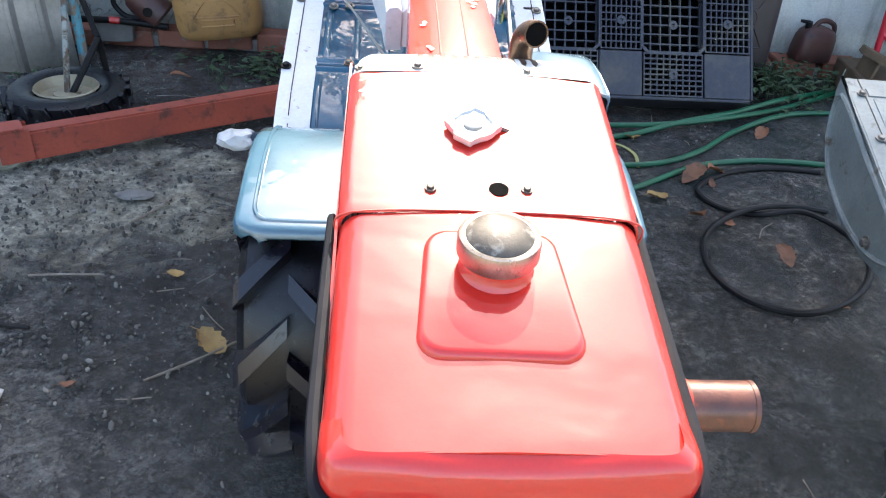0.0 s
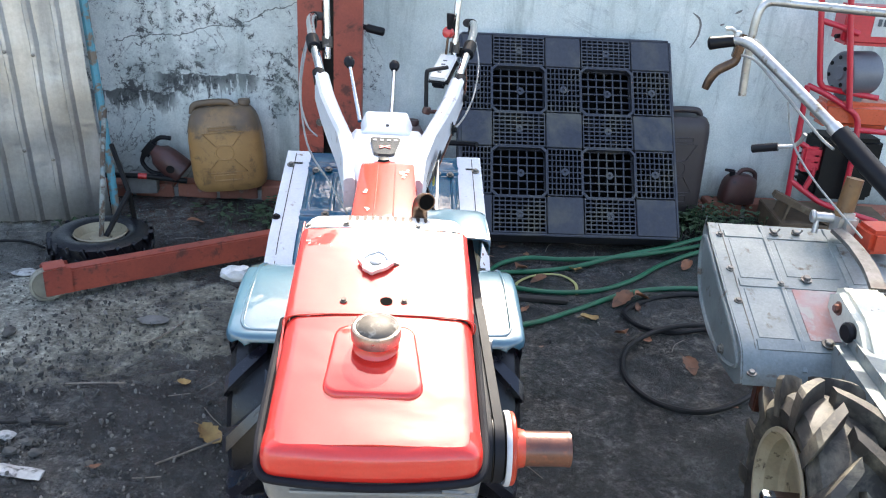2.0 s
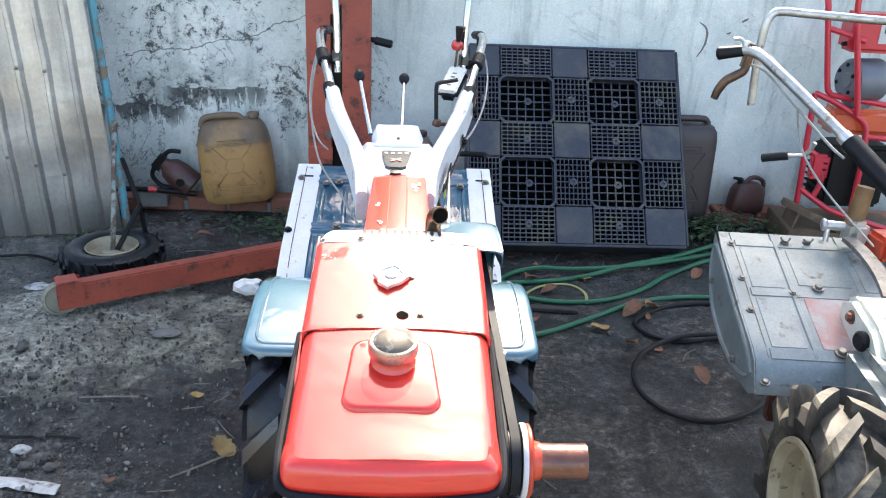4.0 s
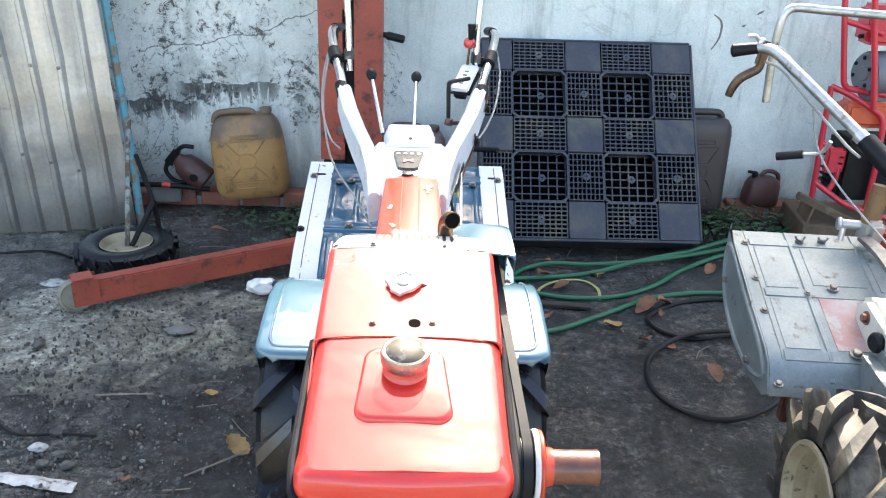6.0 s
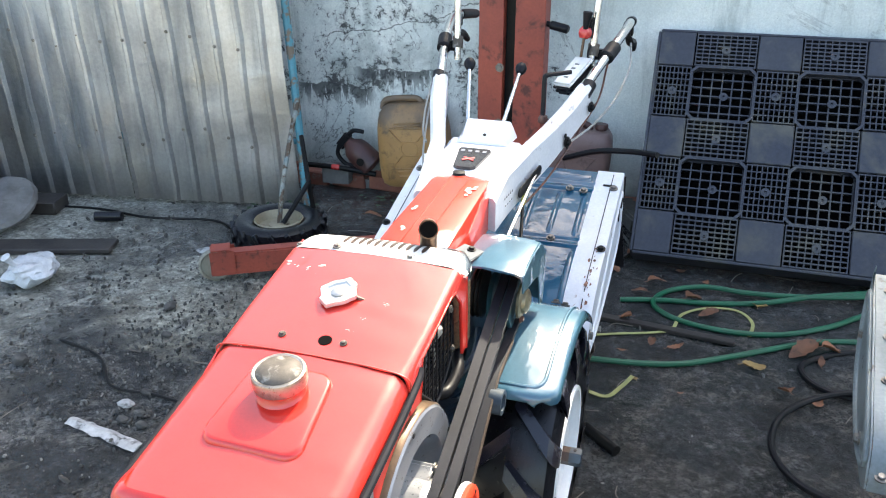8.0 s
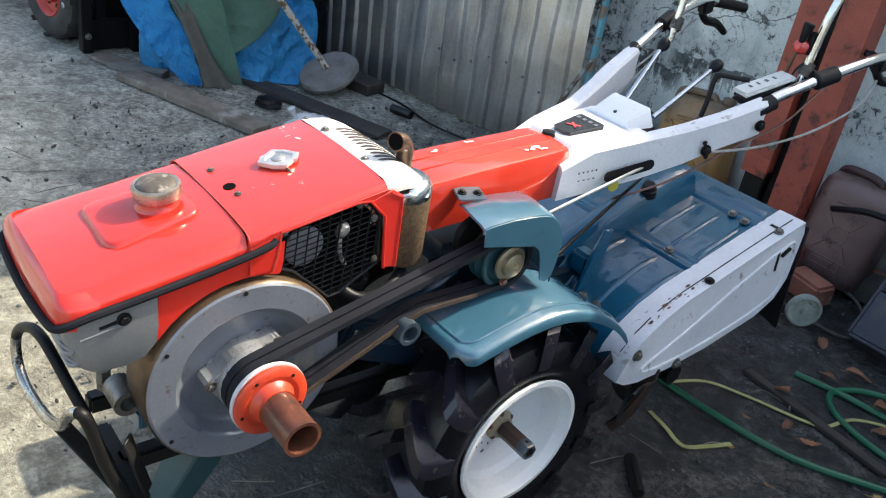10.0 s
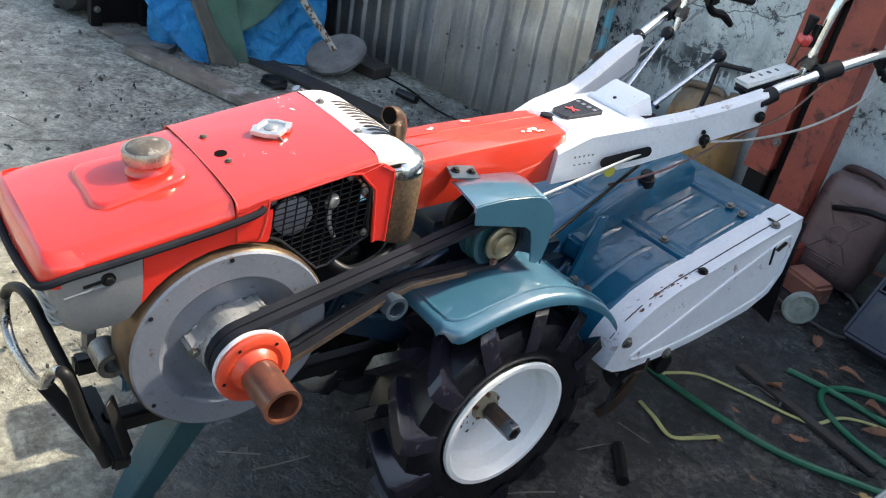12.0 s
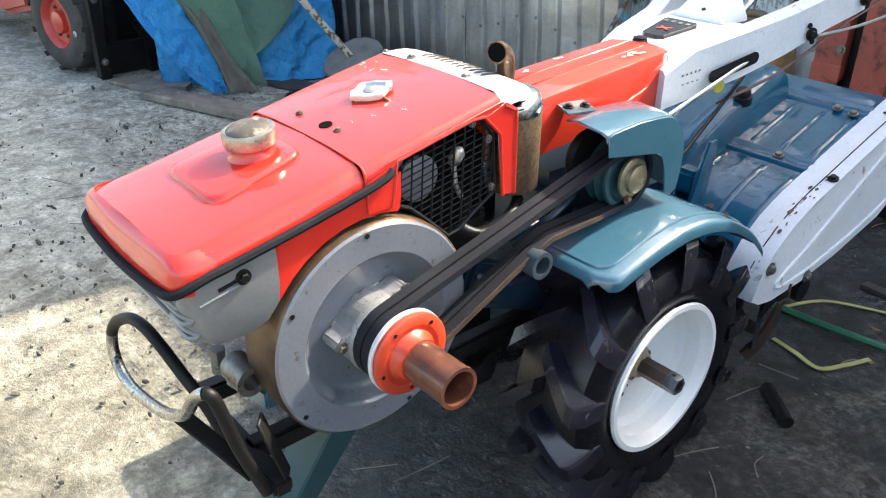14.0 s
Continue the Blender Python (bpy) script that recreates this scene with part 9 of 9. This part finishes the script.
LEAVES = [leaf_mesh(1, LEAF_DRY), leaf_mesh(2, LEAF_DRY, 0.04, 0.03), leaf_mesh(3, LEAF_YELLOW, 0.042, 0.028), leaf_mesh(4, LEAF_DRY, 0.032, 0.016)]
rng = random.Random(21)
for x, y, k, s, lab in ((-0.478, 0.744, 2, 1.05, "yellow"), (0.77, 1.524, 2, 0.9, "yellow"), (1.048, 1.178, 0, 1.0, ""), (0.928, 1.665, 0, 1.2, ""), (1.02, 1.70, 1, 0.9, ""), (0.86, 1.40, 1, 0.8, ""),
                       (0.56, 1.95, 1, 0.9, ""), (0.62, 1.84, 0, 0.8, ""), (0.80, 1.97, 2, 0.9, "yellow"), (0.52, 1.57, 3, 0.9, ""), (0.95, 1.36, 3, 0.9, ""), (1.12, 0.95, 3, 0.7, ""), (0.42, 2.05, 0, 0.9, ""), (0.33, 1.72, 1, 0.7, ""),
                       (-0.62, 1.02, 2, 0.5, "yellow"), (-0.75, 0.60, 3, 0.6, ""), (-0.9, 2.35, 0, 0.8, ""), (-0.5, 2.42, 1, 0.8, ""), (0.60, 2.10, 3, 0.8, ""), (1.30, 2.02, 1, 0.8, ""), (0.35, 1.50, 3, 0.5, ""), (0.44, 1.58, 1, 0.45, ""), (0.36, 1.95, 0, 0.6, ""), (0.25, 2.12, 1, 0.6, ""), (0.50, 2.18, 3, 0.7, ""), (0.70, 1.66, 3, 0.5, ""), (0.41, 1.34, 2, 0.35, "yellow"), (0.55, 1.30, 3, 0.4, ""), (0.30, 2.30, 0, 0.7, ""), (0.98, 1.62, 3, 0.7, "")):
    ob = new("fallen_leaf", LEAVES[k])
    ob.matrix_world = pose(x, y, 0.004, rng.uniform(-6, 6), rng.uniform(-6, 6), rng.uniform(0, 360)) @ Matrix.Diagonal((s, s, s, 1))
    tagged(ob, "yellow-brown fallen leaf on wet ground" if lab else "curled dry brown leaf on wet ground", "leaf", "fallen leaves")


def weeds(name, label, c, n, spread, h, seed):
    rng = random.Random(seed)
    bm = new_bm()
    for _ in range(n):
        x, y = c[0] + rng.gauss(0, spread[0]), min(c[1] + rng.gauss(0, spread[1]), WALL_Y - 0.02)
        a, ln, up = rng.uniform(0, 6.28), rng.uniform(0.02, 0.05), rng.uniform(0.005, h)
        d, sd = Vector((math.cos(a), math.sin(a), rng.uniform(-0.2, 0.5))), Vector((-math.sin(a), math.cos(a), 0))
        p = Vector((x, y, up))
        w = ln * 0.28
        pts = [p, p + d * ln * 0.4 + sd * w, p + d * ln + Vector((0, 0, -0.008)), p + d * ln * 0.4 - sd * w]
        vs = [bm.verts.new((q.x, q.y, max(q.z, 0.003))) for q in pts]
        mid_v = bm.verts.new(p + d * ln * 0.45 + Vector((0, 0, -0.006)))
        for i in range(4):
            bm.faces.new((vs[i], vs[(i + 1) % 4], mid_v))
        if rng.random() < 0.35:
            tube(bm, [(x, y, 0), (x + d.x * 0.01, y + d.y * 0.01, up)], 0.0016, 4, 1)
    return tagged(solo(name, bm, LEAF_GREEN, label, "weeds", "stuff"), "")


weeds("weed_patch", "low green weeds growing along the kerb", (-0.50, 2.44), 260, (0.13, 0.09), 0.06, 1)
weeds("weed_patch", "low dark green weeds by the pallet and kerb", (1.52, 2.52), 420, (0.17, 0.10), 0.10, 2)
weeds("weed_patch", "sparse weeds under the jerry can", (-0.85, 2.56), 24, (0.16, 0.04), 0.03, 3)
weeds("weed_patch", "weeds by the fence post", (-1.38, 2.34), 60, (0.06, 0.05), 0.03, 4)

rng = random.Random(33)
ico = bmesh.new()
bmesh.ops.create_icosphere(ico, subdivisions=1, radius=1.0)
ico_v, ico_f = [v.co.copy() for v in ico.verts], [[v.index for v in f.verts] for f in ico.faces]
ico.free()
gv, gf = [], []
for n_g in range(9500):
    x, y = rng.uniform(-3.2, 1.9), rng.uniform(-0.9, 2.6)
    if n_g % 2:
        x, y = rng.gauss(-1.1, 0.55), rng.gauss(1.0, 0.55)
    if -0.35 < x < 0.35 and y < 1.55 or y > 2.65:
        continue
    clump = 0.5 + noise.noise((x * 2.4, y * 2.4, 3.0))
    if rng.random() > (0.35 if x > -1.7 else 0.0) + clump:
        continue
    if x > 0.4 and rng.random() < 0.6:
        continue
    r = min(abs(rng.gauss(0, 0.0024 if x > -0.6 else 0.0034)) + 0.0009, 0.013)
    m = Matrix.LocRotScale((x, y, r * 0.25), Euler((rng.random() * 6, rng.random() * 6, rng.random() * 6)), (r * rng.uniform(0.8, 1.9), r, r * 0.65))
    k0 = len(gv)
    gv += [(m @ (v * rng.uniform(0.75, 1.2)))[:] for v in ico_v]
    gf += [[k0 + a for a in f] for f in ico_f]
grit_mesh = bpy.data.meshes.new("grit")
grit_mesh.from_pydata(gv, [], gf)
grit_mesh.materials.append(CRUMB)
tagged(new("grit", grit_mesh), "loose grit and crumbs of mud on the yard", "grit", "", "stuff")
bm = new_bm()
for _ in range(70):
    x, y, a, ln = rng.uniform(-2.6, 1.2), rng.uniform(0.1, 2.5), rng.uniform(0, 3.14), rng.uniform(0.02, 0.09)
    q = Vector((math.cos(a), math.sin(a), 0)) * ln
    tube(bm, [(x - q.x, y - q.y, 0.004), (x + rng.gauss(0, 0.008), y + rng.gauss(0, 0.008), 0.006), (x + q.x, y + q.y, 0.004)], 0.0016, 5, 3)
solo("twigs", bm, WOOD, "thin dry twigs and straw scattered over the ground", "twigs", "stuff")
for a, b, r in (((-0.80, 1.26, 0.005), (-0.72, 1.42, 0.006), 0.004), ((-0.60, 0.62, 0.004), (-0.42, 0.76, 0.006), 0.003), ((-0.98, 1.0, 0.004), (-0.80, 1.01, 0.005), 0.003)):
    bm = new_bm()
    tube(bm, [a, ((a[0] + b[0]) / 2 + 0.01, (a[1] + b[1]) / 2, 0.007), b], r, 6, 4)
    solo("dry_stick", bm, WOOD, "thin dry stick lying on the ground", "stick", group="dry sticks")
bm = new_bm()
rng = random.Random(14)
rings = []
for i in range(15):
    f = i / 14
    x, y = -1.15 + 0.275 * f, 0.612 - 0.05 * f + 0.004 * rng.random()
    up = 0.010 * abs(noise.noise((f * 9, 1.0, 0.0))) + 0.006 * rng.random()
    rings.append([Vector((x, y - 0.026 + 0.008 * rng.random(), 0.004 + up * 0.4)), Vector((x, y, 0.007 + up)), Vector((x, y + 0.024 - 0.01 * rng.random(), 0.004 + up * 0.5)), Vector((x, y, 0.002))])
ringed(bm, rings)
solo("paper_strip", bm, PAPER, "torn dirty white paper strip on the ground", "paper", sharp=15)
crumpled("paper_scrap", "crumpled white paper scrap on the ground", PAPER, (-1.04, 0.729, 0.0), (0.024, 0.017, 0.01), 5.0, category="paper")
crumpled("paper_scrap", "flat white plastic scrap by the tyre stand", PAPER, (-1.42, 1.78, 0.0), (0.05, 0.03, 0.008), 11.0, category="paper")
bm = new_bm()
tube(bm, [(0.30, 1.03, 0.016), (0.40, 0.945, 0.016)], 0.016, 12, 1)
solo("iron_bar", bm, DARK, "short greasy iron bar lying behind the wheel", "iron bar")
